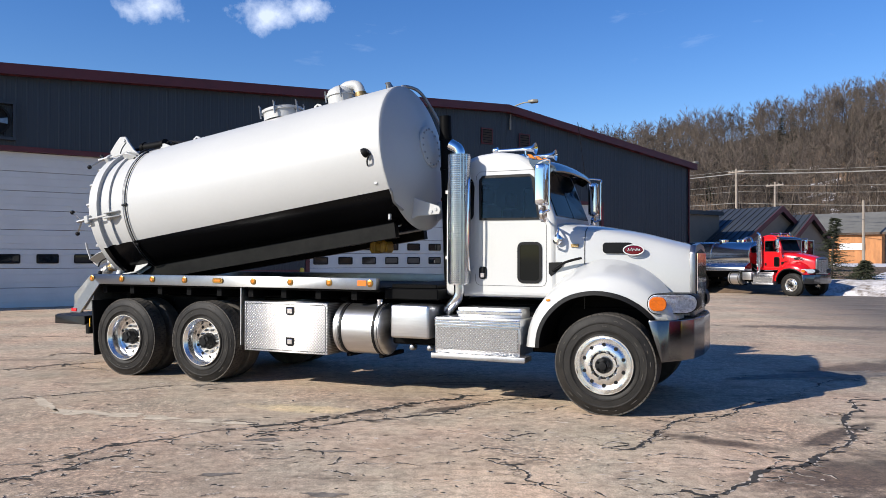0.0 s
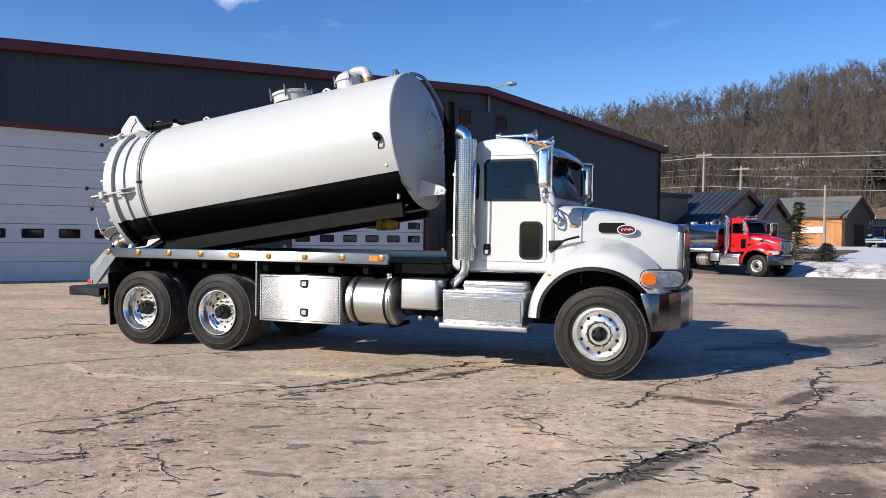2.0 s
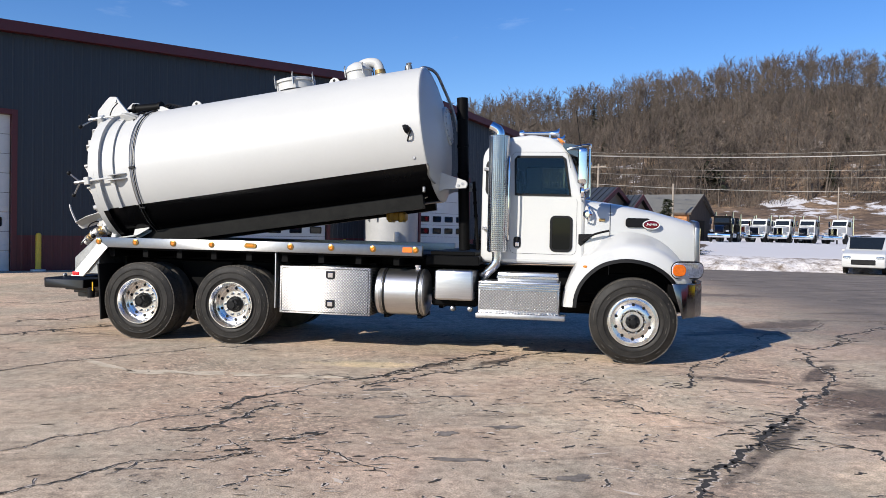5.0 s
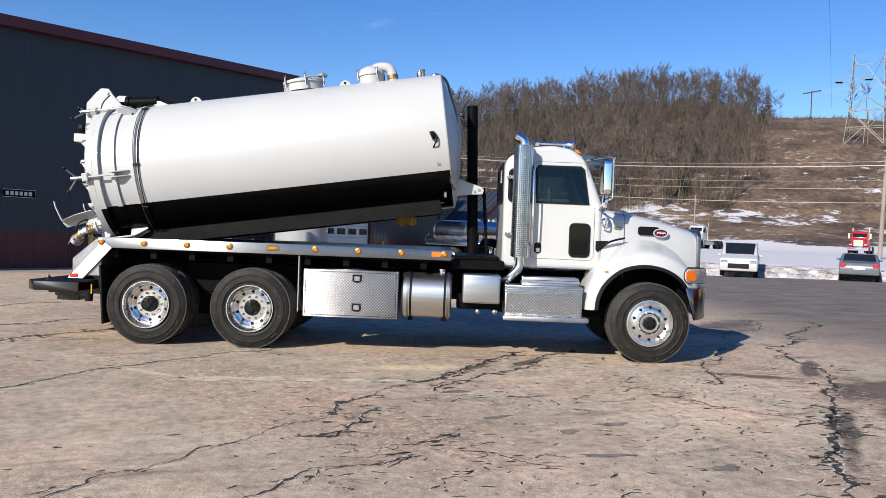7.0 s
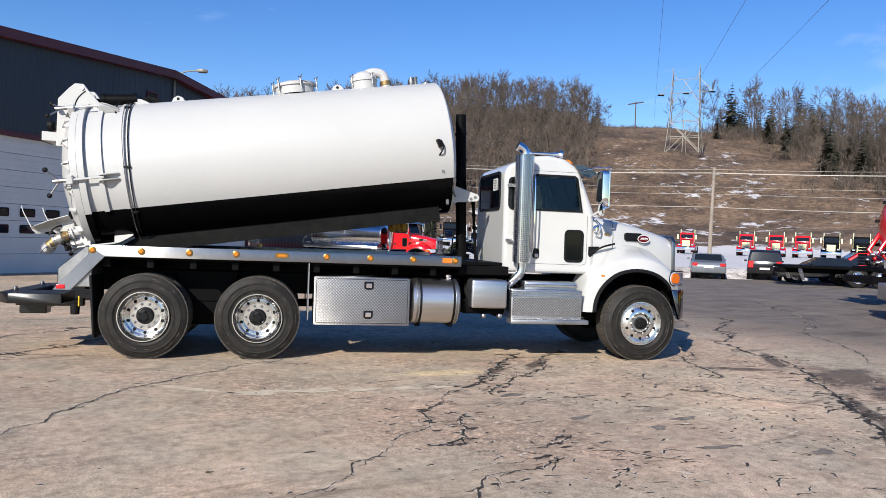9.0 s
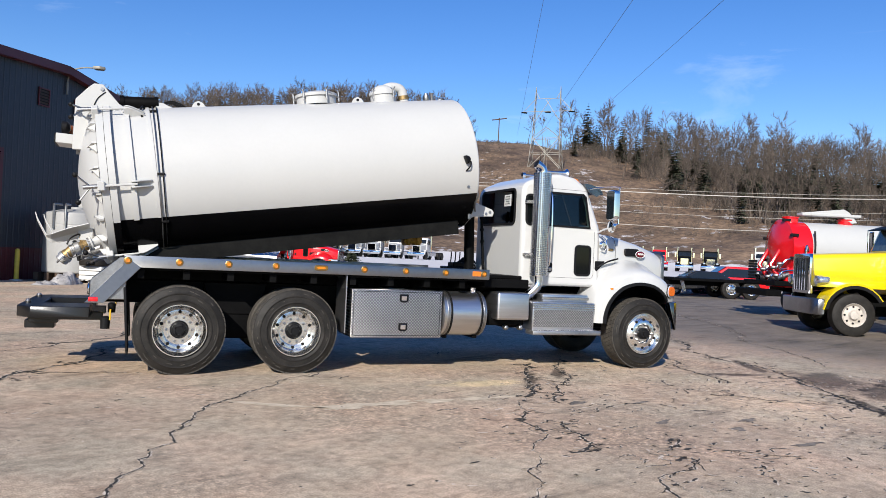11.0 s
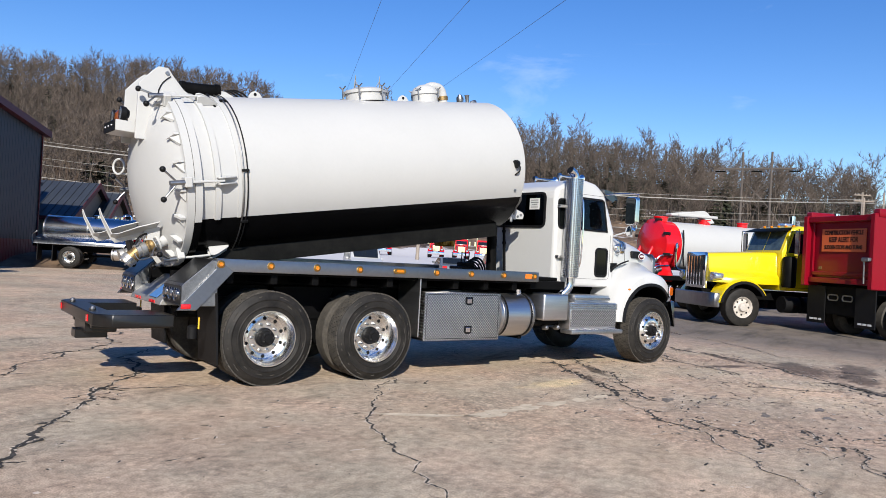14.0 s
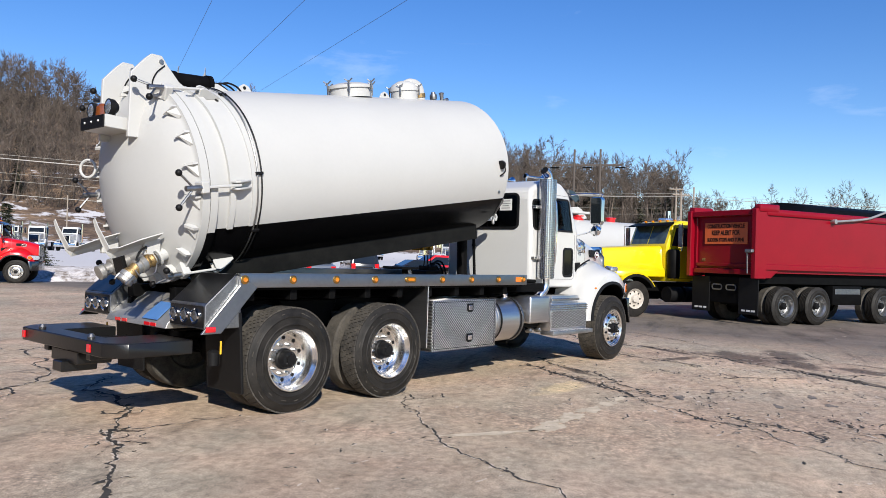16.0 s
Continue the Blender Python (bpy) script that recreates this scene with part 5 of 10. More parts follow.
for i in range(9):
    x = -6.9 + 0.5 * i
    bm = B()
    box(bm, x - 0.04, x + 0.04, -1.13, 1.13, 1.10, 1.199, 0.004)
    part("crossbeam", bm, FRAME_BLACK, deck)
for s in (-1, 1):
    bm = B()
    box(bm, -7.3, -2.1, s * 0.36, s * 0.48, 1.065, 1.195, 0.006)
    part("hoist_rail", bm, FRAME_BLACK, truck)
bm = B()
box(bm, -2.54, -1.86, -1.05, 1.05, 1.12, 1.24, 0.01)
box(bm, -2.50, -1.92, -0.95, 0.95, 1.24, 1.29, 0.01)
part("front_deck", bm, FRAME_BLACK, truck)
# back panel between the lamp boxes, sticker and bars
bm = B()
prism(bm, [(-7.46, 0.82), (-7.44, 0.87), (-7.15, 1.12), (-7.10, 1.12), (-7.10, 0.82)], -0.60, 0.60, "xz", 0.005, 1)
bp_ = part("rear_panel", bm, DULL_ALU, truck, "bright sloping aluminium rear panel")
for y0 in (-0.42, -0.30, 0.15, 0.29):
    bm = B()
    box(bm, -7.466, -7.458, y0, y0 + 0.10, 0.83, 0.862, 0.001)
    part("reflective_bar", bm, RED_LENS, bp_, "red reflective bar")
bm = B()
prism(bm, [(-7.44, 0.885), (-7.26, 1.04), (-7.262, 1.045), (-7.445, 0.89)], -0.40, -0.12, "xz")
part("sticker", bm, BLUE_TAG, bp_, "blue sticker")
# rear bumper platform, U-shaped
bm = B()
prism(bm, [(-7.42, -1.02), (-8.02, -1.02), (-8.17, -0.85), (-8.17, 0.85), (-8.02, 1.02), (-7.42, 1.02), (-7.42, 0.45), (-7.95, 0.45), (-7.95, -0.45), (-7.42, -0.45)], 0.63, 0.755, "xy", 0.008, 1)
rb_ = part("rear_bumper", bm, BUMPER_BLACK, truck, "black steel rear bumper platform")
for y in (-0.62, 0.80):
    bm = B()
    box(bm, -8.182, -8.168, y - 0.035, y + 0.035, 0.655, 0.725, 0.004)
    part("red_reflector", bm, RED_LENS, rb_, "small red reflector")
bm = B()
for y in (-0.45, 0.45):
    box(bm, -8.1, -7.3, y - 0.05, y + 0.05, 0.56, 0.66, 0.01)
box(bm, -8.12, -7.8, -0.28, 0.28, 0.50, 0.62, 0.01)
box(bm, -8.18, -7.85, -0.10, 0.10, 0.42, 0.52, 0.01)
part("hitch", bm, BUMPER_BLACK, rb_)
for y in (-0.5, 0.55):
    bm = B()
    turned(bm, [(0, 0.0), (0, 0.03), (0.02, 0.035), (0.045, 0.02), (0.05, 0)], along_z(-8.1, y, 0.755), 12)
    part("bolt", bm, STEEL, rb_)
for s in (-1, 1):
    bm = B()
    tube(bm, [(-7.20, s * 1.12, 0.62), (-7.20, s * 1.12, 0.74)], 0.009, 8)
    part("air_line", bm, YELLOW_TAG, rb_)
    bm = B()
    turned(bm, [(0.5, 0.0), (0.5, 0.05), (0.62, 0.055), (0.64, 0.03), (0.64, 0)], along_z(-7.25, s * 1.08, 0.02), 14)
    part("glad_hand", bm, PLASTIC, rb_)
# walking-beam suspension, brake chambers and guards added to darken the gap between rear axles
for s in (-1, 1):
    bm = B()
    prism(bm, [(-6.62, 0.44), (-6.62, 0.60), (-6.05, 0.70), (-5.50, 0.70), (-4.95, 0.60), (-4.95, 0.44), (-5.55, 0.36), (-6.0, 0.36)], s * 0.50, s * 0.585, "xz", 0.015, 1)
    part("walking_beam", bm, FRAME_BLACK, truck, "black walking beam added to fill the gap under the bed")
    bm = B()
    prism(bm, [(-6.05, 0.66), (-6.18, 1.06), (-5.38, 1.06), (-5.50, 0.66)], s * 0.485, s * 0.60, "xz", 0.012, 1)
    part("suspension_hanger", bm, FRAME_BLACK, truck)
    for x in (-6.2, -4.86):
        bm = B()
        turned(bm, [(0.0, 0.0), (0.0, 0.08), (0.06, 0.09), (0.16, 0.09), (0.20, 0.06), (0.21, 0.0)], Matrix.Translation((x, s * 0.42, 0.74)), 16)
        part("brake_chamber", bm, PLASTIC, truck)
    bm = B()
    box(bm, -4.40, -3.30, s * 0.50, s * 0.60, 0.50, 1.05, 0.01)
    part("inner_guard", bm, FRAME_BLACK, truck)
# tool box
for s in (-1,):
    bm = B()
    box(bm, -4.43, -3.21, -1.215, -0.60, 0.448, 1.056, 0.012, 2)
    tb = part("tool_box", bm, PLATE, truck, "diamond tread plate tool box")
    bm = B()
    outline(bm, rounded(-4.40, -3.24, 0.475, 1.03, 0.02), -1.215, "xz", 0.006, -0.002)
    part("door_gap", bm, PLASTIC, tb)
    for z in (0.955, 0.585):
        bm = B()
        prism(bm, [(-3.80, z + 0.05), (-3.68, z + 0.05), (-3.68, z - 0.035), (-3.71, z - 0.055), (-3.77, z - 0.055), (-3.80, z - 0.035)], -1.214, -1.224, "xz", 0.003, 1)
        lt = part("latch", bm, PLASTIC, tb, "dark recessed latch with a bright paddle")
        bm = B()
        box(bm, -3.775, -3.705, -1.232, -1.222, z - 0.03, z + 0.03, 0.004)
        part("paddle", bm, CHROME, tb)
    for k in range(2):
        bm = B()
        box(bm, -4.2 + 0.8 * k, -4.1 + 0.8 * k, -0.62, -0.45, 0.9, 1.1, 0.004)
        part("box_bracket", bm, FRAME_BLACK, tb)

# ---- the raised tank ----
TILT = 8.25
TK = Matrix.Translation((-4.0, 0, 2.69)) @ Matrix.Rotation(radians(-TILT), 4, "Y")
R = 0.945
BAND = -29.8          # where white meets black, degrees below the horizontal


def tk(u, y, w):
    return TK @ Vector((u, y, w))


bm = B()
turned(bm, [(-3.30, R), (-1.0, R), (1.335, R)], TK, 60, BAND, 180 - BAND)
tank = part("tank", bm, TANK_WHITE, truck, "white steel vacuum tank with a black lower half")
bm = B()
turned(bm, [(-3.30, R + 0.001), (-1.0, R + 0.001), (1.335, R + 0.001)], TK, 40, 180 - BAND, 360 + BAND)
part("lower_shell", bm, BLACK, tank, "gloss black lower shell")
bm = B()
turned(bm, [(1.335, R), (1.348, R - 0.004), (1.356, R - 0.014), (1.372, R - 0.05), (1.405, 0.80), (1.45, 0.62), (1.49, 0.42), (1.518, 0.20), (1.53, 0.0)], TK, 64)
part("front_head", bm, TANK_WHITE, tank, "domed front head", 25)
bm = B()
turned(bm, [(-3.33, R), (-3.33, R + 0.05), (-3.41, R + 0.05), (-3.415, R + 0.01), (-3.43, R - 0.01), (-3.50, 0.84), (-3.58, 0.66), (-3.655, 0.40), (-3.70, 0.15), (-3.705, 0.0)], TK, 64)
door = part("rear_door", bm, TANK_WHITE, tank, "domed white full-opening rear door", 50)
bm = B()
turned(bm, [(-3.325, R), (-3.325, R + 0.055), (-3.25, R + 0.055), (-3.25, R)], TK, 50, BAND, 180 - BAND)
turned(bm, [(-3.10, R), (-3.10, R + 0.03), (-3.04, R + 0.03), (-3.04, R)], TK, 64, BAND, 180 - BAND)
part("door_flange", bm, TANK_WHITE, tank, "", 30)
bm = B()
turned(bm, [(-3.325, R), (-3.325, R + 0.055), (-3.25, R + 0.055), (-3.25, R)], TK, 30, 180 - BAND, 360 + BAND)
part("lower_flange", bm, BLACK, tank, "black lower part of the door flange", 30)
bm = B()
turned(bm, [(-3.332, R), (-3.332, R + 0.046), (-3.322, R + 0.046), (-3.322, R)], TK, 64)
part("door_seal", bm, PLASTIC, tank)
# cleats round the door rim
for k in range(20):
    a = 360 * (k + 0.5) / 20
    bm = B()
    m = TK @ Matrix.Rotation(radians(a), 4, "X")
    ring = [(-3.42, R + 0.04), (-3.43, R - 0.06), (-3.53, R - 0.06), (-3.47, R + 0.04)]
    loft(bm, [[m @ Vector((u, -0.012 + 0.0 * i, r)) for i, (u, r) in enumerate(ring)], [m @ Vector((u, 0.012, r)) for u, r in ring]])
    made = [m @ Vector((-3.42, -0.12, R + 0.02)), m @ Vector((-3.42, 0.012, R + 0.03)), m @ Vector((-3.52, 0.012, R - 0.03)), m @ Vector((-3.43, -0.12, R - 0.02))]
    bm.faces.new([bm.verts.new(p) for p in made])
    part("rim_cleat", bm, TANK_WHITE, tank, "", 0)
# seam and hydraulic lines round the shell
for u, lm in ((-2.78, STEEL), (-2.735, PLASTIC)):
    bm = B()
    tube(bm, [tk(u + 0.02 * math.sin(radians(t)), (R + 0.018) * math.cos(radians(t)), (R + 0.018) * math.sin(radians(t))) for t in range(100, 241, 5)], 0.0075, 6)
    part("hydraulic_line", bm, lm, tank, "black hydraulic line")
bm = B()
turned(bm, [(-2.84, R), (-2.84, R + 0.012), (-2.80, R + 0.012), (-2.80, R)], TK, 60, BAND, 180 - BAND)
part("shell_band", bm, TANK_WHITE, tank)
for t in (118, 178, 213):
    bm = B()
    m = TK @ Matrix.Rotation(radians(t), 4, "X")
    made = box(bm, -2.80, -2.715, R + 0.0, R + 0.030, -0.014, 0.014, 0.004)
    bmesh.ops.transform(bm, matrix=m, verts=bm.verts)
    part("line_clamp", bm, PLASTIC, tank)
# lever clamps on the rim
for k, a in enumerate((184, 238, 122, 58, -4, 302)):
    m = TK @ Matrix.Rotation(radians(a), 4, "X")
    bm = B()
    box(bm, -3.45, -3.02, R + 0.078, R + 0.102, -0.013, 0.013, 0.006)
    for z0 in (-0.042, 0.024):
        prism(bm, [(-3.09, R + 0.0), (-3.09, R + 0.105), (-3.05, R + 0.115), (-3.0, R + 0.10), (-2.86, R + 0.025), (-2.86, R + 0.0)], z0, z0 + 0.018, "xy", 0.004, 1)
    box(bm, -3.45, -3.37, R - 0.02, R + 0.12, -0.055, 0.055, 0.01)
    bmesh.ops.transform(bm, matrix=m, verts=bm.verts)
    cl = part("door_clamp", bm, TANK_WHITE, tank, "swing-bolt door clamp with ball-ended levers")
    bm = B()
    tube(bm, [m @ Vector((-3.60, R + 0.09, 0)), m @ Vector((-3.42, R + 0.09, 0))], 0.026, 10)
    for dz, dr in ((0.16, 0.02), (-0.14, 0.05)):
        tube(bm, [m @ Vector((-3.52, R + 0.09, 0)), m @ Vector((-3.66, R + 0.05 + dr, dz))], 0.011, 6)
    part("lever", bm, STEEL, tank)
    for dz, dr in ((0.16, 0.02), (-0.14, 0.05)):
        bm = B()
        ball(bm, m @ Vector((-3.665, R + 0.05 + dr, dz * 1.03)), 0.032, 10)
        part("lever_knob", bm, PLASTIC, tank, "black ball knob")
# hinge plates and the door cylinder on top
HP = [(-7.74, 2.60), (-7.73, 3.21), (-7.60, 3.36), (-7.535, 3.42), (-7.43, 3.42), (-7.36, 3.33), (-7.24, 3.20), (-7.13, 3.14), (-7.12, 3.05), (-7.45, 3.02), (-7.60, 2.60)]
for y in (-0.285, 0.285):
    bm = B()
    prism(bm, HP, y - 0.02, y + 0.02, "xz", 0.006, 1)
    hp = part("hinge_plate", bm, TANK_WHITE, tank, "tall white hinge plate")
    for x, z in ((-7.44, 3.36), (-7.34, 3.13), (-7.27, 3.13), (-7.20, 3.13)):
        bm = B()
        tube(bm, [(x, y - 0.035, z), (x, y + 0.035, z)], 0.022, 10)
        part("hinge_bolt", bm, STEEL, tank)
    bm = B()
    tube(bm, smooth_path([(-7.40, y - 0.023, 3.33), (-7.48, y - 0.023, 3.25), (-7.52, y - 0.023, 3.16), (-7.52, y - 0.023, 3.10)], 3), 0.007, 5)
    part("hinge_gap", bm, PLASTIC, tank)
bm = B()
tube(bm, [(-7.45, -0.27, 3.20), (-7.45, 0.27, 3.20)], 0.04, 12)
box(bm, -7.55, -7.30, -0.27, 0.27, 3.02, 3.06, 0.01)
part("hinge_pin", bm, TANK_WHITE, tank)
for y in (-0.12, 0.12):
    bm = B()
    tube(bm, [(-7.22, y, 3.255), (-6.80, y, 3.285)], 0.078, 14)
    tube(bm, [(-7.24, y, 3.253), (-7.19, y, 3.257)], 0.090, 14)
    tube(bm, [(-6.84, y, 3.282), (-6.79, y, 3.286)], 0.090, 14)
    tube(bm, [(-7.42, y, 3.235), (-7.18, y, 3.255)], 0.025, 10)
    part("door_cylinder", bm, FRAME_BLACK, tank, "black hydraulic door cylinder")
for y in (-0.18, 0.18):
    bm = B()
    prism(bm, [(-6.84, 3.21), (-6.80, 3.29), (-6.74, 3.29), (-6.56, 3.22), (-6.50, 3.19), (-6.86, 3.16)], y - 0.018, y + 0.018, "xz", 0.004, 1)
    part("cylinder_ear", bm, TANK_WHITE, tank, "white cylinder bracket")
for k in range(4):
    y = -0.16 + 0.1 * k
    bm = B()
    tube(bm, smooth_path([(-6.80, y, 3.24), (-6.66, y - 0.03, 3.32 + 0.01 * k), (-6.54, y - 0.06, 3.30), (-6.44, y - 0.02, 3.25)], 5), 0.010, 6)
    part("hydraulic_hose", bm, PLASTIC, tank, "black hydraulic hose")
bm = B()
tube(bm, smooth_path([(-6.95, -0.10, 3.22), (-6.98, -0.30, 3.20), (-7.0, -0.45, 3.11), (-6.97, -0.56, 3.03)], 5), 0.014, 6)
part("hydraulic_hose", bm, PLASTIC, tank)
# lifting lugs
for u in (-2.18, -0.02):
    bm = B()
    prism(bm, [(-0.10, 0), (-0.055, 0.07), (0, 0.095), (0.055, 0.07), (0.10, 0)], -0.012, 0.012, "xz", 0.004, 1)
    bmesh.ops.transform(bm, matrix=TK @ Matrix.Translation((u, 0, R - 0.005)), verts=bm.verts)
    lg = part("lifting_lug", bm, TANK_WHITE, tank, "white lifting lug")
    bm = B()
    a, b = tk(u, -0.014, R + 0.045), tk(u, 0.014, R + 0.045)
    tube(bm, [a, b], 0.02, 10)
    part("lug_hole", bm, PLASTIC, tank)


def up(u, w=R, y=0.0):
    """A frame on the tank's crown whose x axis points up from it."""
    return TK @ along_z(u, y, w)


bm = B()
turned(bm, [(-0.02, 0.27), (0.09, 0.27), (0.09, 0.29), (0.125, 0.29), (0.135, 0.27), (0.165, 0.16), (0.175, 0)], up(-0.61), 36)
part("manhole", bm, TANK_WHITE, tank, "round white manhole with a domed lid")
for k in range(6):
    a = radians(60 * k + 15)
    c = up(-0.61) @ Matrix.Translation((0.0, 0.31 * math.cos(a), 0.31 * math.sin(a)))
    bm = B()
    tube(bm, [c @ Vector((0.02, 0, 0)), c @ Vector((0.17, 0, 0))], 0.012, 6)
    for s in (-1, 1):
        tube(bm, [c @ Vector((0.15, 0, 0)), c @ Vector((0.19, 0.045 * s, 0.02 * s))], 0.009, 5)
    tube(bm, [c @ Vector((0.08, 0.0, 0)), c @ Vector((0.08, -0.03 * math.cos(a), -0.03 * math.sin(a)))], 0.02, 6)
    part("wing_nut", bm, STEEL, tank, "wing nut clamp")
bm = B()
turned(bm, [(-0.02, 0.18), (0.10, 0.18), (0.10, 0.195), (0.13, 0.195), (0.19, 0.16), (0.235, 0.08), (0.245, 0)], up(0.36), 30)
part("primary_shutoff", bm, TANK_WHITE, tank, "white domed float-valve housing")
for k in range(4):
    a = radians(90 * k + 30)
    c = up(0.36) @ Matrix.Translation((0.0, 0.205 * math.cos(a), 0.205 * math.sin(a)))
    bm = B()
    tube(bm, [c @ Vector((0.04, 0, 0)), c @ Vector((0.17, 0, 0))], 0.011, 6)
    for s in (-1, 1):
        tube(bm, [c @ Vector((0.15, 0, 0)), c @ Vector((0.185, 0.04 * s, 0.02 * s))], 0.008, 5)
    part("wing_nut", bm, STEEL, tank)
bm = B()
e0 = up(0.36)
tube(bm, smooth_path([e0 @ Vector((0.17, 0, 0)), e0 @ Vector((0.215, 0, -0.12)), e0 @ Vector((0.195, 0, -0.25)), e0 @ Vector((0.12, 0, -0.30)), e0 @ Vector((-0.03, 0, -0.31))], 6), 0.068, 16)
part("elbow_pipe", bm, TANK_WHITE, tank, "white suction elbow pipe")
bm = B()
tube(bm, [e0 @ Vector((0.03, 0, -0.308)), e0 @ Vector((0.085, 0, -0.305))], 0.078, 16)
part("hose_clamp", bm, BRASS, tank)
bm = B()
turned(bm, [(-0.02, 0.03), (0.03, 0.03), (0.03, 0.05), (0.06, 0.055), (0.10, 0.05), (0.105, 0.035), (0.13, 0.03), (0.14, 0)], up(1.06, R, 0.10), 14)
turned(bm, [(0, 0.025), (0.09, 0.03), (0.11, 0.04), (0.12, 0)], up(1.10, R, -0.02), 12)
part("relief_valve", bm, STEEL, tank, "steel relief valve")
# work lights on the shell's front shoulder
for s in (-1, 1):
    bm = B()
    c = Vector(tk(1.14, s * 0.905, -0.10))
    m = Matrix.Translation(c + Vector((0, s * 0.07, 0.09))) @ Matrix.Rotation(radians(-25), 4, "Y") @ Matrix.Rotation(radians(180), 4, "Z")
    turned(bm, [(-0.05, 0.0), (-0.05, 0.03), (-0.02, 0.055), (0.015, 0.06), (0.02, 0.05), (0.015, 0)], m, 18)
    tube(bm, smooth_path([c + Vector((0.05, 0, 0.06)), c + Vector((0.07, s * 0.06, 0.07)), c + Vector((0.05, s * 0.09, 0.0)), c + Vector((0.02, s * 0.03, -0.06))], 4), 0.010, 6)
    wk = part("work_light", bm, PLASTIC, tank, "round black work light")
    bm = B()
    box(bm, c.x - 0.03, c.x + 0.03, c.y - 0.02, c.y + 0.045, c.z - 0.06, c.z + 0.04, 0.008)
    part("light_bracket", bm, STEEL, tank)
bm = B()
prism(bm, rounded(-2.785, -2.745, 2.475, 2.505, 0.008), -0.86, -0.875, "xz")
part("small_plate", bm, STEEL, tank)
# front lifting ears, hose along the front shoulder, round cover plate on the head
for s in (-1, 1):
    bm = B()
    prism(bm, [(-2.72, 1.98), (-2.60, 2.52), (-2.50, 2.34), (-2.16, 2.23), (-2.13, 2.19), (-2.15, 2.13), (-2.45, 2.11)], s * 0.36 - 0.02, s * 0.36 + 0.02, "xz", 0.006, 1)
    part("front_ear", bm, TANK_WHITE, tank, "white lift bracket ear")
    bm = B()
    for x, z in ((-2.20, 2.19), (-2.26, 2.165)):
        tube(bm, [(x, s * 0.36 - 0.03, z), (x, s * 0.36 + 0.03, z)], 0.02, 10)
    part("ear_bolt", bm, STEEL, tank)
bm = B()
turned(bm, [(1.47, 0.27), (1.535, 0.27), (1.545, 0.25), (1.545, 0.0)], TK @ Matrix.Translation((0, 0.1, 0.12)), 30)
part("head_cover", bm, TANK_WHITE, tank, "bolted round cover plate")
for k in range(16):
    a = radians(22.5 * k)
    bm = B()
    ball(bm, tk(1.545, 0.1 + 0.235 * math.cos(a), 0.12 + 0.235 * math.sin(a)), 0.016, 6)
    part("cover_bolt", bm, STEEL, tank)
bm = B()
tube(bm, smooth_path([tk(1.22, 0.05, R + 0.01), tk(1.30, 0.05, R + 0.03), tk(1.42, 0.22, R - 0.03), tk(1.48, 0.42, 0.70), tk(1.55, 0.55, 0.40), tk(1.58, 0.6, 0.1)], 6), 0.022, 10)
part("vent_pipe", bm, STEEL, tank, "bent steel vent pipe")
bm = B()
tube(bm, smooth_path([tk(1.30, -0.80, -0.40), tk(1.36, -0.80, -0.50), tk(1.33, -0.72, -0.62), tk(1.38, -0.6, -0.72)], 5), 0.014, 6)
box(bm, -2.68, -2.64, -0.72, -0.68, 2.05, 2.13, 0.01)
part("drain_valve", bm, STEEL, tank, "brass drain valve and hose")
# underframe of the tank, and the sensor box
for s in (-1, 1):
    bm = B()
    rings = []
    for u in (-3.25, 1.16):
        rings.append([tk(u, s * 0.36, -1.02), tk(u, s * 0.46, -1.02), tk(u, s * 0.46, -0.80), tk(u, s * 0.36, -0.80)])
    loft(bm, rings)
    part("tank_rail", bm, RAIL_GREY, tank, "black tank support rail")
bm = B()
box(bm, -3.36, -3.08, 0.02, 0.20, 1.68, 1.79, 0.02, 2)
box(bm, -3.33, -3.26, -0.01, 0.23, 1.655, 1.82, 0.015)
box(bm, -3.18, -3.11, -0.01, 0.23, 1.66, 1.81, 0.015)
tube(bm, [(-3.22, 0.10, 1.78), (-3.22, 0.10, 1.90)], 0.05, 12)
part("yellow_box", bm, MUSTARD, tank, "dull yellow valve body under the tank")
# lift cylinders in front of the tank
for x0, y, r, z1 in ((-2.265, 0.18, 0.078, 3.43), (-2.06, 0.10, 0.022, 2.25)):
    bm = B()
    tube(bm, [(x0 + 0.02, y, 1.25), (x0 - 0.06, y, z1)], r, 18)
    lc = part("lift_mast", bm, FRAME_BLACK, truck, "black hydraulic lift mast")
    for k in range(3):
        f = 0.5 + 0.18 * k
        bm = B()
        tube(bm, [(x0 + 0.02 - 0.08 * f, y, 1.25 + (z1 - 1.25) * f), (x0 + 0.015 - 0.08 * f, y, 1.29 + (z1 - 1.25) * f)], r + 0.008, 18)
        part("mast_collar", bm, FRAME_BLACK, lc)
CB_X, CB_Y = -2.13, 0.98
# bank of hydraulic valves with its levers and hoses, behind the front of the bed
bm = B()
box(bm, CB_X - 0.22, CB_X + 0.16, CB_Y - 0.16, CB_Y + 0.16, 1.19, 1.36, 0.012, 1)
box(bm, CB_X - 0.10, CB_X + 0.10, CB_Y - 0.12, CB_Y + 0.12, 1.36, 1.43, 0.012, 1)
bank = part("control_valve", bm, PLASTIC, truck, "black hydraulic control valve bank")
for k in range(3):
    bm = B()
    x = CB_X - 0.10 + 0.075 * k
    tube(bm, [(x, CB_Y, 1.42), (x + 0.01, CB_Y, 1.53), (x + 0.01, CB_Y, 1.60)], 0.010, 6)
    part("control_lever", bm, PLASTIC, bank, "short black control lever")
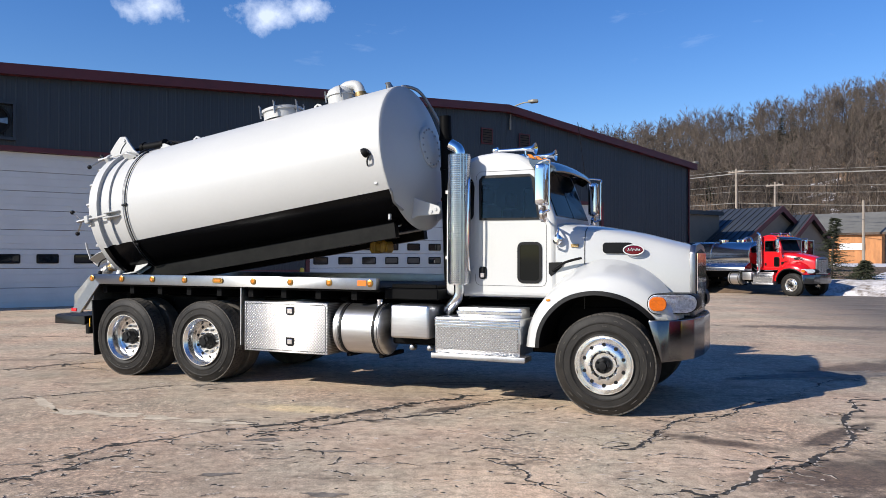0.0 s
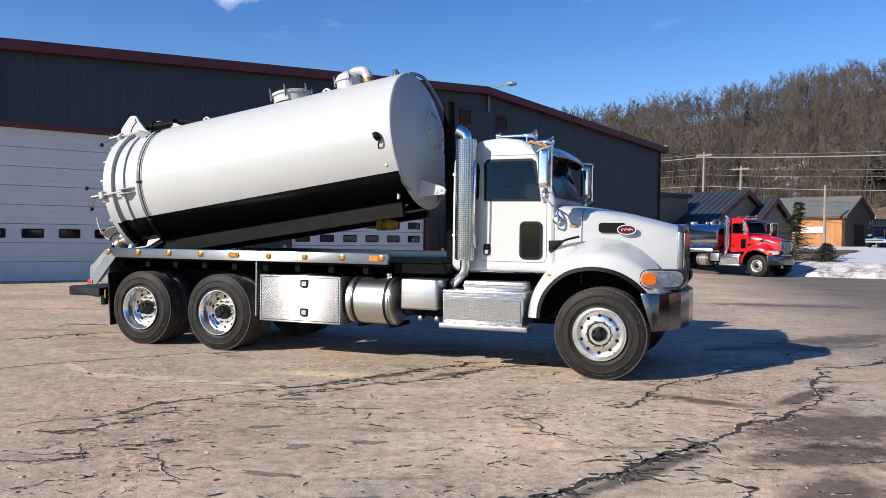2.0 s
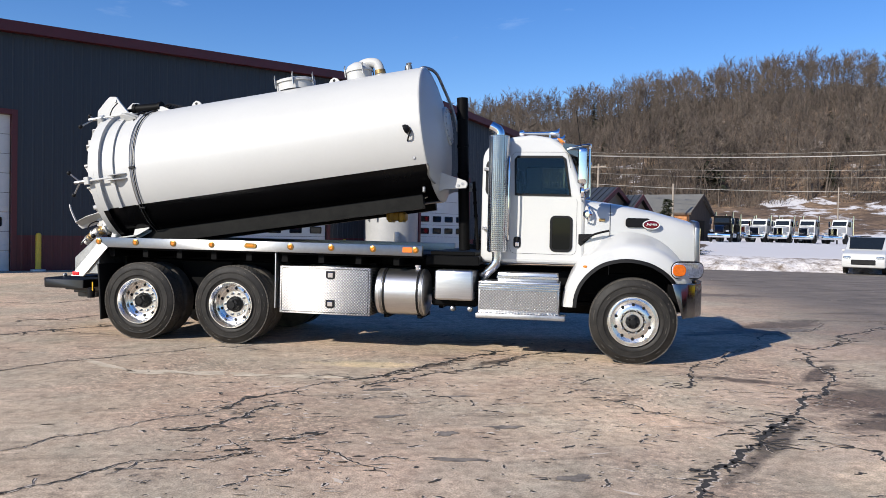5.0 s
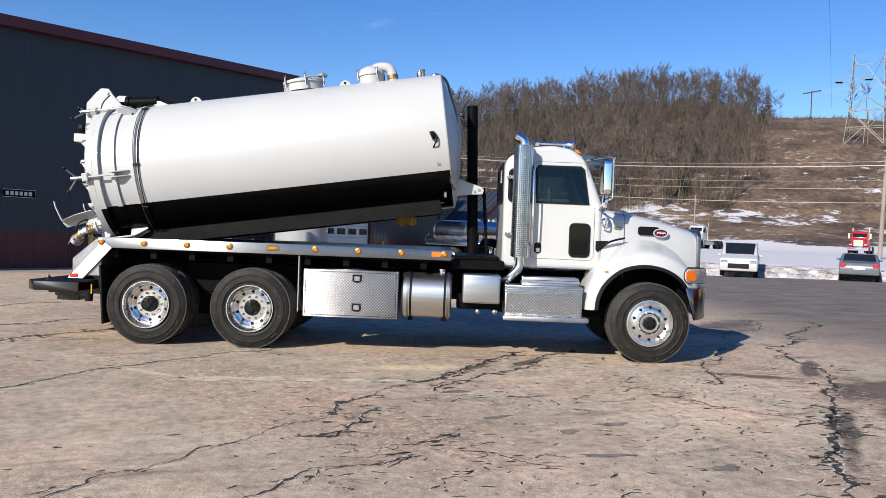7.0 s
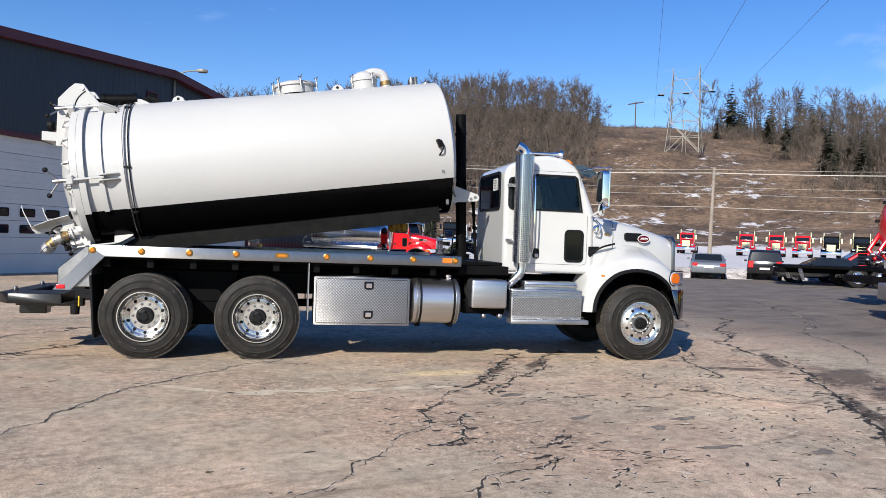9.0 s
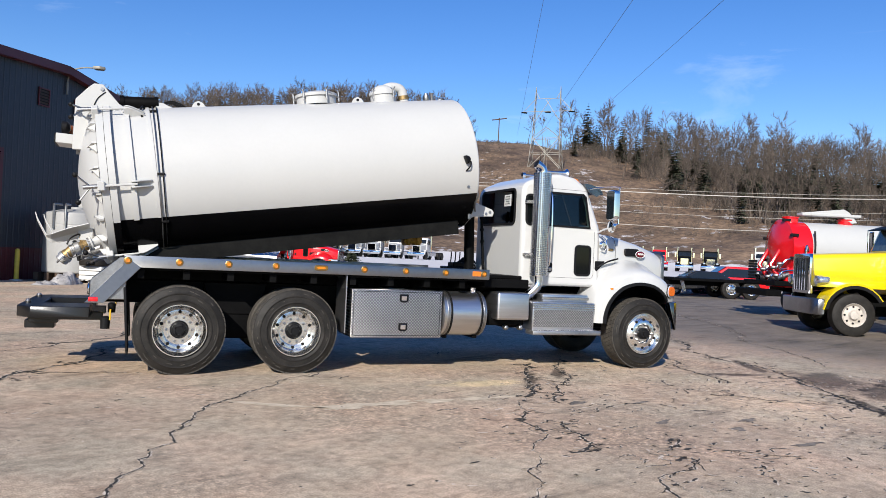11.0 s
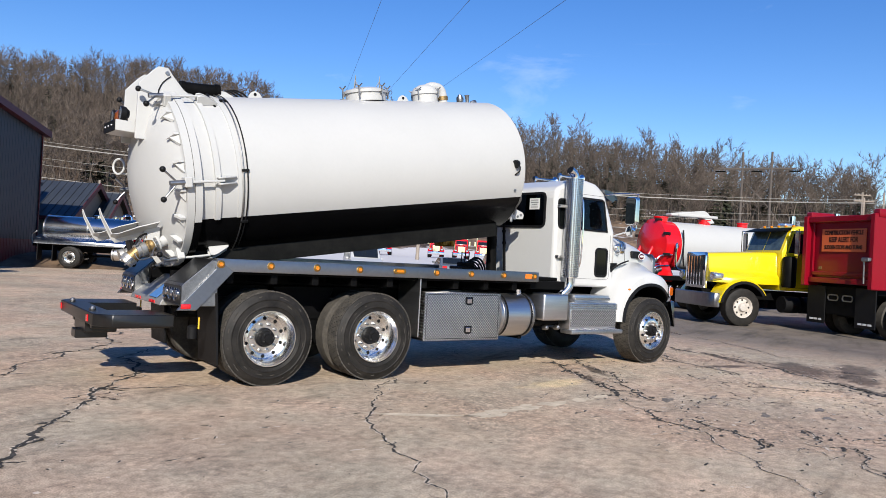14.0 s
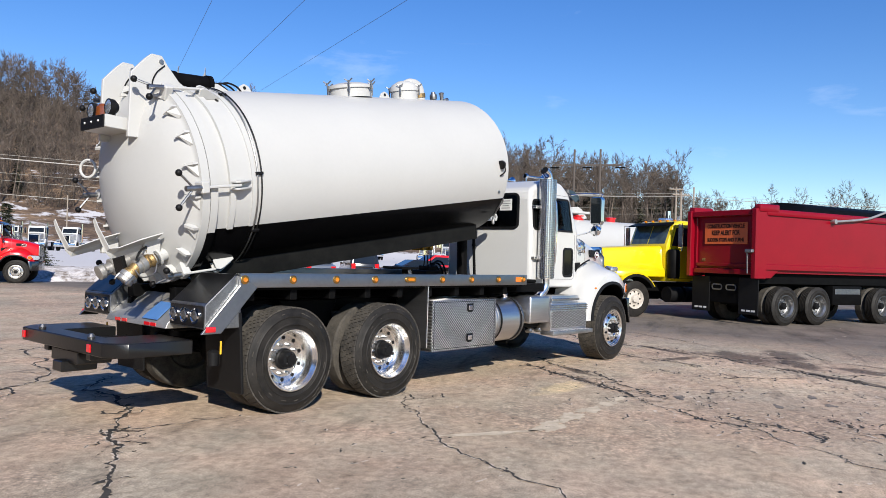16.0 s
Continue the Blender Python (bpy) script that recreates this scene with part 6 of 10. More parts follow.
for k in range(4):
    bm = B()
    y = CB_Y - 0.09 + 0.06 * k
    tube(bm, smooth_path([(CB_X + 0.02, y, 1.42), (CB_X + 0.08, y, 1.50 - 0.03 * k), (CB_X + 0.24, y + 0.02, 1.49 - 0.03 * k), (CB_X + 0.36, y + 0.05, 1.38 - 0.02 * k), (CB_X + 0.40, y + 0.06, 1.26)], 5), 0.016, 8)
    part("hydraulic_hose", bm, PLASTIC, bank)
# lamp shelf on the rear door: beacon, work light
bm = B()
prism(bm, [(-7.60, 2.66), (-7.93, 2.672), (-7.93, 2.79), (-7.66, 2.78), (-7.60, 2.76)], -0.24, 0.24, "xz", 0.006, 1)
sh = part("lamp_shelf", bm, TANK_WHITE, tank, "white lamp shelf on the rear door")
bm = B()
box(bm, -7.945, -7.931, -0.235, 0.235, 2.665, 2.785, 0.004)
part("shelf_face", bm, PLASTIC, tank, "black lamp-shelf face")
for k in range(3):
    bm = B()
    ball(bm, (-7.947, -0.14 + 0.14 * k, 2.73), 0.013, 6)
    part("screw", bm, STEEL, tank)
bm = B()
turned(bm, [(0, 0.0), (0, 0.075), (0.02, 0.075), (0.10, 0.07), (0.13, 0.045), (0.135, 0)], along_z(-7.81, 0.05, 2.795), 18)
part("beacon", bm, DARK_AMBER, tank, "dark amber beacon")
for y in (-0.16, 0.20):
    bm = B()
    ml = Matrix.Translation((-7.84, y, 2.87)) @ Matrix.Rotation(radians(180), 4, "Z")
    turned(bm, [(-0.06, 0.0), (-0.06, 0.04), (-0.02, 0.075), (0.03, 0.08), (0.035, 0.07)], ml, 18)
    tube(bm, [(-7.80, y, 2.79), (-7.82, y, 2.83)], 0.012, 6)
    part("rear_work_light", bm, PLASTIC, tank, "round black rear work light")
    bm = B()
    turned(bm, [(0.03, 0.07), (0.036, 0.05), (0.038, 0.0)], ml, 18)
    part("light_glass", bm, LAMP, tank)
# hose trays on the rear door
for s in (-1, 1):
    y = s * 0.42
    bm = B()
    pts = [(-7.50, 1.62), (-7.72, 1.55), (-7.90, 1.49), (-7.955, 1.52), (-8.06, 1.72), (-8.085, 1.80)]
    rings = []
    for i, (x, z) in enumerate(pts):
        k = (1, 1, 0.8, 0.35, 0.26, 0.16)[i]
        rings.append([(x, y - 0.15 * k, z + 0.085 * k), (x, y, z + 0.015 * k), (x, y + 0.03 * k, z - 0.040 * k), (x + 0.008, y + 0.045 * k, z - 0.036 * k), (x + 0.008, y + 0.012 * k, z + 0.026 * k), (x + 0.008, y - 0.145 * k, z + 0.097 * k)])
    loft(bm, rings)
    part("hose_tray", bm, TANK_WHITE, tank, "white V-shaped hose tray", 20)
    bm = B()
    box(bm, -7.62, -7.45, y - 0.03, y + 0.03, 1.50, 1.66, 0.01)
    part("tray_bracket", bm, TANK_WHITE, tank)
# discharge valve at the bottom of the door: flange, brass lever valve, coupling and capped elbow
VALVE = Matrix.Translation((-7.42, -0.40, 1.50)) @ Matrix.Rotation(radians(187), 4, "Z") @ Matrix.Rotation(radians(24), 4, "Y") @ Matrix.Scale(0.82, 4)


def valve_piece(name, profile, material, label="", extra=None, m=VALVE):
    b = B()
    turned(b, profile, m, 22)
    if extra:
        extra(b)
    return part(name, b, material, tank, label)


valve_piece("valve_flange", [(-0.12, 0.075), (0.06, 0.075), (0.06, 0.115), (0.085, 0.115), (0.085, 0.07), (0.13, 0.07)], TANK_WHITE, "white pipe flange")
for k in range(6):
    bm = B()
    t = radians(60 * k + 20)
    tube(bm, [VALVE @ Vector((0.05, 0.096 * math.cos(t), 0.096 * math.sin(t))), VALVE @ Vector((0.115, 0.096 * math.cos(t), 0.096 * math.sin(t)))], 0.011, 6)
    part("flange_bolt", bm, STEEL, tank)
valve_piece("gate_plate", [(0.088, 0.0), (0.088, 0.105), (0.112, 0.105), (0.112, 0.0)], STEEL)
valve_piece("valve_body", [(0.115, 0.06), (0.13, 0.085), (0.15, 0.088), (0.18, 0.07), (0.21, 0.075), (0.23, 0.06)], BRASS, "tarnished brass lever valve", lambda b: bmesh.ops.transform(b, matrix=VALVE, verts=box(b, 0.12, 0.20, -0.035, 0.035, 0.05, 0.155, 0.012)))
valve_piece("coupling", [(0.22, 0.07), (0.24, 0.092), (0.30, 0.094), (0.31, 0.078), (0.34, 0.078), (0.345, 0.09), (0.365, 0.09), (0.37, 0.07)], DULL_ALU, "dull aluminium hose coupling")
ELBOW = VALVE @ Matrix.Translation((0.37, 0, -0.01)) @ Matrix.Rotation(radians(28), 4, "Y") @ Matrix.Rotation(radians(-12), 4, "Z")
valve_piece("elbow_pipe", [(-0.05, 0.070), (0.02, 0.074), (0.06, 0.088), (0.075, 0.088), (0.08, 0.076)], BRASS, "brass elbow", None, ELBOW)
valve_piece("camlock_cap", [(0.07, 0.078), (0.08, 0.100), (0.13, 0.102), (0.135, 0.090), (0.175, 0.094), (0.19, 0.08), (0.192, 0.0)], DULL_ALU, "aluminium camlock cap", None, ELBOW)
for k in (-1, 1):
    bm = B()
    tube(bm, smooth_path([ELBOW @ Vector((0.10, k * 0.10, 0)), ELBOW @ Vector((0.09, k * 0.135, 0.02)), ELBOW @ Vector((0.16, k * 0.15, 0.03)), ELBOW @ Vector((0.21, k * 0.135, 0.03))], 4), 0.011, 6)
    part("cam_arm", bm, STEEL, tank)
bm = B()
tube(bm, smooth_path([VALVE @ Vector((0.17, 0, 0.14)), VALVE @ Vector((0.18, 0.05, 0.18)), VALVE @ Vector((0.30, 0.09, 0.17)), VALVE @ Vector((0.38, 0.10, 0.10))], 4), 0.011, 6)
part("valve_lever", bm, PLASTIC, tank, "black valve lever")
bm = B()
tube(bm, smooth_path([ELBOW @ Vector((0.02, 0.08, 0.03)), ELBOW @ Vector((0.04, 0.16, -0.05)), ELBOW @ Vector((-0.08, 0.18, -0.12)), ELBOW @ Vector((-0.20, 0.10, -0.10)), VALVE @ Vector((0.10, 0.10, -0.05))], 5), 0.007, 5)
part("cap_chain", bm, STEEL, tank)
bm = B()
box(bm, -7.70, -7.66, -0.16, 0.04, 1.24, 1.50, 0.01)
bmesh.ops.rotate(bm, verts=bm.verts, cent=(-7.68, 0, 1.5), matrix=Matrix.Rotation(radians(-16), 3, "Y"))
part("splash_flap", bm, PLASTIC, tank, "black rubber splash flap")
bm = B()
m = Matrix.Translation((-7.45, 0.35, 1.40)) @ Matrix.Rotation(radians(180), 4, "Z") @ Matrix.Rotation(radians(24), 4, "Y")
turned(bm, [(-0.1, 0.06), (0.07, 0.06), (0.07, 0.09), (0.10, 0.09), (0.105, 0.06), (0.17, 0.06), (0.19, 0.075), (0.24, 0.075), (0.25, 0)], m, 20)
part("drain_stub", bm, DULL_ALU, tank, "capped drain stub")
bm = B()
tube(bm, [(-7.66 - 0.045 * math.cos(radians(t)), 0.69 + 0.07 * math.cos(radians(t)), 2.36 + 0.09 * math.sin(radians(t))) for t in range(0, 361, 20)], 0.014, 6, False)
tube(bm, [(-7.66, 0.69, 2.27), (-7.45, 0.66, 2.30)], 0.012, 6)
part("sight_eye", bm, TANK_WHITE, tank, "white ring handle")
# rear window notice
bm = B()
box(bm, -1.902, -1.898, -0.46, -0.24, 2.30, 2.47, 0.001)
nt = part("notice", bm, SIGN_WHITE, truck, "white paper notice behind the rear window")
bm = B()
for k, w in enumerate((0.15, 0.17, 0.12, 0.16)):
    box(bm, -1.905, -1.9025, -0.35 - w / 2, -0.35 + w / 2, 2.435 - 0.035 * k, 2.447 - 0.035 * k)
part("print", bm, STEEL, nt)
bm = B()
box(bm, -0.40, -0.32, -0.786, -0.770, 1.715, 1.75, 0.001)
part("side_badge", bm, BRASS, truck, "small side badge")

# ---- the workshop building ----
WDIR = 35.6
WALL_AT = pose(-10.2, 25.9, 0, 0, 0, WDIR)       # x runs along the wall, -y points into the yard
RIDGE_S, RIDGE_Z = 16.0, 8.38
S0, S1 = -30.0, 29.5


def roof_z(s):
    return RIDGE_Z - (0.0535 * (RIDGE_S - s) if s < RIDGE_S else 0.125 * (s - RIDGE_S))


OPENINGS = ((-6.6, -0.10, 4.85), (6.22, 12.72, 4.60), (18.74, 22.42, 4.22))


def siding():
    """Ribbed vertical sheeting, cut out at the doors; maroon below the rail."""
    grey_v, grey_f, red_v, red_f = [], [], [], []
    period = 0.305
    shape = ((0.0, 0.0), (0.025, -0.013), (0.06, -0.013), (0.085, 0.0))
    xs = []
    s = S0
    while s < S1:
        xs += [(s + a, d) for a, d in shape] + [(s + 0.18, 0.0), (s + 0.185, -0.003), (s + 0.20, -0.003), (s + 0.205, 0.0)]
        s += period
    for a, b, _ in OPENINGS:
        xs += [(a, 0.0), (b, 0.0)]
    xs = sorted(set(x for x in xs if S0 <= x[0] <= S1))

    def quad(vs, fs, p, q, z0, z1, z0b, z1b, out):
        k = len(vs)
        vs += [(p[0], p[1] - out, z0), (q[0], q[1] - out, z0b), (q[0], q[1] - out, z1b), (p[0], p[1] - out, z1)]
        fs.append((k, k + 1, k + 2, k + 3))

    for p, q in zip(xs, xs[1:]):
        if q[0] - p[0] < 1e-5:
            continue
        mid = (p[0] + q[0]) / 2
        head = next((h for a, b, h in OPENINGS if a < mid < b), None)
        if head is None:
            quad(red_v, red_f, p, q, -0.3, 1.10, -0.3, 1.10, 0.004)
            quad(grey_v, grey_f, p, q, 1.10, roof_z(p[0]), 1.10, roof_z(q[0]), 0.0)
        else:
            quad(grey_v, grey_f, p, q, head, roof_z(p[0]), head, roof_z(q[0]), 0.0)
    a = raw("wall_south", grey_v, grey_f, CHARCOAL)
    a.matrix_world = WALL_AT
    tagged(a, "charcoal ribbed metal workshop wall", "wall", kind="structure")
    b = raw("wainscot_south", red_v, red_f, MAROON)
    b.matrix_world = WALL_AT
    tagged(b, "maroon ribbed metal lower wall", "wall", kind="structure")


siding()


def building_shell():
    bm = B()
    depth = 45.0
    # inner skin, side and back walls, so that the shed is closed
    ys = ((0.25, 0.35), (depth, depth + 0.2))
    box(bm, S1 - 0.2, S1, 0.0, depth, -0.3, roof_z(S1))
    box(bm, S0, S0 + 0.2, 0.0, depth, -0.3, roof_z(S0))
    box(bm, S0, S1, depth - 0.2, depth, -0.3, 6.0)
    ob = part("wall_back", bm, CHARCOAL, None, "", 0)
    ob.matrix_world = WALL_AT
    tagged(ob, "charcoal metal side and back walls of the workshop", "wall", kind="structure")
    bm = B()
    cuts = [S0] + [v for a, b, _ in OPENINGS for v in (a, b)] + [S1]
    for i in range(0, len(cuts), 2):
        box(bm, cuts[i], cuts[i + 1], 0.04, 0.24, -0.3, 4.2)
    box(bm, S0, S1, 0.04, 0.24, 4.86, 6.0)
    ob = part("wall_inner", bm, DARK_TIMBER, None, "", 0)
    ob.matrix_world = WALL_AT
    tagged(ob, "inner lining of the workshop wall", "wall", kind="structure")
    bm = B()
    for a, b in ((S0 - 0.3, RIDGE_S), (RIDGE_S, S1 + 0.3)):
        za, zb = roof_z(a), roof_z(b)
        loft(bm, [[(a, -0.35, za + 0.02), (a, depth, za + 0.02), (a, depth, za + 0.14), (a, -0.35, za + 0.14)], [(b, -0.35, zb + 0.02), (b, depth, zb + 0.02), (b, depth, zb + 0.14), (b, -0.35, zb + 0.14)]])
    ob = part("roof", bm, ROOF_METAL, None, "", 0)
    ob.matrix_world = WALL_AT
    tagged(ob, "low-pitched metal workshop roof", "roof", kind="structure")
    bm = B()
    for a, b in ((S0 - 0.32, RIDGE_S), (RIDGE_S, S1 + 0.32)):
        za, zb = roof_z(a), roof_z(b)
        loft(bm, [[(a, -0.36, za - 0.16), (a, -0.03, za - 0.16), (a, -0.03, za + 0.02), (a, -0.36, za + 0.17)], [(b, -0.36, zb - 0.16), (b, -0.03, zb - 0.16), (b, -0.03, zb + 0.02), (b, -0.36, zb + 0.17)]])
    box(bm, S1 - 0.02, S1 + 0.04, -0.06, 0.16, -0.3, roof_z(S1) - 0.1)
    ob = part("trim_roof_edge", bm, MAROON, None, "", 0)
    ob.matrix_world = WALL_AT
    tagged(ob, "maroon metal roof edge and corner trim", "trim", kind="structure")


building_shell()


def garage_door(k, a, b, head, rows):
    """A sectional overhead door set back in its opening, with window lights in the rows given."""
    ob = new("door_%d" % k)
    ob.matrix_world = WALL_AT
    tagged(ob, "white sectional overhead garage door with small windows", "garage door", kind="structure")
    n = round(head / 0.61)
    h = head / n
    for i in range(n):
        bm = B()
        box(bm, a, b, 0.12, 0.17, i * h - (0.3 if i == 0 else 0) + 0.006, (i + 1) * h - 0.006, 0.008)
        panel = part("panel", bm, DOOR_WHITE, ob)
        bm = B()
        for f in (0.3, 0.7):
            box(bm, a + 0.05, b - 0.05, 0.112, 0.12, (i + f) * h - 0.012, (i + f) * h + 0.012, 0.003)
        part("panel_rib", bm, DOOR_WHITE, panel)
        if i in rows:
            count = max(4, round((b - a) / 1.05))
            for j in range(count):
                c = a + (j + 0.5) * (b - a) / count
                bm = B()
                prism(bm, rounded(c - 0.29, c + 0.29, (i + 0.5) * h - 0.12, (i + 0.5) * h + 0.12, 0.03), 0.112, 0.106, "xz")
                part("window_light", bm, GLASS, panel, "", 0)
                bm = B()
                outline(bm, rounded(c - 0.30, c + 0.30, (i + 0.5) * h - 0.13, (i + 0.5) * h + 0.13, 0.03), 0.112, "xz", 0.04, -0.014)
                part("window_frame", bm, PLASTIC, panel)
    for x0, x1, z0, z1 in ((a - 0.16, a, -0.3, head + 0.16), (b, b + 0.16, -0.3, head + 0.16), (a, b, head, head + 0.16)):
        bm = B()
        box(bm, x0, x1, -0.05, 0.20, z0, z1, 0.004)
        part("door_trim", bm, MAROON, ob, "maroon door trim")
    bm = B()
    box(bm, a - 0.01, b + 0.01, 0.20, 0.26, -0.3, head + 0.05)
    part("backing", bm, DARK_TIMBER, ob)


garage_door(1, *OPENINGS[0], (2,))
garage_door(2, *OPENINGS[1], (2, 3))
garage_door(3, *OPENINGS[2], (2, 3))


def on_wall(x, y, z):
    return WALL_AT @ Matrix.Translation((x, y, z))


def wall_vent(s, z):
    v = thing("wall_vent", on_wall(s, 0, z), "brown louvred wall vent on the charcoal siding", "vent", "wall vents")
    bm = B()
    box(bm, -0.30, 0.30, -0.02, 0.0, -0.33, 0.33)
    part("backing", bm, PLASTIC, v)
    for x0, x1, z0, z1 in ((-0.33, -0.28, -0.36, 0.36), (0.28, 0.33, -0.36, 0.36), (-0.28, 0.28, 0.31, 0.36), (-0.28, 0.28, -0.36, -0.31)):
        bm = B()
        box(bm, x0, x1, -0.07, -0.02, z0, z1, 0.004)
        part("frame", bm, MAROON, v)
    for i in range(5):
        bm = B()
        z0 = -0.28 + 0.115 * i
        prism(bm, [(-0.02, z0 + 0.09), (-0.065, z0), (-0.058, z0), (-0.013, z0 + 0.09)], -0.28, 0.28, "yz")
        for vert in bm.verts:
            vert.co = Vector((vert.co.x, vert.co.y, vert.co.z))
        part("slat", bm, DARK_TIMBER, v)


wall_vent(14.95, 7.05)
wall_vent(17.19, 7.00)


def gooseneck_lamp(m, label):
    v = thing("wall_lamp", m, label, "wall lamp", "yard lamps")
    bm = B()
    tube(bm, smooth_path([(0, 0, -0.5), (0, -0.15, 0.05), (0.15, -0.6, 0.25), (0.35, -1.0, 0.28)], 5), 0.03, 8)
    part("arm", bm, GALV, v)
    bm = B()
    prism(bm, [(0.20, -0.95), (0.50, -0.92), (0.62, -1.25), (0.45, -1.40), (0.25, -1.25)], 0.22, 0.36, "xy", 0.05, 2)
    part("head", bm, GALV, v, "pale lamp head")
    bm = B()
    box(bm, -0.05, 0.05, -0.04, 0.0, -0.9, -0.4, 0.005)
    part("bracket", bm, GALV, v)


gooseneck_lamp(on_wall(16.3, -0.05, 8.35), "galvanised gooseneck lamp at the workshop's ridge")
gooseneck_lamp(on_wall(29.6, 0.5, 6.75) @ Matrix.Rotation(radians(70), 4, "Z"), "galvanised gooseneck lamp at the workshop's corner")

fan = thing("exhaust_fan", on_wall(-4.35, -0.05, 5.75), "square wall exhaust fan with a dark opening", "fan")
bm = B()
outline(bm, [(-0.55, -0.55), (0.55, -0.55), (0.55, 0.55), (-0.55, 0.55)], 0.0, "xz", 0.12, -0.18)
part("housing", bm, CHARCOAL, fan)
bm = B()
turned(bm, [(0.0, 0.46), (0.14, 0.46), (0.14, 0.40), (0.02, 0.40), (0.02, 0)], along_y(0, 0, 0), 24)
part("shroud", bm, PLASTIC, fan)
for k in range(4):
    bm = B()
    m = along_y(0, 0, 0) @ Matrix.Rotation(radians(90 * k), 4, "X")
    ring = [m @ Vector(p) for p in ((0.05, 0.04, -0.04), (0.08, 0.38, -0.10), (0.06, 0.38, 0.10), (0.03, 0.04, 0.04))]
    loft(bm, [ring, [p + Vector((0, -0.008, 0)) for p in ring]])
    part("blade", bm, STEEL, fan)


def yard_bollard(m):
    v = thing("bollard", m, "yellow steel bollard beside a garage door", "bollard", "bollards by the doors")
    bm = B()
    turned(bm, [(-0.35, 0.0), (-0.35, 0.085), (1.12, 0.085), (1.17, 0.06), (1.19, 0.0)], along_z(0, 0, 0), 18)
    part("post", bm, YELLOW_POST, v)
    bm = B()
    turned(bm, [(-0.35, 0.0), (-0.35, 0.24), (0.03, 0.22), (0.045, 0.086)], along_z(0, 0, 0), 18)
    part("footing", bm, SIGN_WHITE, v, "pale concrete footing")


for s in (0.55, -7.2, 5.7, 13.35, 23.0):
    yard_bollard(on_wall(s, -0.45, -0.0 if s < 8 else -0.12))

# small sign on the wall, of which the lettering stays bars
sg = thing("wall_sign", on_wall(3.4, -0.035, 2.35), "small dark wall sign with pale lettering", "sign")
bm = B()
box(bm, -0.55, 0.55, -0.02, 0.0, -0.14, 0.14, 0.004)
part("board", bm, FRAME_BLACK, sg)
bm = B()
outline(bm, [(-0.53, -0.12), (0.53, -0.12), (0.53, 0.12), (-0.53, 0.12)], -0.02, "xz", 0.015, -0.003)
part("border", bm, SIGN_WHITE, sg)
for i in range(6):
    bm = B()
    box(bm, -0.44 + 0.15 * i, -0.34 + 0.15 * i, -0.024, -0.02, -0.06, 0.06)
    part("letter_bar", bm, SIGN_WHITE, sg)


def poly_tank(m, r, h, label):
    v = thing("storage_tank", m, label, "tank", "plastic tanks by the wall")
    bm = B()
    prof = [(0.0, 0), (0.0, r - 0.03), (0.04, r), (0.08, r), (h * 0.79 - 0.02, r), (h * 0.79, r), (h * 0.79 + 0.02, r - 0.01), (h * 0.79 + 0.04, r), (h * 0.79 + 0.06, r)]
    prof += [(h - 0.04, r), (h - 0.01, r - 0.005), (h + 0.02, r - 0.05), (h + 0.03, r - 0.09), (h + 0.15, 0.55), (h + 0.17, 0.30), (h + 0.17, 0)]
    turned(bm, prof, along_z(0, 0, 0), 40)
    body = part("body", bm, POLY, v)
    bm = B()
    turned(bm, [(h + 0.16, 0.26), (h + 0.25, 0.26), (h + 0.27, 0)], along_z(0, 0, 0), 20)
    part("lid", bm, POLY, v)
    bm = B()
    box(bm, -0.06, 0.26, -0.33, -0.03, h + 0.10, h + 0.48, 0.02, 2)
    part("fill_cover", bm, POLY, v, "pale boxed fill cover on the tank top")
    # two hooks over the rim and the sight-tube box low on the wall
    for a in (-188, -166):
        ux, uy = math.cos(radians(a)), math.sin(radians(a))
        bm = B()
        tube(bm, smooth_path([(ux * (r - 0.35), uy * (r - 0.35), h + 0.30), (ux * (r + 0.03), uy * (r + 0.03), h + 0.30), (ux * (r + 0.05), uy * (r + 0.05), h + 0.2), (ux * (r + 0.05), uy * (r + 0.05), h - 0.62)], 4), 0.045, 8)
        part("fill_pipe", bm, STEEL, v, "grey pipe bent over the rim")
    bm = B()
    a = radians(-124)
    box(bm, r - 0.02, r + 0.12, -0.10, 0.10, 0.30, 1.22, 0.012, 2)
    bmesh.ops.rotate(bm, verts=bm.verts, cent=(0, 0, 0), matrix=Matrix.Rotation(a, 3, "Z"))
    part("gauge_box", bm, STEEL, v, "grey upright gauge box")


poly_tank(on_wall(14.95, -1.75, 0.22), 1.18, 2.28, "white plastic storage tank standing before the workshop wall")
st_ = thing("tank_stand", on_wall(14.95, -1.75, -0.12), "low dark timber stand under the plastic tank", "stand")
for i in range(5):
    bm = B()
    box(bm, -1.1, 1.1, -1.0 + 0.45 * i, -0.8 + 0.45 * i, 0.0, 0.33, 0.01)
    part("sleeper", bm, DARK_TIMBER, st_)


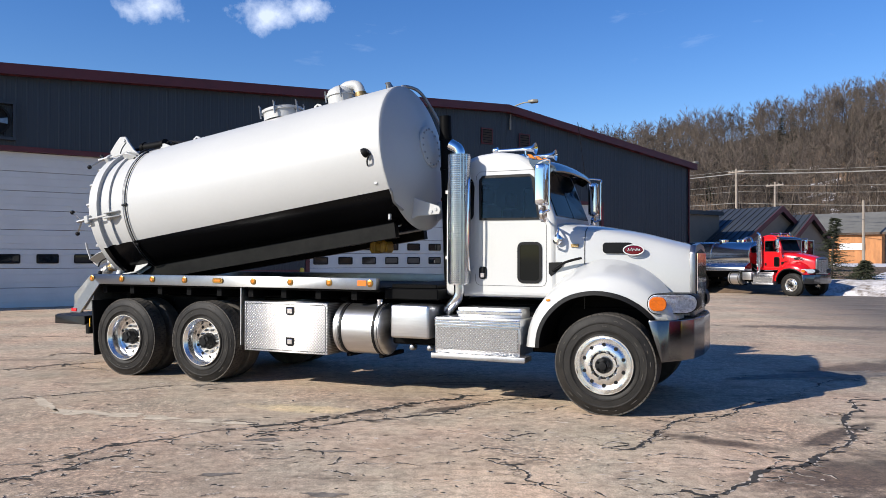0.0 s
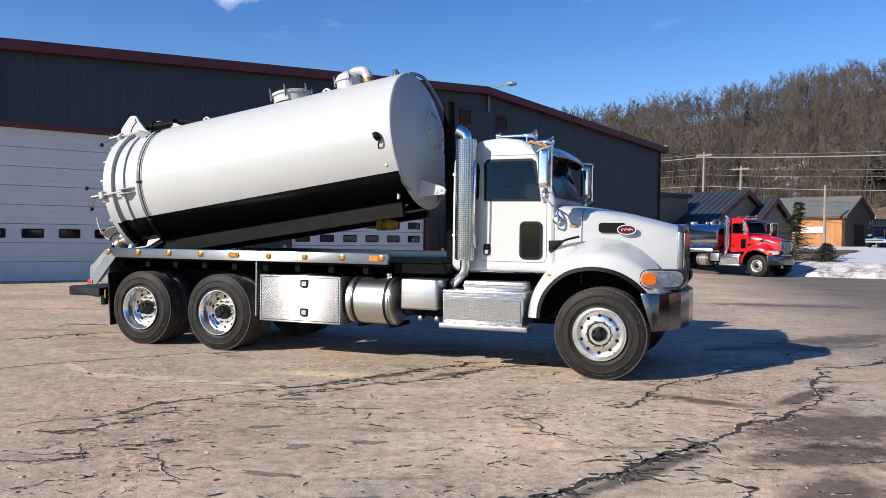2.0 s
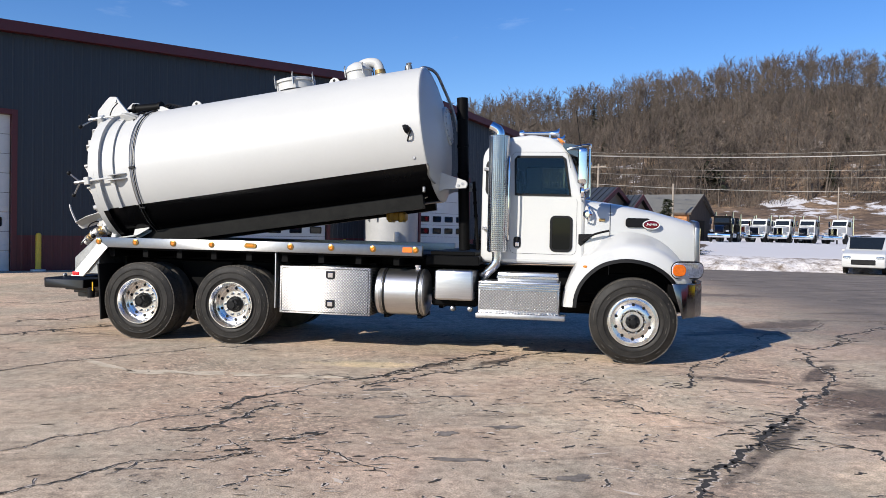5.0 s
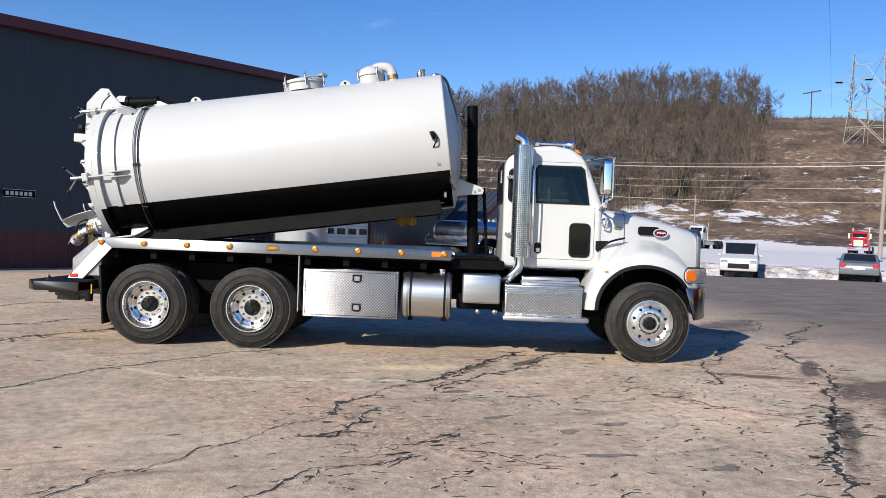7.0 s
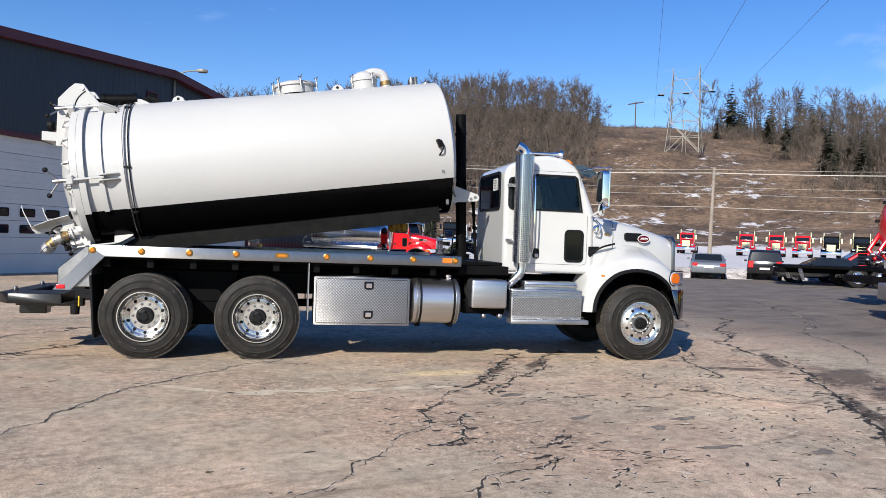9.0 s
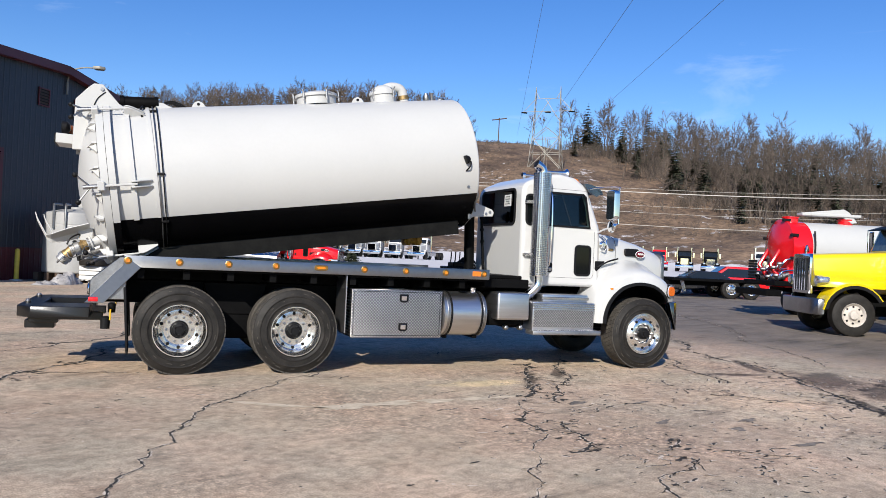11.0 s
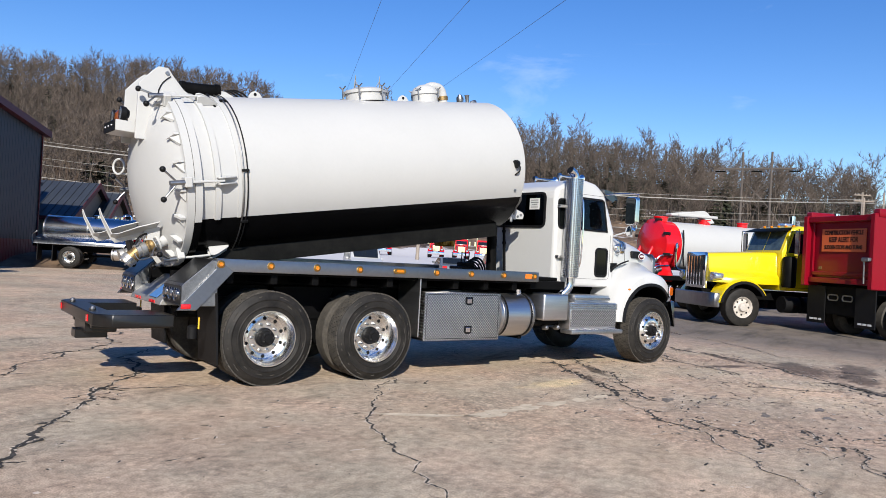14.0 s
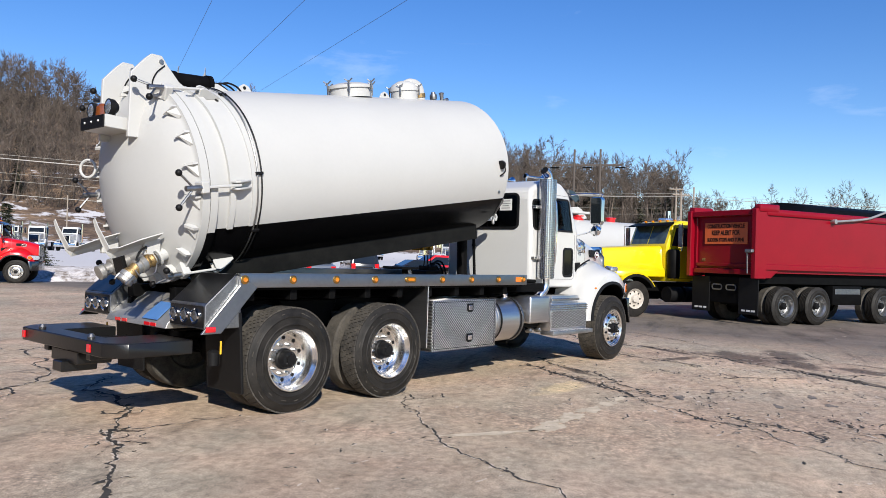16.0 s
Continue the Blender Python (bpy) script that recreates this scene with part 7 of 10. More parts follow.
def snow_heap(s, off, length, width, height, seed):
    verts, faces = [], []
    nx, ny = 26, 14
    for i in range(nx):
        for j in range(ny):
            u, v = i / (nx - 1) * 2 - 1, j / (ny - 1) * 2 - 1
            h = max(0.0, 1 - u * u) * max(0.0, 1 - v * v)
            rough = 0.45 * noise.noise(Vector((u * 4, v * 3, seed))) + 0.25 * noise.noise(Vector((u * 9, v * 7, seed + 5)))
            verts.append((u * length / 2, v * width / 2, -0.06 + height * h ** 0.6 * (1 + rough)))
    for i in range(nx - 1):
        for j in range(ny - 1):
            k = i * ny + j
            faces.append((k, k + ny, k + ny + 1, k + 1))
    ob = raw("snow_heap", verts, faces, GREY_SNOW, smooth=60)
    ob.matrix_world = on_wall(s, off, -0.12)
    tagged(ob, "small heap of old shovelled snow on the pavement", "snow heap", kind="structure")


snow_heap(12.15, -3.3, 1.25, 0.8, 0.46, 3.0)
snow_heap(11.2, -3.2, 1.1, 0.8, 0.22, 8.0)


def pallet_stack(m, tyres):
    v = thing("pallet", m, "wooden pallet loaded with white wrapped goods and tyres", "pallet", "pallets by the wall")
    for i in range(6):
        bm = B()
        box(bm, -0.6, 0.6, -0.5 + 0.18 * i, -0.40 + 0.18 * i, 0.11, 0.135, 0.003)
        part("deck_board", bm, SIGN_WHITE, v)
    for y in (-0.45, 0.0, 0.45):
        bm = B()
        box(bm, -0.6, 0.6, y - 0.04, y + 0.04, 0.0, 0.11, 0.004)
        part("bearer", bm, DARK_TIMBER, v)
    for i in range(3):
        bm = B()
        box(bm, -0.55, 0.55, -0.45, 0.45, 0.14 + 0.17 * i, 0.29 + 0.17 * i, 0.03, 2)
        part("wrapped_parcel", bm, SIGN_WHITE, v)
    if tyres:
        for dx in (-0.3, 0.35):
            bm = B()
            turned(bm, [(0.0, 0.30), (0.0, 0.48), (0.05, 0.52), (0.18, 0.52), (0.23, 0.48), (0.23, 0.30), (0.0, 0.30)], along_z(dx, 0, 0.66), 28)
            part("spare_tyre", bm, RUBBER, v)


pallet_stack(on_wall(14.0, -3.35, -0.10), True)
pallet_stack(on_wall(16.2, -1.3, -0.12), False)
dr = thing("drum", on_wall(17.6, -1.6, -0.12), "black steel drum beside the garage door", "drum")
bm = B()
turned(bm, [(0, 0), (0, 0.29), (0.28, 0.29), (0.29, 0.30), (0.31, 0.29), (0.57, 0.29), (0.58, 0.30), (0.60, 0.29), (0.88, 0.29), (0.88, 0.27), (0.86, 0.27), (0.86, 0)], along_z(0, 0, 0), 26)
part("body", bm, FRAME_BLACK, dr)

# ---- office annex, shed, poles ----
NDIR = WDIR - 90          # the annex's ridges run this way, towards the yard


def gable_house(name, m, half_w, length, eave, ridge, label, wall_mat, roof_mat, fascia, ribs=True):
    """Ridge along x, its front gable at x = 0, reaching back to -length."""
    v = thing(name, m, label, "house")
    bm = B()
    prism(bm, [(-half_w + 0.35, -0.5), (half_w - 0.35, -0.5), (half_w - 0.35, eave), (0, ridge - 0.12), (-half_w + 0.35, eave)], -0.35, -length, "yz")
    part("wall", bm, wall_mat, v, "", 0)
    for s in (-1, 1):
        bm = B()
        drop = eave - 0.18
        ring = [(0, ridge), (s * half_w, drop), (s * half_w, drop + 0.10), (0, ridge + 0.10)]
        loft(bm, [[(0, y, z) for y, z in ring], [(-length - 0.2, y, z) for y, z in ring]])
        rf = part("roof", bm, roof_mat, v, "", 0)
        if ribs:
            k = int(length / 0.45)
            for i in range(k):
                bm = B()
                x = -0.2 - i * length / k
                ring = [(0, ridge + 0.10), (s * half_w, drop + 0.10), (s * half_w, drop + 0.15), (0, ridge + 0.15)]
                loft(bm, [[(x, y, z) for y, z in ring], [(x - 0.035, y, z) for y, z in ring]])
                part("seam", bm, roof_mat, rf, "", 0)
        bm = B()
        ring = [(0, ridge - 0.22), (s * half_w, drop - 0.22), (s * half_w, drop + 0.14), (0, ridge + 0.14)]
        loft(bm, [[(0.04, y, z) for y, z in ring], [(0.0, y, z) for y, z in ring]])
        box(bm, -length, 0.02, s * half_w - 0.03, s * half_w + 0.03, drop - 0.12, drop + 0.11)
        part("fascia", bm, fascia, v, "", 0)
    return v


RA = pose(21.65, 48.89, -0.3, 0, 0, NDIR)
annex = gable_house("office_annex", RA, 4.3, 9.0, 2.85, 5.05, "office annex with a dark standing-seam roof and maroon trim", TAN_WALL, ROOF_METAL, MAROON)
porch = gable_house("entrance_porch", RA @ Matrix.Translation((0.7, 2.4, 0)), 2.9, 6.0, 2.75, 4.60, "gabled entrance porch with dark standing-seam roof and maroon trim", TAN_WALL, ROOF_METAL, MAROON)
bm = B()
box(bm, 0.0 - 0.345, -0.335, -0.9, 0.6, 1.6, 3.0)
part("window", bm, GLASS, porch, "dark office window", 0)
bm = B()
outline(bm, [(-0.9, 1.6), (0.6, 1.6), (0.6, 3.0), (-0.9, 3.0)], -0.33, "yz", 0.10, 0.03)
part("window_frame", bm, SIGN_WHITE, porch)
link = thing("link_building", WALL_AT @ Matrix.Translation((29.7, 3.0, 0)), "low grey flat-roofed link beside the workshop", "building")
bm = B()
box(bm, 0, 7.0, 0, 8.0, -0.4, 4.3)
part("wall", bm, TAN_WALL, link, "", 0)
bm = B()
box(bm, -0.1, 7.2, -0.2, 8.0, 4.3, 4.55)
part("roof", bm, ROOF_METAL, link, "", 0)

# timber shed across the field
ang = math.degrees(math.atan2(82.2 - 88.7, 49.3 - 43.7))
SH = pose(49.3, 82.2, 0.2, 0, 0, ang)
shed = gable_house("timber_shed", SH, 4.6, 17.0, 4.1, 6.3, "long timber shed with a weathered grey roof", TIMBER, GREY_ROOF, DARK_TIMBER, False)
bm = B()
prism(bm, [(-4.2, -0.4), (4.2, -0.4), (4.2, 4.0), (0, 6.1), (-4.2, 4.0)], -0.34, -0.30, "yz")
part("gable_wall", bm, DARK_TIMBER, shed, "dark boarded gable", 0)
bm = B()
box(bm, -0.31, -0.25, -1.4, 1.4, 0.0, 3.2)
part("shed_door", bm, FRAME_BLACK, shed)
bm = B()
box(bm, -16.5, -8.0, -7.2, -4.3, 2.55, 2.75)
part("lean_to_roof", bm, GREY_ROOF, shed)
# dark slab along the wall, standing for the shade below the lean-to
bm = B()
box(bm, -16.3, -8.2, -4.6, -4.3, 0.0, 2.6)
part("lean_to_shade", bm, DARK_TIMBER, shed)
bm = B()
box(bm, -4.8, -2.2, -4.36, -4.27, 2.2, 2.9, 0.01)
part("sign_board", bm, SIGN_WHITE, shed, "pale sign board")


def utility_pole(x, y, top, lean=0.0, arms=1, label="weathered wooden utility pole", group="utility poles", width=0.16):
    z0 = land(x, y) - 0.5
    v = thing("utility_pole", pose(x, y, 0), label, "utility pole", group)
    bm = B()
    tube(bm, [(0, 0, z0), (lean * 0.5, 0, (z0 + top) / 2), (lean, 0, top)], [width, width * 0.85, width * 0.7], 10)
    part("pole", bm, POLE_WOOD, v)
    for k in range(arms):
        bm = B()
        box(bm, -0.06, 0.06, -1.1, 1.1, top - 0.45 - 0.9 * k, top - 0.30 - 0.9 * k, 0.01)
        bmesh.ops.rotate(bm, verts=bm.verts, cent=(0, 0, 0), matrix=Matrix.Rotation(radians(30), 3, "Z"))
        a = part("crossarm", bm, POLE_WOOD, v)
        for yy in (-0.95, -0.5, 0.5, 0.95):
            bm = B()
            p = Matrix.Rotation(radians(30), 3, "Z") @ Vector((0, yy, 0))
            turned(bm, [(0, 0.0), (0, 0.05), (0.1, 0.06), (0.16, 0.03), (0.16, 0)], along_z(p.x, p.y, top - 0.30 - 0.9 * k), 8)
            part("insulator", bm, GALV, a)
    return v


utility_pole(33.5, 87.6, 11.7, arms=1)
utility_pole(37.0, 85.5, 10.0, arms=1)
utility_pole(58.4, 47.0, 9.7, 0.28, arms=0, width=0.2)
utility_pole(83.3, 6.4, 10.2, arms=1)
utility_pole(42.7, 77.9, 7.4, arms=0, label="slim weathered pole beside the timber shed")
utility_pole(106.0, 7.0, 13.0, arms=1)
utility_pole(108.5, 4.5, 13.2, arms=0)
utility_pole(63.0, 76.0, 7.6, arms=0, label="slim street lamp pole in the snowy field", width=0.09)
# H-frame structure
hf = thing("transmission_tower", pose(88.7, 18.05, 0), "wooden H-frame transmission structure with cross bracing", "transmission tower")
zg = land(88.7, 18.0)
for y in (-1.65, 1.65):
    bm = B()
    tube(bm, [(0, y, zg - 0.5), (0, y, 16.1)], [0.19, 0.13], 10)
    part("pole", bm, GREY_WOOD, hf)
bm = B()
box(bm, -0.09, 0.09, -4.4, 4.4, 13.95, 14.17, 0.02)
part("crossarm", bm, GREY_WOOD, hf)
for a, b in (((0, -1.65, 12.8), (0, 1.65, 9.2)), ((0, 1.65, 12.8), (0, -1.65, 9.2)), ((0, -1.65, 9.2), (0.3, -5.0, 4.0))):
    bm = B()
    tube(bm, [a, b], 0.06, 6)
    part("brace", bm, GREY_WOOD, hf)
for y in (-4.2, 0.0, 4.2):
    bm = B()
    tube(bm, [(0, y - 0.6, 13.75), (0, y + 0.6, 13.75)], 0.09, 8)
    part("insulator_string", bm, FRAME_BLACK, hf)

# street wires, from pole to pole, with a little sag
POLE_LINE = ((4.0, 136.0, 13.5), (33.5, 87.6, 11.5), (58.4, 47.0, 9.5), (83.3, 6.4, 10.0), (108.0, -34.0, 11.0))
wires = thing("street_wires", pose(0, 0, 0), "pale overhead cables strung between the utility poles", "cable")
for dz, off, r in ((0.0, 0.0, 0.016), (-0.25, 0.9, 0.020), (-0.45, -0.9, 0.028), (-1.7, 0.1, 0.014), (-2.4, 0.1, 0.016), (-3.7, 0.15, 0.030), (-0.35, 0.3, 0.014)):
    bm = B()
    pts = []
    for (xa, ya, za), (xb, yb, zb) in zip(POLE_LINE, POLE_LINE[1:]):
        for i in range(12):
            k = i / 12
            pts.append((xa + (xb - xa) * k + off * 0.85, ya + (yb - ya) * k + off * 0.5, za + (zb - za) * k + dz - 0.55 * 4 * k * (1 - k)))
    tube(bm, pts, r, 4)
    part("cable", bm, PALE_WIRE, wires)

# lattice pylon on the hill and its lines
pyl = thing("pylon", pose(170.5, 136.0, 28.0, 0, 0, 22), "pale lattice steel transmission pylon on the hillside", "pylon")
bars = []
# a wide braced base in four legs, and two slender masts above it that carry the crossarm
LEG, WAIST, H1, H2 = 6.3, 5.5, 9.0, 24.0
for sy in (-1, 1):
    for sx in (-1, 1):
        bars.append(((sx * 2.4, sy * LEG, 0), (sx * 1.1, sy * WAIST, H1)))
        bars.append(((sx * 1.1, sy * WAIST, H1), (sx * 0.45, sy * 4.9, H2 - 2)))
    bars += [((0.45, sy * 4.9, H2 - 2), (0, sy * 4.9, H2)), ((-0.45, sy * 4.9, H2 - 2), (0, sy * 4.9, H2))]
    for i in range(7):
        z0, z1 = H1 + 13 * i / 7, H1 + 13 * (i + 1) / 7
        w0, w1 = 1.1 - 0.65 * i / 7, 1.1 - 0.65 * (i + 1) / 7
        y0, y1 = WAIST - 0.6 * i / 7, WAIST - 0.6 * (i + 1) / 7
        fl = 1 if i % 2 else -1
        bars.append(((fl * w0, sy * y0, z0), (-fl * w1, sy * y1, z1)))
    for i in range(3):
        k0, k1 = i / 3, (i + 1) / 3
        for fl in (-1, 1):
            bars.append(((fl * (2.4 - 1.3 * k0), sy * (LEG - 0.8 * k0), H1 * k0), (-fl * (2.4 - 1.3 * k1), sy * (LEG - 0.8 * k1), H1 * k1)))
for sx in (-1, 1):
    bars += [((sx * 2.4, -LEG, 0), (sx * 1.1, WAIST, H1)), ((sx * 2.4, LEG, 0), (sx * 1.1, -WAIST, H1)), ((sx * 1.1, -WAIST, H1), (sx * 1.1, WAIST, H1)), ((sx * 1.7, -5.9, 4.6), (sx * 1.7, 5.9, 4.6)), ((sx * 1.1, -WAIST, H1), (sx * 1.0, 0, H1 + 3.2)), ((sx * 1.1, WAIST, H1), (sx * 1.0, 0, H1 + 3.2)), ((sx * 1.8, 0, 0.3), (sx * 1.1, 0, H1))]
bars += [((0, -4.9, 20.6), (0, 4.9, 20.6)), ((0, -9.8, 16.9), (0, 9.8, 16.9)), ((0, -9.8, 16.9), (0, -4.9, 20.6)), ((0, 9.8, 16.9), (0, 4.9, 20.6)), ((0, -0.9, 20.4), (0, 4.9, 14.0)), ((0, 0.9, 20.4), (0, -4.9, 14.0)), ((0, -3.4, 20.6), (0, -4.9, 22.6)), ((0, 3.4, 20.6), (0, 4.9, 22.6))]
for p, q in bars:
    bm = B()
    p, q = ((v[0], v[1] * 0.74, v[2]) for v in (p, q))
    tube(bm, [p, q], 0.10, 4)
    part("lattice_bar", bm, GALV, pyl)
for y in (-7.0, 0, 7.0):
    bm = B()
    tube(bm, [(-0.8, y - 1.0, 16.4), (0.8, y + 1.0, 16.9)], 0.22, 6)
    part("insulator_string", bm, FRAME_BLACK, pyl)
far = thing("far_pole", pose(215.0, 192.0, 40.4), "distant slim wooden pole with a crossarm on the crest", "utility pole")
bm = B()
tube(bm, [(0, 0, 0), (0, 0, 15.0)], 0.20, 6)
part("pole", bm, DARK_TIMBER, far)
bm = B()
box(bm, -0.15, 0.15, -3.6, 3.6, 14.3, 14.65)
part("crossarm", bm, DARK_TIMBER, far)
lines = thing("transmission_lines", pose(0, 0, 0), "thin dark transmission lines high above the yard", "cable")
for p, q in (((180, 154.5, 41.0), (-80, -60.9, 14.0)), ((180, 148.0, 37.5), (-80, -78.0, 17.0)), ((180, 130.4, 41.5), (-80, -78.2, 8.5))):
    bm = B()
    tube(bm, [p, tuple((a + b) / 2 for a, b in zip(p, q)), q], 0.022, 4)
    part("cable", bm, WIRE, lines)

# ---- cracks, spalls and paint on the yard ----


def ragged(pts, depth, rough, rnd):
    pts = [Vector(p) for p in pts]
    for _ in range(depth):
        out = [pts[0]]
        for a, b in zip(pts, pts[1:]):
            d = b - a
            out += [(a + b) / 2 + Vector((-d.y, d.x)) * rnd.uniform(-rough, rough), b]
        pts = out
    return pts


CHIPPED = mat("chipped_edge", (0.52, 0.433, 0.346), 0.9, 0, 0.2, 9, 0.3, 60, col2=(0.677, 0.583, 0.48))


def crack(pts, width, seed, branches=6, crumbs=0):
    """A jagged open crack with pale chipped edges, short side branches and broken bits along it, in one sheet just above the paving."""
    rnd = random.Random(seed)
    verts, faces, pale = [], [], []

    def strip(line, w, rim):
        wander = rnd.uniform(0, 50)
        for z, wide in ((0.0032, 1.0), (0.0045, 0.0)) if rim else ((0.0045, 0.0),):
            base_i = len(verts)
            for i, p in enumerate(line):
                a, b = line[max(0, i - 1)], line[min(len(line) - 1, i + 1)]
                d = (b - a).normalized()
                n = Vector((-d.y, d.x))
                end = min(i, len(line) - 1 - i)
                swell = 0.75 + 0.9 * noise.noise(Vector((p.x * 2.2, p.y * 2.2, wander)))
                ww = w * max(0.12, swell) * rnd.uniform(0.45, 1.35) * min(1, 0.25 + end * 0.35)
                l_rim, r_rim = (wide * rnd.choice((0.0, 0.3, 1.0)) * rnd.uniform(0.004, 0.014) for _ in range(2))
                verts.append((*(p + n * (ww * rnd.uniform(0.4, 1) + l_rim)), z))
                verts.append((*(p - n * (ww * rnd.uniform(0.4, 1) + r_rim)), z))
                if i:
                    k = base_i + 2 * i
                    faces.append((k - 2, k - 1, k + 1, k))
                    pale.append(1 if wide else 0)

    main = []
    for p, q in zip(pts, pts[1:]):
        long = (Vector(q) - Vector(p)).length
        main += ragged([p, q], max(2, min(6, round(math.log2(max(1.01, long / 0.025))))), 0.17, rnd)[:-1]
    main.append(Vector(pts[-1]))
    width *= 0.82
    strip(main, width, True)
    for _ in range(branches):
        p = main[rnd.randrange(2, len(main) - 2)]
        a = rnd.uniform(0, 2 * math.pi)
        ln = rnd.uniform(0.06, 0.36)
        strip(ragged([p, p + Vector((math.cos(a), math.sin(a))) * ln], 3, 0.3, rnd), width * 0.5, rnd.random() < 0.5)
    for _ in range(crumbs):
        p = main[rnd.randrange(2, len(main) - 2)] + Vector((rnd.gauss(0, 0.09), rnd.gauss(0, 0.06)))
        k, m, r = len(verts), 9, rnd.uniform(0.012, 0.05)
        for j in range(m):
            t = 2 * math.pi * j / m
            verts.append((p.x + r * 1.6 * math.cos(t) * rnd.uniform(0.4, 1.2), p.y + r * 0.7 * math.sin(t) * rnd.uniform(0.3, 1.2), 0.0042))
        faces.append(tuple(range(k, k + m)))
        pale.append(0)
    ob = raw("crack", verts, faces, CRACK)
    ob.data.materials.append(CHIPPED)
    ob.data.polygons.foreach_set("material_index", pale)
    tagged(ob, "jagged dark crack with chipped edges in the worn paving", "crack", "cracks in the yard", "structure")


crack(((-6.9, 6.5), (-6.5, 6.85), (-5.75, 7.55), (-5.52, 7.93), (-5.0, 8.5), (-4.75, 8.72), (-4.2, 9.07), (-3.6, 9.45), (-2.5, 9.8)), 0.020, 1, 10)
crack(((-5.5, 4.3), (-4.95, 4.74), (-4.8, 4.95), (-4.57, 5.0), (-4.1, 5.43), (-3.8, 5.55), (-3.4, 5.9)), 0.020, 2, 8)
crack(((-3.4, 5.9), (-2.85, 6.53), (-2.6, 6.65), (-2.25, 7.0), (-1.82, 7.25)), 0.020, 31, 8, 8)
crack(((-1.82, 7.25), (-1.37, 7.5), (-0.85, 7.98), (-0.22, 8.5), (0.3, 8.95)), 0.042, 3, 26, 40)
crack(((-3.45, 5.53), (-3.0, 5.62), (-2.85, 5.82), (-2.5, 6.27)), 0.026, 4, 12, 8)
crack(((-1.75, 6.84), (-1.1, 7.32), (-0.65, 7.56), (0.1, 8.1), (0.78, 8.66), (1.3, 9.05)), 0.026, 5, 30, 34)
crack(((-1.0, 2.6), (-0.5, 3.11), (0.0, 3.65), (0.54, 4.1), (0.85, 4.38), (1.29, 4.77), (1.87, 5.22)), 0.062, 6, 34, 70)
crack(((1.87, 5.22), (2.65, 5.93), (3.06, 6.26), (3.62, 6.77), (3.76, 7.2), (3.95, 7.6), (5.8, 9.25), (7.2, 10.3), (9.0, 11.6)), 0.050, 61, 34, 70)
crack(((1.42, 6.4), (2.14, 7.33), (2.5, 7.72), (3.1, 8.1), (4.2, 8.95), (5.65, 10.2), (7.6, 12.0)), 0.026, 7, 16, 24)
crack(((-2.95, 5.18), (-2.8, 4.92), (-2.67, 4.68)), 0.022, 9, 6, 3)
crack(((-2.85, 5.1), (-2.56, 5.12), (-2.2, 5.27)), 0.014, 8, 5, 3)
crack(((-4.3, 4.1), (-3.85, 4.38), (-3.62, 4.65), (-3.4, 4.74), (-2.7, 4.82)), 0.020, 10, 8, 4)
crack(((-2.42, 4.83), (-2.17, 4.7), (-1.88, 4.28)), 0.020, 19, 5, 3)
crack(((-0.65, 5.94), (-0.4, 5.96), (-0.15, 5.93)), 0.014, 20, 3, 2)
crack(((0.28, 6.17), (0.61, 5.79), (0.72, 5.35), (0.91, 5.07), (1.19, 4.64)), 0.018, 11, 8, 8)
crack(((1.42, 4.53), (1.62, 4.29), (1.73, 4.08), (1.56, 3.73)), 0.024, 21, 5, 6)
crack(((2.38, 6.46), (2.7, 6.1), (2.95, 5.9)), 0.020, 22, 4, 6)
crack(((-8.4, 9.1), (-7.76, 9.62), (-7.1, 10.18), (-6.45, 10.72), (-5.9, 11.1), (-5.3, 11.6), (-4.65, 12.12), (-3.4, 13.4)), 0.044, 12, 34, 26)
crack(((-5.6, 11.4), (-5.2, 11.1), (-4.7, 10.8)), 0.014, 13, 5)
crack(((-6.4, 12.5), (-5.29, 13.21), (-4.44, 13.76), (-3.1, 14.65), (1.5, 17.0)), 0.035, 14, 14, 12)
crack(((-11, 13.5), (-8, 15.2), (-5.5, 16.1)), 0.03, 15, 14)
crack(((4.8, 6.2), (7.0, 8.0), (11, 10.5), (15, 14.5)), 0.03, 16, 20)
crack(((-2.6, 2.5), (-1.6, 3.0), (-0.6, 2.9)), 0.016, 17, 6)
crack(((2.0, 3.2), (3.2, 4.1), (4.6, 4.4)), 0.022, 18, 10)


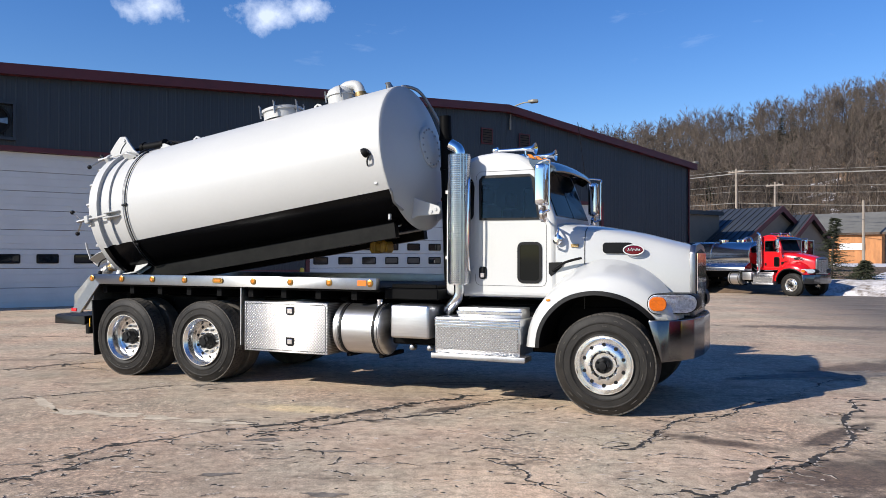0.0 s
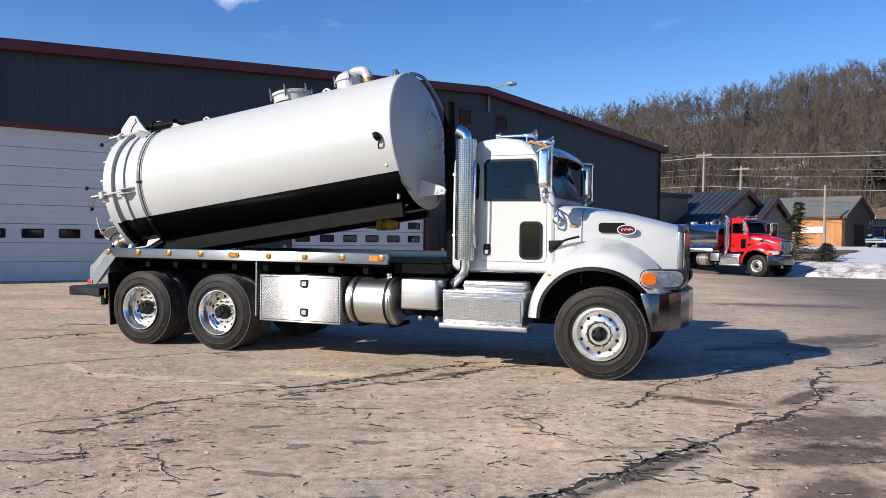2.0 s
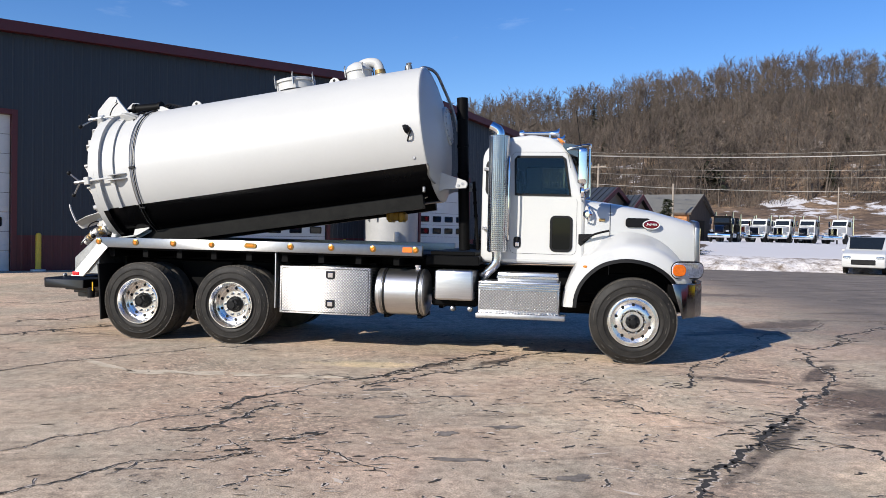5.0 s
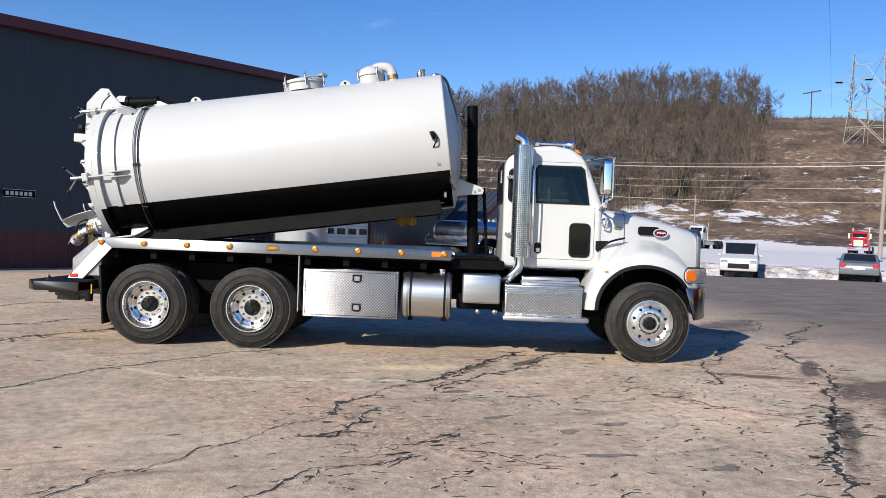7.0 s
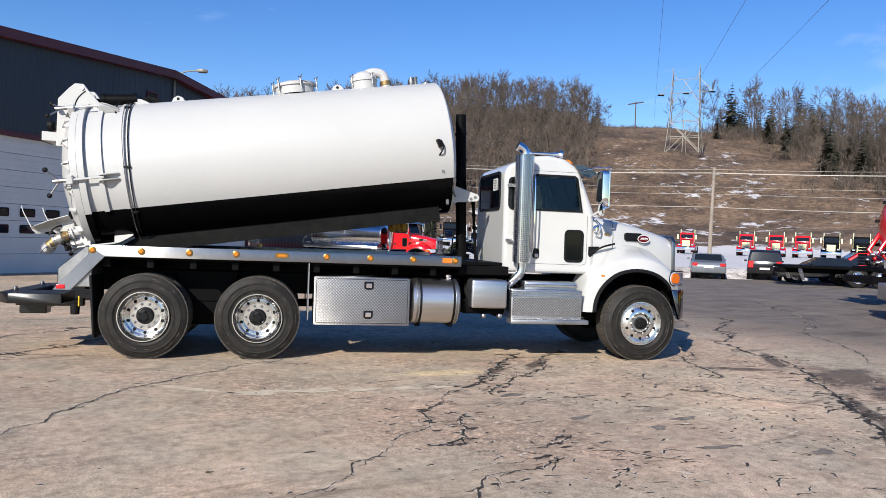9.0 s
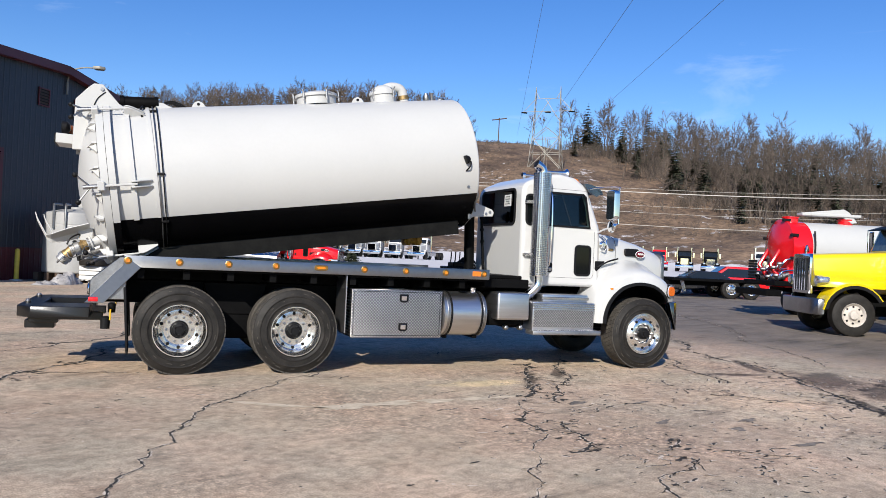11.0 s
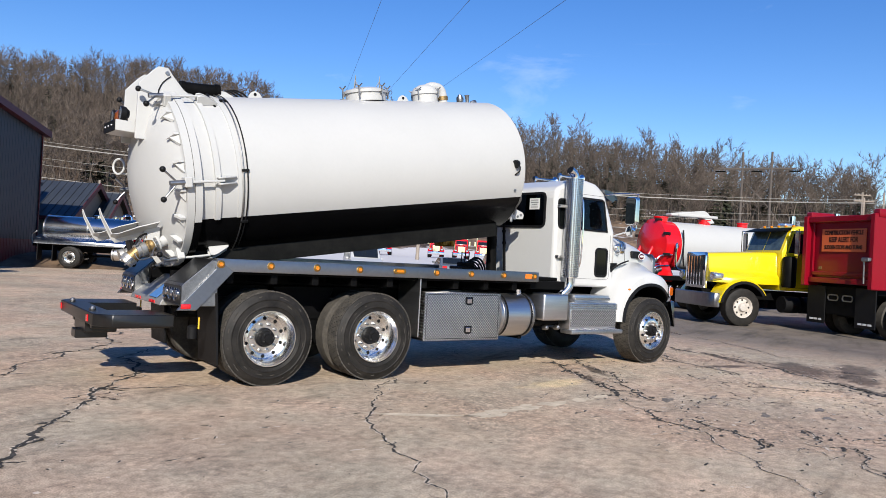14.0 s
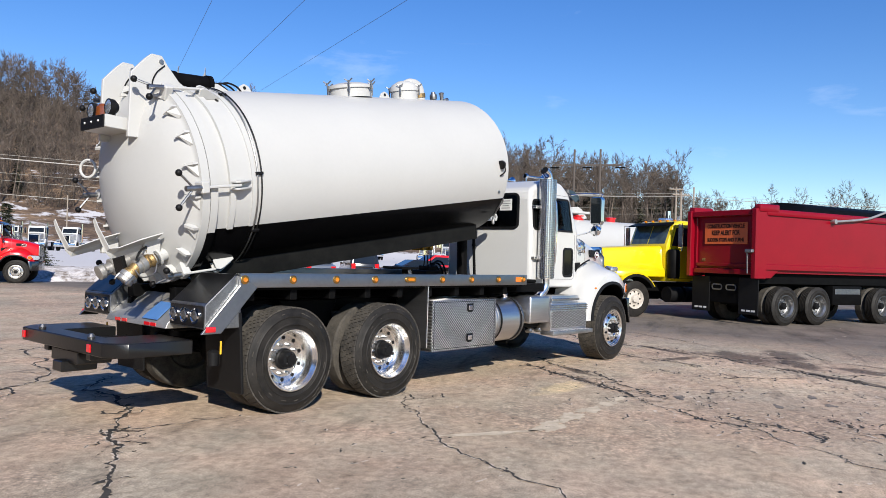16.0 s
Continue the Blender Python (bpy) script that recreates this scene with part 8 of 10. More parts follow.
def spalls():
    """Many small open spalls with pale broken rims, too many to count."""
    rnd = random.Random(77)
    verts, faces, pale = [], [], []

    def flake(c, L, W, a, z, kind):
        d, n = Vector((math.cos(a), math.sin(a))), Vector((-math.sin(a), math.cos(a)))
        k, m = len(verts), 11
        for j in range(m):
            t = 2 * math.pi * j / m
            p = c + d * L * math.cos(t) * rnd.uniform(0.5, 1.15) + n * W * math.sin(t) * rnd.uniform(0.3, 1.5)
            verts.append((p.x, p.y, z))
        faces.append(tuple(range(k, k + m)))
        pale.append(kind)

    for i in range(2300):
        if i < 800:
            c = Vector((rnd.uniform(-3.6, 2.4), rnd.uniform(3.6, 7.2)))
        elif i < 1800:
            c = Vector((rnd.uniform(-8, 4), rnd.uniform(2.5, 11)))
        else:
            c = Vector((rnd.uniform(-14, 16), rnd.uniform(2, 26)))
        if noise.noise(Vector((c.x * 0.5, c.y * 0.5, 4))) < rnd.uniform(-0.45, 0.35):
            continue
        L, W = rnd.uniform(0.012, 0.05) * rnd.choice((0.5, 0.5, 1, 1, 1.8)), rnd.uniform(0.005, 0.015)
        a = radians(rnd.gauss(-10, 34))
        if rnd.random() < 0.7:
            flake(c + Vector((rnd.uniform(-0.006, 0.006), -0.3 * W)), L * 1.2, W * 1.5, a, 0.0031, 1)
        if rnd.random() < 0.75:
            flake(c, L, W, a, 0.0036, 0)
    for i in range(150):
        x, y = (rnd.uniform(-3.5, 4.0), rnd.uniform(3.2, 8.2)) if i < 110 else (rnd.uniform(-9, 12), rnd.uniform(6, 20))
        a, ln = radians(rnd.gauss(5, 30)), rnd.uniform(0.08, 0.34)
        c, d = Vector((x, y)), Vector((math.cos(a), math.sin(a)))
        line = ragged([c, c + d * ln], 4, 0.22, rnd)
        w = rnd.uniform(0.004, 0.013)
        for z, rim, kind in ((0.0031, 0.009, 1), (0.0036, 0.0, 0)):
            k = len(verts)
            for j, p in enumerate(line):
                ww = (w + rim * rnd.random()) * rnd.uniform(0.4, 1.6) * min(1, 0.2 + 0.4 * min(j, len(line) - 1 - j))
                verts.extend(((p.x - d.y * ww, p.y + d.x * ww, z), (p.x + d.y * ww, p.y - d.x * ww, z)))
                if j:
                    faces.append((k + 2 * j - 2, k + 2 * j - 1, k + 2 * j + 1, k + 2 * j))
                    pale.append(kind)
    ob = raw("spalls", verts, faces, CRACK)
    ob.data.materials.append(CHIPPED)
    ob.data.polygons.foreach_set("material_index", pale)
    tagged(ob, "small dark spalls and pale chips scattered over the paving", "spalls", kind="stuff")


spalls()


def blot(name, c, rx, ry, turn, seed, material, label, z=0.003, lobes=40):
    rnd = random.Random(seed)
    verts = []
    ph = [rnd.uniform(0, 6.28) for _ in range(6)]
    for j in range(lobes * 3):
        t = 2 * math.pi * j / (lobes * 3)
        r = 1 + 0.18 * math.sin(3 * t + ph[0]) + 0.14 * math.sin(5 * t + ph[1]) + 0.10 * math.sin(11 * t + ph[2]) + rnd.uniform(-0.09, 0.09)
        p = Matrix.Rotation(radians(turn), 2) @ Vector((rx * r * math.cos(t), ry * r * math.sin(t)))
        verts.append((c[0] + p.x, c[1] + p.y, z))
    ob = raw(name, verts, [tuple(range(len(verts)))], material)
    tagged(ob, label, "stain", "stains on the yard", "structure")


FADED = mat("faded_yellow_paint", (0.54, 0.445, 0.325), 0.85, 0, 0.35, 6, 0.3, 60, col2=(0.66, 0.56, 0.42))
for i, (c, rx, ry, tn) in enumerate((((-4.35, 8.4), 0.48, 0.06, -52), ((-3.80, 7.93), 0.28, 0.12, -8), ((-3.28, 7.80), 0.24, 0.11, -10), ((-2.82, 7.66), 0.20, 0.10, -24), ((-2.35, 7.50), 0.18, 0.08, -18), ((-1.95, 7.40), 0.20, 0.05, -14))):
    blot("faded_paint", c, rx, ry, tn, 200 + i, FADED, "faded remains of a yellow paint marking")
for i, (c, rx, ry, tn) in enumerate((((-1.57, 6.74), 0.15, 0.06, 0), ((-1.31, 5.08), 0.09, 0.06, 25), ((-0.76, 3.92), 0.12, 0.06, 5), ((-0.80, 5.2), 0.14, 0.05, -5), ((-1.40, 4.42), 0.20, 0.04, -14), ((-1.66, 5.68), 0.14, 0.04, 10), ((-0.9, 6.35), 0.16, 0.03, 0), ((5.2, 10.5), 1.3, 0.25, 10), ((-7.6, 11.6), 0.35, 0.08, 25))):
    blot("oil_stain", c, rx, ry, tn, 300 + i, STAIN, "dark oil stain on the paving")

# ---- the other parked trucks ----


def plain_wheel(parent, x, y, z, r, w, side, rim_mat, seg=24):
    """A simpler wheel for trucks further off: tyre and dished rim."""
    m = along_y(x, y, z) if side < 0 else Matrix.Translation((x, y, z)) @ Matrix(((0, -1, 0, 0), (1, 0, 0, 0), (0, 0, 1, 0), (0, 0, 0, 1)))
    bm = B()
    turned(bm, [(-w, 0.29), (-w, r - 0.10), (-w + 0.03, r - 0.01), (-w + 0.05, r), (-0.05, r), (-0.03, r - 0.01), (0, r - 0.10), (-0.01, 0.30), (-0.03, 0.28)], m, seg)
    t = part("wheel", bm, RUBBER, parent, "black truck tyre")
    bm = B()
    turned(bm, [(-0.02, 0.30), (0.0, 0.295), (-0.03, 0.26), (-0.07, 0.24), (-0.06, 0.17), (-0.04, 0.13), (0.03, 0.10), (0.05, 0.0)], m, seg)
    part("rim", bm, rim_mat, t)
    for k in range(8):
        bm = B()
        a = 2 * math.pi * k / 8
        turned(bm, [(-0.07, 0.028), (-0.055, 0.028), (-0.055, 0)], m @ Matrix.Translation((0, 0.205 * math.cos(a), 0.205 * math.sin(a))), 6)
        part("hand_hole", bm, PLASTIC, t)


# red tanker by the annex
STAINLESS = mat("polished_stainless", (0.62, 0.62, 0.62), 0.14, 1.0, 0.1, 1.0, 0.05, 8, rvar=0.05)
tanker = thing("tanker_truck", pose(16.50, 35.05, -0.15, 0, 0, -55.0), "red tank truck with a polished stainless tank", "truck")
conventional_cab(tanker, RED)
cab_interior(tanker)
steps_and_tanks(tanker)
frame_and_axles(tanker, (-5.1,), -6.9)
stack(tanker)
roof_gear(tanker)
mirrors(tanker)
for s in (-1, 1):
    wheel(tanker, 0.03, s * 1.13, 0.515, 0.515, 0.30, "steer", s)
    wheel(tanker, -5.1, s * 1.20, 0.515, 0.515, 0.275, "dish", s)
    bm = B()
    turned(bm, [(-0.27, 0.3), (-0.27, 0.45), (-0.23, 0.515), (-0.04, 0.515), (0, 0.45), (0, 0.3)], along_y(-5.1, -0.89 if s < 0 else 0.62, 0.515), 28)
    part("inner_tyre", bm, RUBBER, tanker)
bm = B()
mt = Matrix.Translation((0, 0, 1.83))
turned(bm, [(-6.72, 0.0), (-6.70, 0.35), (-6.62, 0.60), (-6.55, 0.68), (-2.35, 0.68), (-2.28, 0.60), (-2.22, 0.3), (-2.2, 0)], mt, 40)
tt = part("tank", bm, STAINLESS, tanker, "mirror-polished stainless steel tank")
for u in (-6.55, -4.5, -2.36):
    bm = B()
    turned(bm, [(u - 0.03, 0.68), (u - 0.03, 0.70), (u + 0.03, 0.70), (u + 0.03, 0.68)], mt, 40)
    part("tank_band", bm, ALU, tt)
for u, r in ((-4.2, 0.24), (-3.1, 0.16), (-3.4, 0.08)):
    bm = B()
    turned(bm, [(0.66, r), (0.78, r), (0.80, r - 0.03), (0.82, 0)], along_z(u, 0, 1.83), 18)
    part("tank_fitting", bm, CHROME, tt)
bm = B()
tube(bm, smooth_path([(-3.1, 0, 2.62), (-2.95, 0, 2.70), (-2.7, 0, 2.68), (-2.62, 0, 2.50)], 4), 0.05, 10)
part("elbow_pipe", bm, CHROME, tt)
for s in (-1, 1):
    bm = B()
    prism(bm, [(0.62 * s, 1.55), (1.15 * s, 1.28), (1.17 * s, 1.10), (0.5 * s, 1.10)], -6.8, -2.3, "yz", 0.01, 1)
    part("hose_tray", bm, ALU, tanker, "bright aluminium hose tray")
    for u in (-6.6, -5.9):
        bm = B()
        box(bm, u, u + 0.04, s * 0.65, s * 1.18, 0.3, 1.1, 0.004)
        part("mud_flap", bm, PLASTIC, tanker)
bm = B()
box(bm, -6.9, -2.2, -0.95, 0.95, 0.98, 1.10, 0.01)
part("deck", bm, FRAME_BLACK, tanker)
bm = B()
tube(bm, smooth_path([(-6.75, -0.8, 1.0), (-6.95, -0.8, 1.05), (-7.0, -0.8, 1.5), (-6.8, -0.75, 1.7)], 4), 0.03, 8)
tube(bm, [(-6.75, 0, 1.5), (-7.0, 0, 1.45)], 0.08, 12)
part("rear_valve", bm, STEEL, tanker)

# yellow long-nose truck, seen from its left side
yel = thing("long_nose_truck", pose(13.07, 8.67, 0, 0, 0, 130.5), "yellow long-nose conventional truck with a chrome grille", "truck")
bm = B()
rings = []
for x, w, top, flare in ((-1.24, 0.74, 2.14, 0.92), (-0.8, 0.71, 2.12, 1.06), (-0.4, 0.68, 2.09, 1.12), (0.1, 0.64, 2.06, 1.13), (0.5, 0.59, 2.03, 1.05), (0.80, 0.56, 2.01, 0.86)):
    hr = [(flare, 1.20), (flare, 1.32), (flare * 0.86 + w * 0.14, 1.41), (flare * 0.35 + w * 0.65, 1.49), (w + 0.045, 1.62), (w + 0.01, top - 0.12), (w - 0.03, top - 0.04), (w - 0.12, top), (0, top + 0.02)]
    rings.append([(x, y, z) for y, z in hr] + [(x, -y, z) for y, z in hr[-2::-1]])
loft(bm, rings)
part("hood", bm, YELLOW, yel, "", 40)
bm = B()
prism(bm, [(-2.70, 1.2), (-2.70, 2.75), (-2.60, 2.90), (-1.78, 2.93), (-1.53, 2.82), (-1.27, 2.16), (-1.25, 1.05), (-2.2, 1.05)], -0.92, 0.92, "xz", 0.05, 2)
ycab = part("cab", bm, YELLOW, yel)
a, b = Vector((-1.52, 0, 2.78)), Vector((-1.295, 0, 2.20))
nrm = Vector(((a - b).z, 0, (b - a).x)).normalized()
for y0, y1 in ((-0.80, -0.02), (0.02, 0.80)):
    bm = B()
    ring = [a + Vector((0, y0, 0)), a + Vector((0, y1, 0)), b + Vector((0, y1, 0)), b + Vector((0, y0, 0))]
    loft(bm, [[p + nrm * 0.002 for p in ring], [p + nrm * 0.012 for p in ring]])
    part("windscreen", bm, PALE_SCREEN, ycab, "windscreen pane with a pale reflection in its colour", 0)
for s in (-1, 1):
    bm = B()
    prism(bm, [(-2.35, 2.14), (-1.47, 2.14), (-1.63, 2.70), (-2.35, 2.70)], s * 0.92, s * 0.928, "xz")
    part("side_window", bm, GLASS, ycab, "", 0)
    bm = B()
    outline(bm, [(-2.43, 1.15), (-1.41, 1.15), (-1.39, 2.07), (-1.58, 2.78), (-2.43, 2.78)], s * 0.92, "xz", 0.014, s * 0.003)
    part("door_seam", bm, PLASTIC, ycab)
    bm = B()
    box(bm, -2.29, -2.13, s * 0.92, s * 0.945, 1.66, 1.70, 0.005)
    box(bm, -2.23, -2.20, s * 0.92, s * 0.94, 1.50, 1.70, 0.005)
    part("door_handle", bm, CHROME, ycab)
    # fender
    bm = B()
    rings = []
    for i in range(11):
        t = radians(150 - 140 * i / 10)
        x, z = 0.78 * math.cos(t), 0.53 + 0.80 * math.sin(t)
        xi, zi = 0.68 * math.cos(t), 0.53 + 0.70 * math.sin(t)
        rings.append([(xi, s * 0.60, zi), (xi, s * 1.17, zi), (x, s * 1.18, z - 0.03), (x, s * 1.12, z), (x, s * 0.60, z + 0.03)])
    loft(bm, rings)
    part("fender", bm, YELLOW, yel, "yellow wheel fender", 40)
    bm = B()
    rings = []
    for i in range(11):
        t = radians(150 - 140 * i / 10)
        rings.append([(r * math.cos(t), s * y, 0.53 + r * math.sin(t)) for r, y in ((0.66, 1.16), (0.66, 1.195), (0.74, 1.195), (0.74, 1.16))])
    loft(bm, rings)
    part("fender_lip", bm, PLASTIC, yel)
    bm = B()
    rings = []
    for i in range(11):
        t = radians(150 - 140 * i / 10)
        rings.append([(r * math.cos(t), s * y, 0.53 + r * math.sin(t)) for r, y in ((0.655, 0.50), (0.655, 1.165), (0.675, 1.165), (0.675, 0.50))])
    loft(bm, rings)
    part("wheel_well", bm, FRAME_BLACK, yel)
    bm = B()
    turned(bm, [(0.0, 0.0), (0.0, 0.10), (0.12, 0.13), (0.22, 0.12), (0.24, 0.0)], Matrix.Translation((0.62, s * 0.86, 1.36)), 18)
    box(bm, 0.55, 0.84, s * 0.72, s * 1.04, 1.28, 1.46, 0.06, 3)
    part("headlamp", bm, LAMP, yel, "chrome-cased headlamp")
    bm = B()
    turned(bm, [(1.15, 0.0), (1.15, 0.17), (1.22, 0.19), (1.95, 0.19), (2.02, 0.16), (2.04, 0)], along_z(-1.42, s * 1.08, 0), 20)
    part("air_cleaner", bm, FRAME_BLACK, yel, "black air cleaner canister")
    bm = B()
    turned(bm, [(1.2, 0.0), (1.2, 0.09), (3.35, 0.09), (3.35, 0.0)], along_z(-2.90, s * 1.0, 0), 16)
    part("exhaust_stack", bm, CHROME, yel)
    bm = B()
    box(bm, -1.53, -1.47, s * 1.28 - 0.10, s * 1.28 + 0.10, 2.05, 2.75, 0.02)
    tube(bm, [(-1.45, s * 1.40, 2.80), (-1.45, s * 1.40, 2.0)], 0.012, 6)
    tube(bm, [(-1.63, s * 0.92, 2.78), (-1.45, s * 1.40, 2.80)], 0.012, 6)
    tube(bm, [(-1.53, s * 0.92, 2.02), (-1.45, s * 1.40, 2.0)], 0.012, 6)
    part("mirror", bm, CHROME, yel)
    plain_wheel(yel, 0.0, s * 1.14, 0.53, 0.53, 0.36, s, WHEEL_OLD, 36)
    for x in (-5.9, -7.25):
        plain_wheel(yel, x, s * 1.2, 0.53, 0.53, 0.6, s, WHEEL_OLD)
    bm = B()
    tube(bm, [(-2.7, s * 0.90, 0.68), (-4.2, s * 0.90, 0.68)], 0.30, 24)
    part("fuel_tank", bm, FRAME_BLACK, yel)
    for x in (-1.6, -2.2):
        bm = B()
        tube(bm, [(x - 0.24, s * 0.86, 0.66), (x + 0.24, s * 0.86, 0.66)], 0.24, 18)
        part("air_tank", bm, PLASTIC, yel, "round dark tank below the cab")
    bm = B()
    box(bm, -8.0, 0.9, s * 0.40, s * 0.48, 0.75, 1.0)
    part("frame_rail", bm, FRAME_BLACK, yel)
bm = B()
prism(bm, [(-0.54, 1.0), (0.54, 1.0), (0.54, 1.94), (0.48, 2.03), (-0.48, 2.03), (-0.54, 1.94)], 0.78, 0.88, "yz", 0.02, 2)
gr = part("grille", bm, CHROME, yel, "tall chrome grille shell")
bm = B()
box(bm, 0.878, 0.886, -0.44, 0.44, 1.08, 1.92)
part("grille_mesh", bm, PLASTIC, gr)
for i in range(5):
    bm = B()
    y = -0.32 + 0.64 * i / 4
    box(bm, 0.886, 0.91, y - 0.022, y + 0.022, 1.08, 1.92, 0.003)
    part("grille_bar", bm, CHROME, gr)
bm = B()
prism(bm, [(0.72, -1.15), (0.88, -1.12), (0.98, -0.9), (0.98, 0.9), (0.88, 1.12), (0.72, 1.15)], 0.50, 0.90, "xy", 0.02, 1)
part("bumper", bm, DARK_CHROME, yel, "dull steel bumper")
bm = B()
prism(bm, [(-1.55, 2.88), (-1.25, 2.78), (-1.23, 2.74), (-1.53, 2.80)], -0.92, 0.92, "xz", 0.006, 1)
part("sun_visor", bm, FRAME_BLACK, yel)
for y in (-0.7, -0.35, 0, 0.35, 0.7):
    bm = B()
    box(bm, -1.79, -1.71, y - 0.04, y + 0.04, 2.91, 2.96, 0.015)
    part("roof_marker", bm, AMBER, yel)
bm = B()
box(bm, -2.2, -1.9, -0.3, 0.1, 2.92, 3.04, 0.04, 2)
part("roof_beacon", bm, LAMP, yel, "clear beacon on the roof")
bm = B()
tube(bm, [(-2.0, 0.55, 2.90), (-2.0, 0.55, 3.08)], 0.05, 10)
part("roof_lamp", bm, LAMP, yel)
for s in (-1, 1):
    bm = B()
    turned(bm, [(0, 0.03), (0.012, 0.03), (0.018, 0)], along_y(-0.25, s * 0.665 if s < 0 else 0.685, 1.83), 12)
    bmesh.ops.scale(bm, verts=bm.verts, vec=(1, 1, 1))
    part("emblem", bm, DARK_RED, yel)

# red dump truck with its sign
dump = thing("dump_truck", pose(11.70, 5.60, 0, 0, 0, -46.0), "dark red dump truck with a tarped steel body", "truck")
bm = B()
for s in (-1, 1):
    prism(bm, [(0.0, 1.28), (0.0, 3.08), (6.6, 3.08), (6.6, 1.50), (0.85, 1.50), (0.55, 1.28)], s * 1.13, s * 1.20, "xz", 0.01, 1)
box(bm, 6.5, 6.6, -1.13, 1.13, 1.5, 3.3, 0.01)
box(bm, 0.1, 6.5, -1.13, 1.13, 1.42, 1.52)
body = part("dump_body", bm, DUMP_RED, dump, "dark red steel dump body")
for s in (-1, 1):
    bm = B()
    box(bm, 0.30, 6.6, s * 1.12, s * 1.26, 2.96, 3.14, 0.03, 2)
    box(bm, 0.30, 6.6, s * 1.19, s * 1.24, 1.50, 1.66, 0.015)
    part("body_rail", bm, DUMP_RED, body)
    bm = B()
    box(bm, -0.10, 0.34, s * 1.08, s * 1.24, 1.26, 3.14, 0.02, 1)
    box(bm, 0.0, 0.75, s * 1.06, s * 1.27, 3.05, 3.26, 0.03, 2)
    part("corner_post", bm, DUMP_RED, body)
bm = B()
box(bm, 0.10, 0.16, -1.08, 1.08, 1.36, 3.05, 0.008)
tg = part("tailgate", bm, DUMP_RED, body, "dark red tailgate")
for x0, x1, y0, y1, z0, z1 in ((0.0, 0.10, -1.08, 1.08, 1.36, 1.50), (-0.06, 0.10, -1.08, 1.08, 2.97, 3.12), (0.04, 0.10, -1.08, -0.98, 1.50, 2.97), (0.04, 0.10, 0.98, 1.08, 1.50, 2.97), (0.03, 0.10, -0.98, 0.98, 1.56, 1.66)):
    bm = B()
    box(bm, x0, x1, y0, y1, z0, z1, 0.012)
    part("tailgate_frame", bm, DUMP_RED, tg)
bm = B()
tube(bm, [(-0.13, -1.0, 1.40), (-0.15, -1.0, 2.0)], 0.02, 6)
box(bm, -0.2, -0.1, -1.2, -0.95, 1.95, 2.05, 0.02)
part("tailgate_latch", bm, STEEL, tg)
bm = B()
box(bm, 0.075, 0.10, -0.80, 0.72, 2.19, 2.79, 0.006)
sign = part("warning_sign", bm, ORANGE_SIGN, dump, "orange construction vehicle warning sign")


def lettering(text, size, m, parent, material, name="lettering"):
    cu = bpy.data.curves.new(name, "FONT")
    cu.body, cu.size, cu.align_x, cu.align_y, cu.extrude, cu.offset = text, size, "CENTER", "CENTER", 0.002, 0.0035
    tmp = bpy.data.objects.new(name, cu)
    scene.collection.objects.link(tmp)
    me = bpy.data.meshes.new_from_object(tmp.evaluated_get(bpy.context.evaluated_depsgraph_get()))
    bpy.data.objects.remove(tmp)
    bpy.data.curves.remove(cu)
    me.transform(m)
    ob = new(name, finish(name, me, material, 0))
    ob.parent = parent
    return ob


FACE_REAR = Matrix(((0, 0, -1, 0.072), (-1, 0, 0, -0.04), (0, 1, 0, 0), (0, 0, 0, 1)))
for txt, z, size in (("CONSTRUCTION VEHICLE", 2.685, 0.116), ("KEEP ALERT FOR", 2.50, 0.138), ("SUDDEN STOPS AND TURNS", 2.305, 0.104)):
    lettering(txt, size, Matrix.Translation((0, 0, z)) @ FACE_REAR @ Matrix.Diagonal((0.96, 1.35, 1, 1)), sign, PLASTIC)
bm = B()
box(bm, 0.085, 0.10, 0.70, 0.80, 1.72, 1.79)
part("small_plate", bm, BRASS, dump)
for y0, y1 in ((-1.18, -0.52), (0.52, 1.18)):
    bm = B()
    box(bm, 0.10, 0.13, y0, y1, 0.28, 1.28, 0.006)
    fl = part("mud_flap", bm, PLASTIC, dump, "black mud flap")
    for k in range(3):
        bm = B()
        box(bm, 0.094, 0.10, y0 + 0.10 + 0.16 * k, y0 + 0.22 + 0.16 * k, 0.36, 0.41)
        part("print_bar", bm, SIGN_WHITE, fl)
bm = B()
box(bm, 0.12, 0.2, -0.52, 0.52, 0.55, 1.28, 0.01)
part("rear_crossmember", bm, FRAME_BLACK, dump)
for y in (-0.25, 0.25):
    bm = B()
    outline(bm, rounded(y - 0.17, y + 0.17, 0.92, 1.06, 0.06), 0.12, "yz", 0.03, -0.02)
    part("tail_lamp_ring", bm, STEEL, dump)
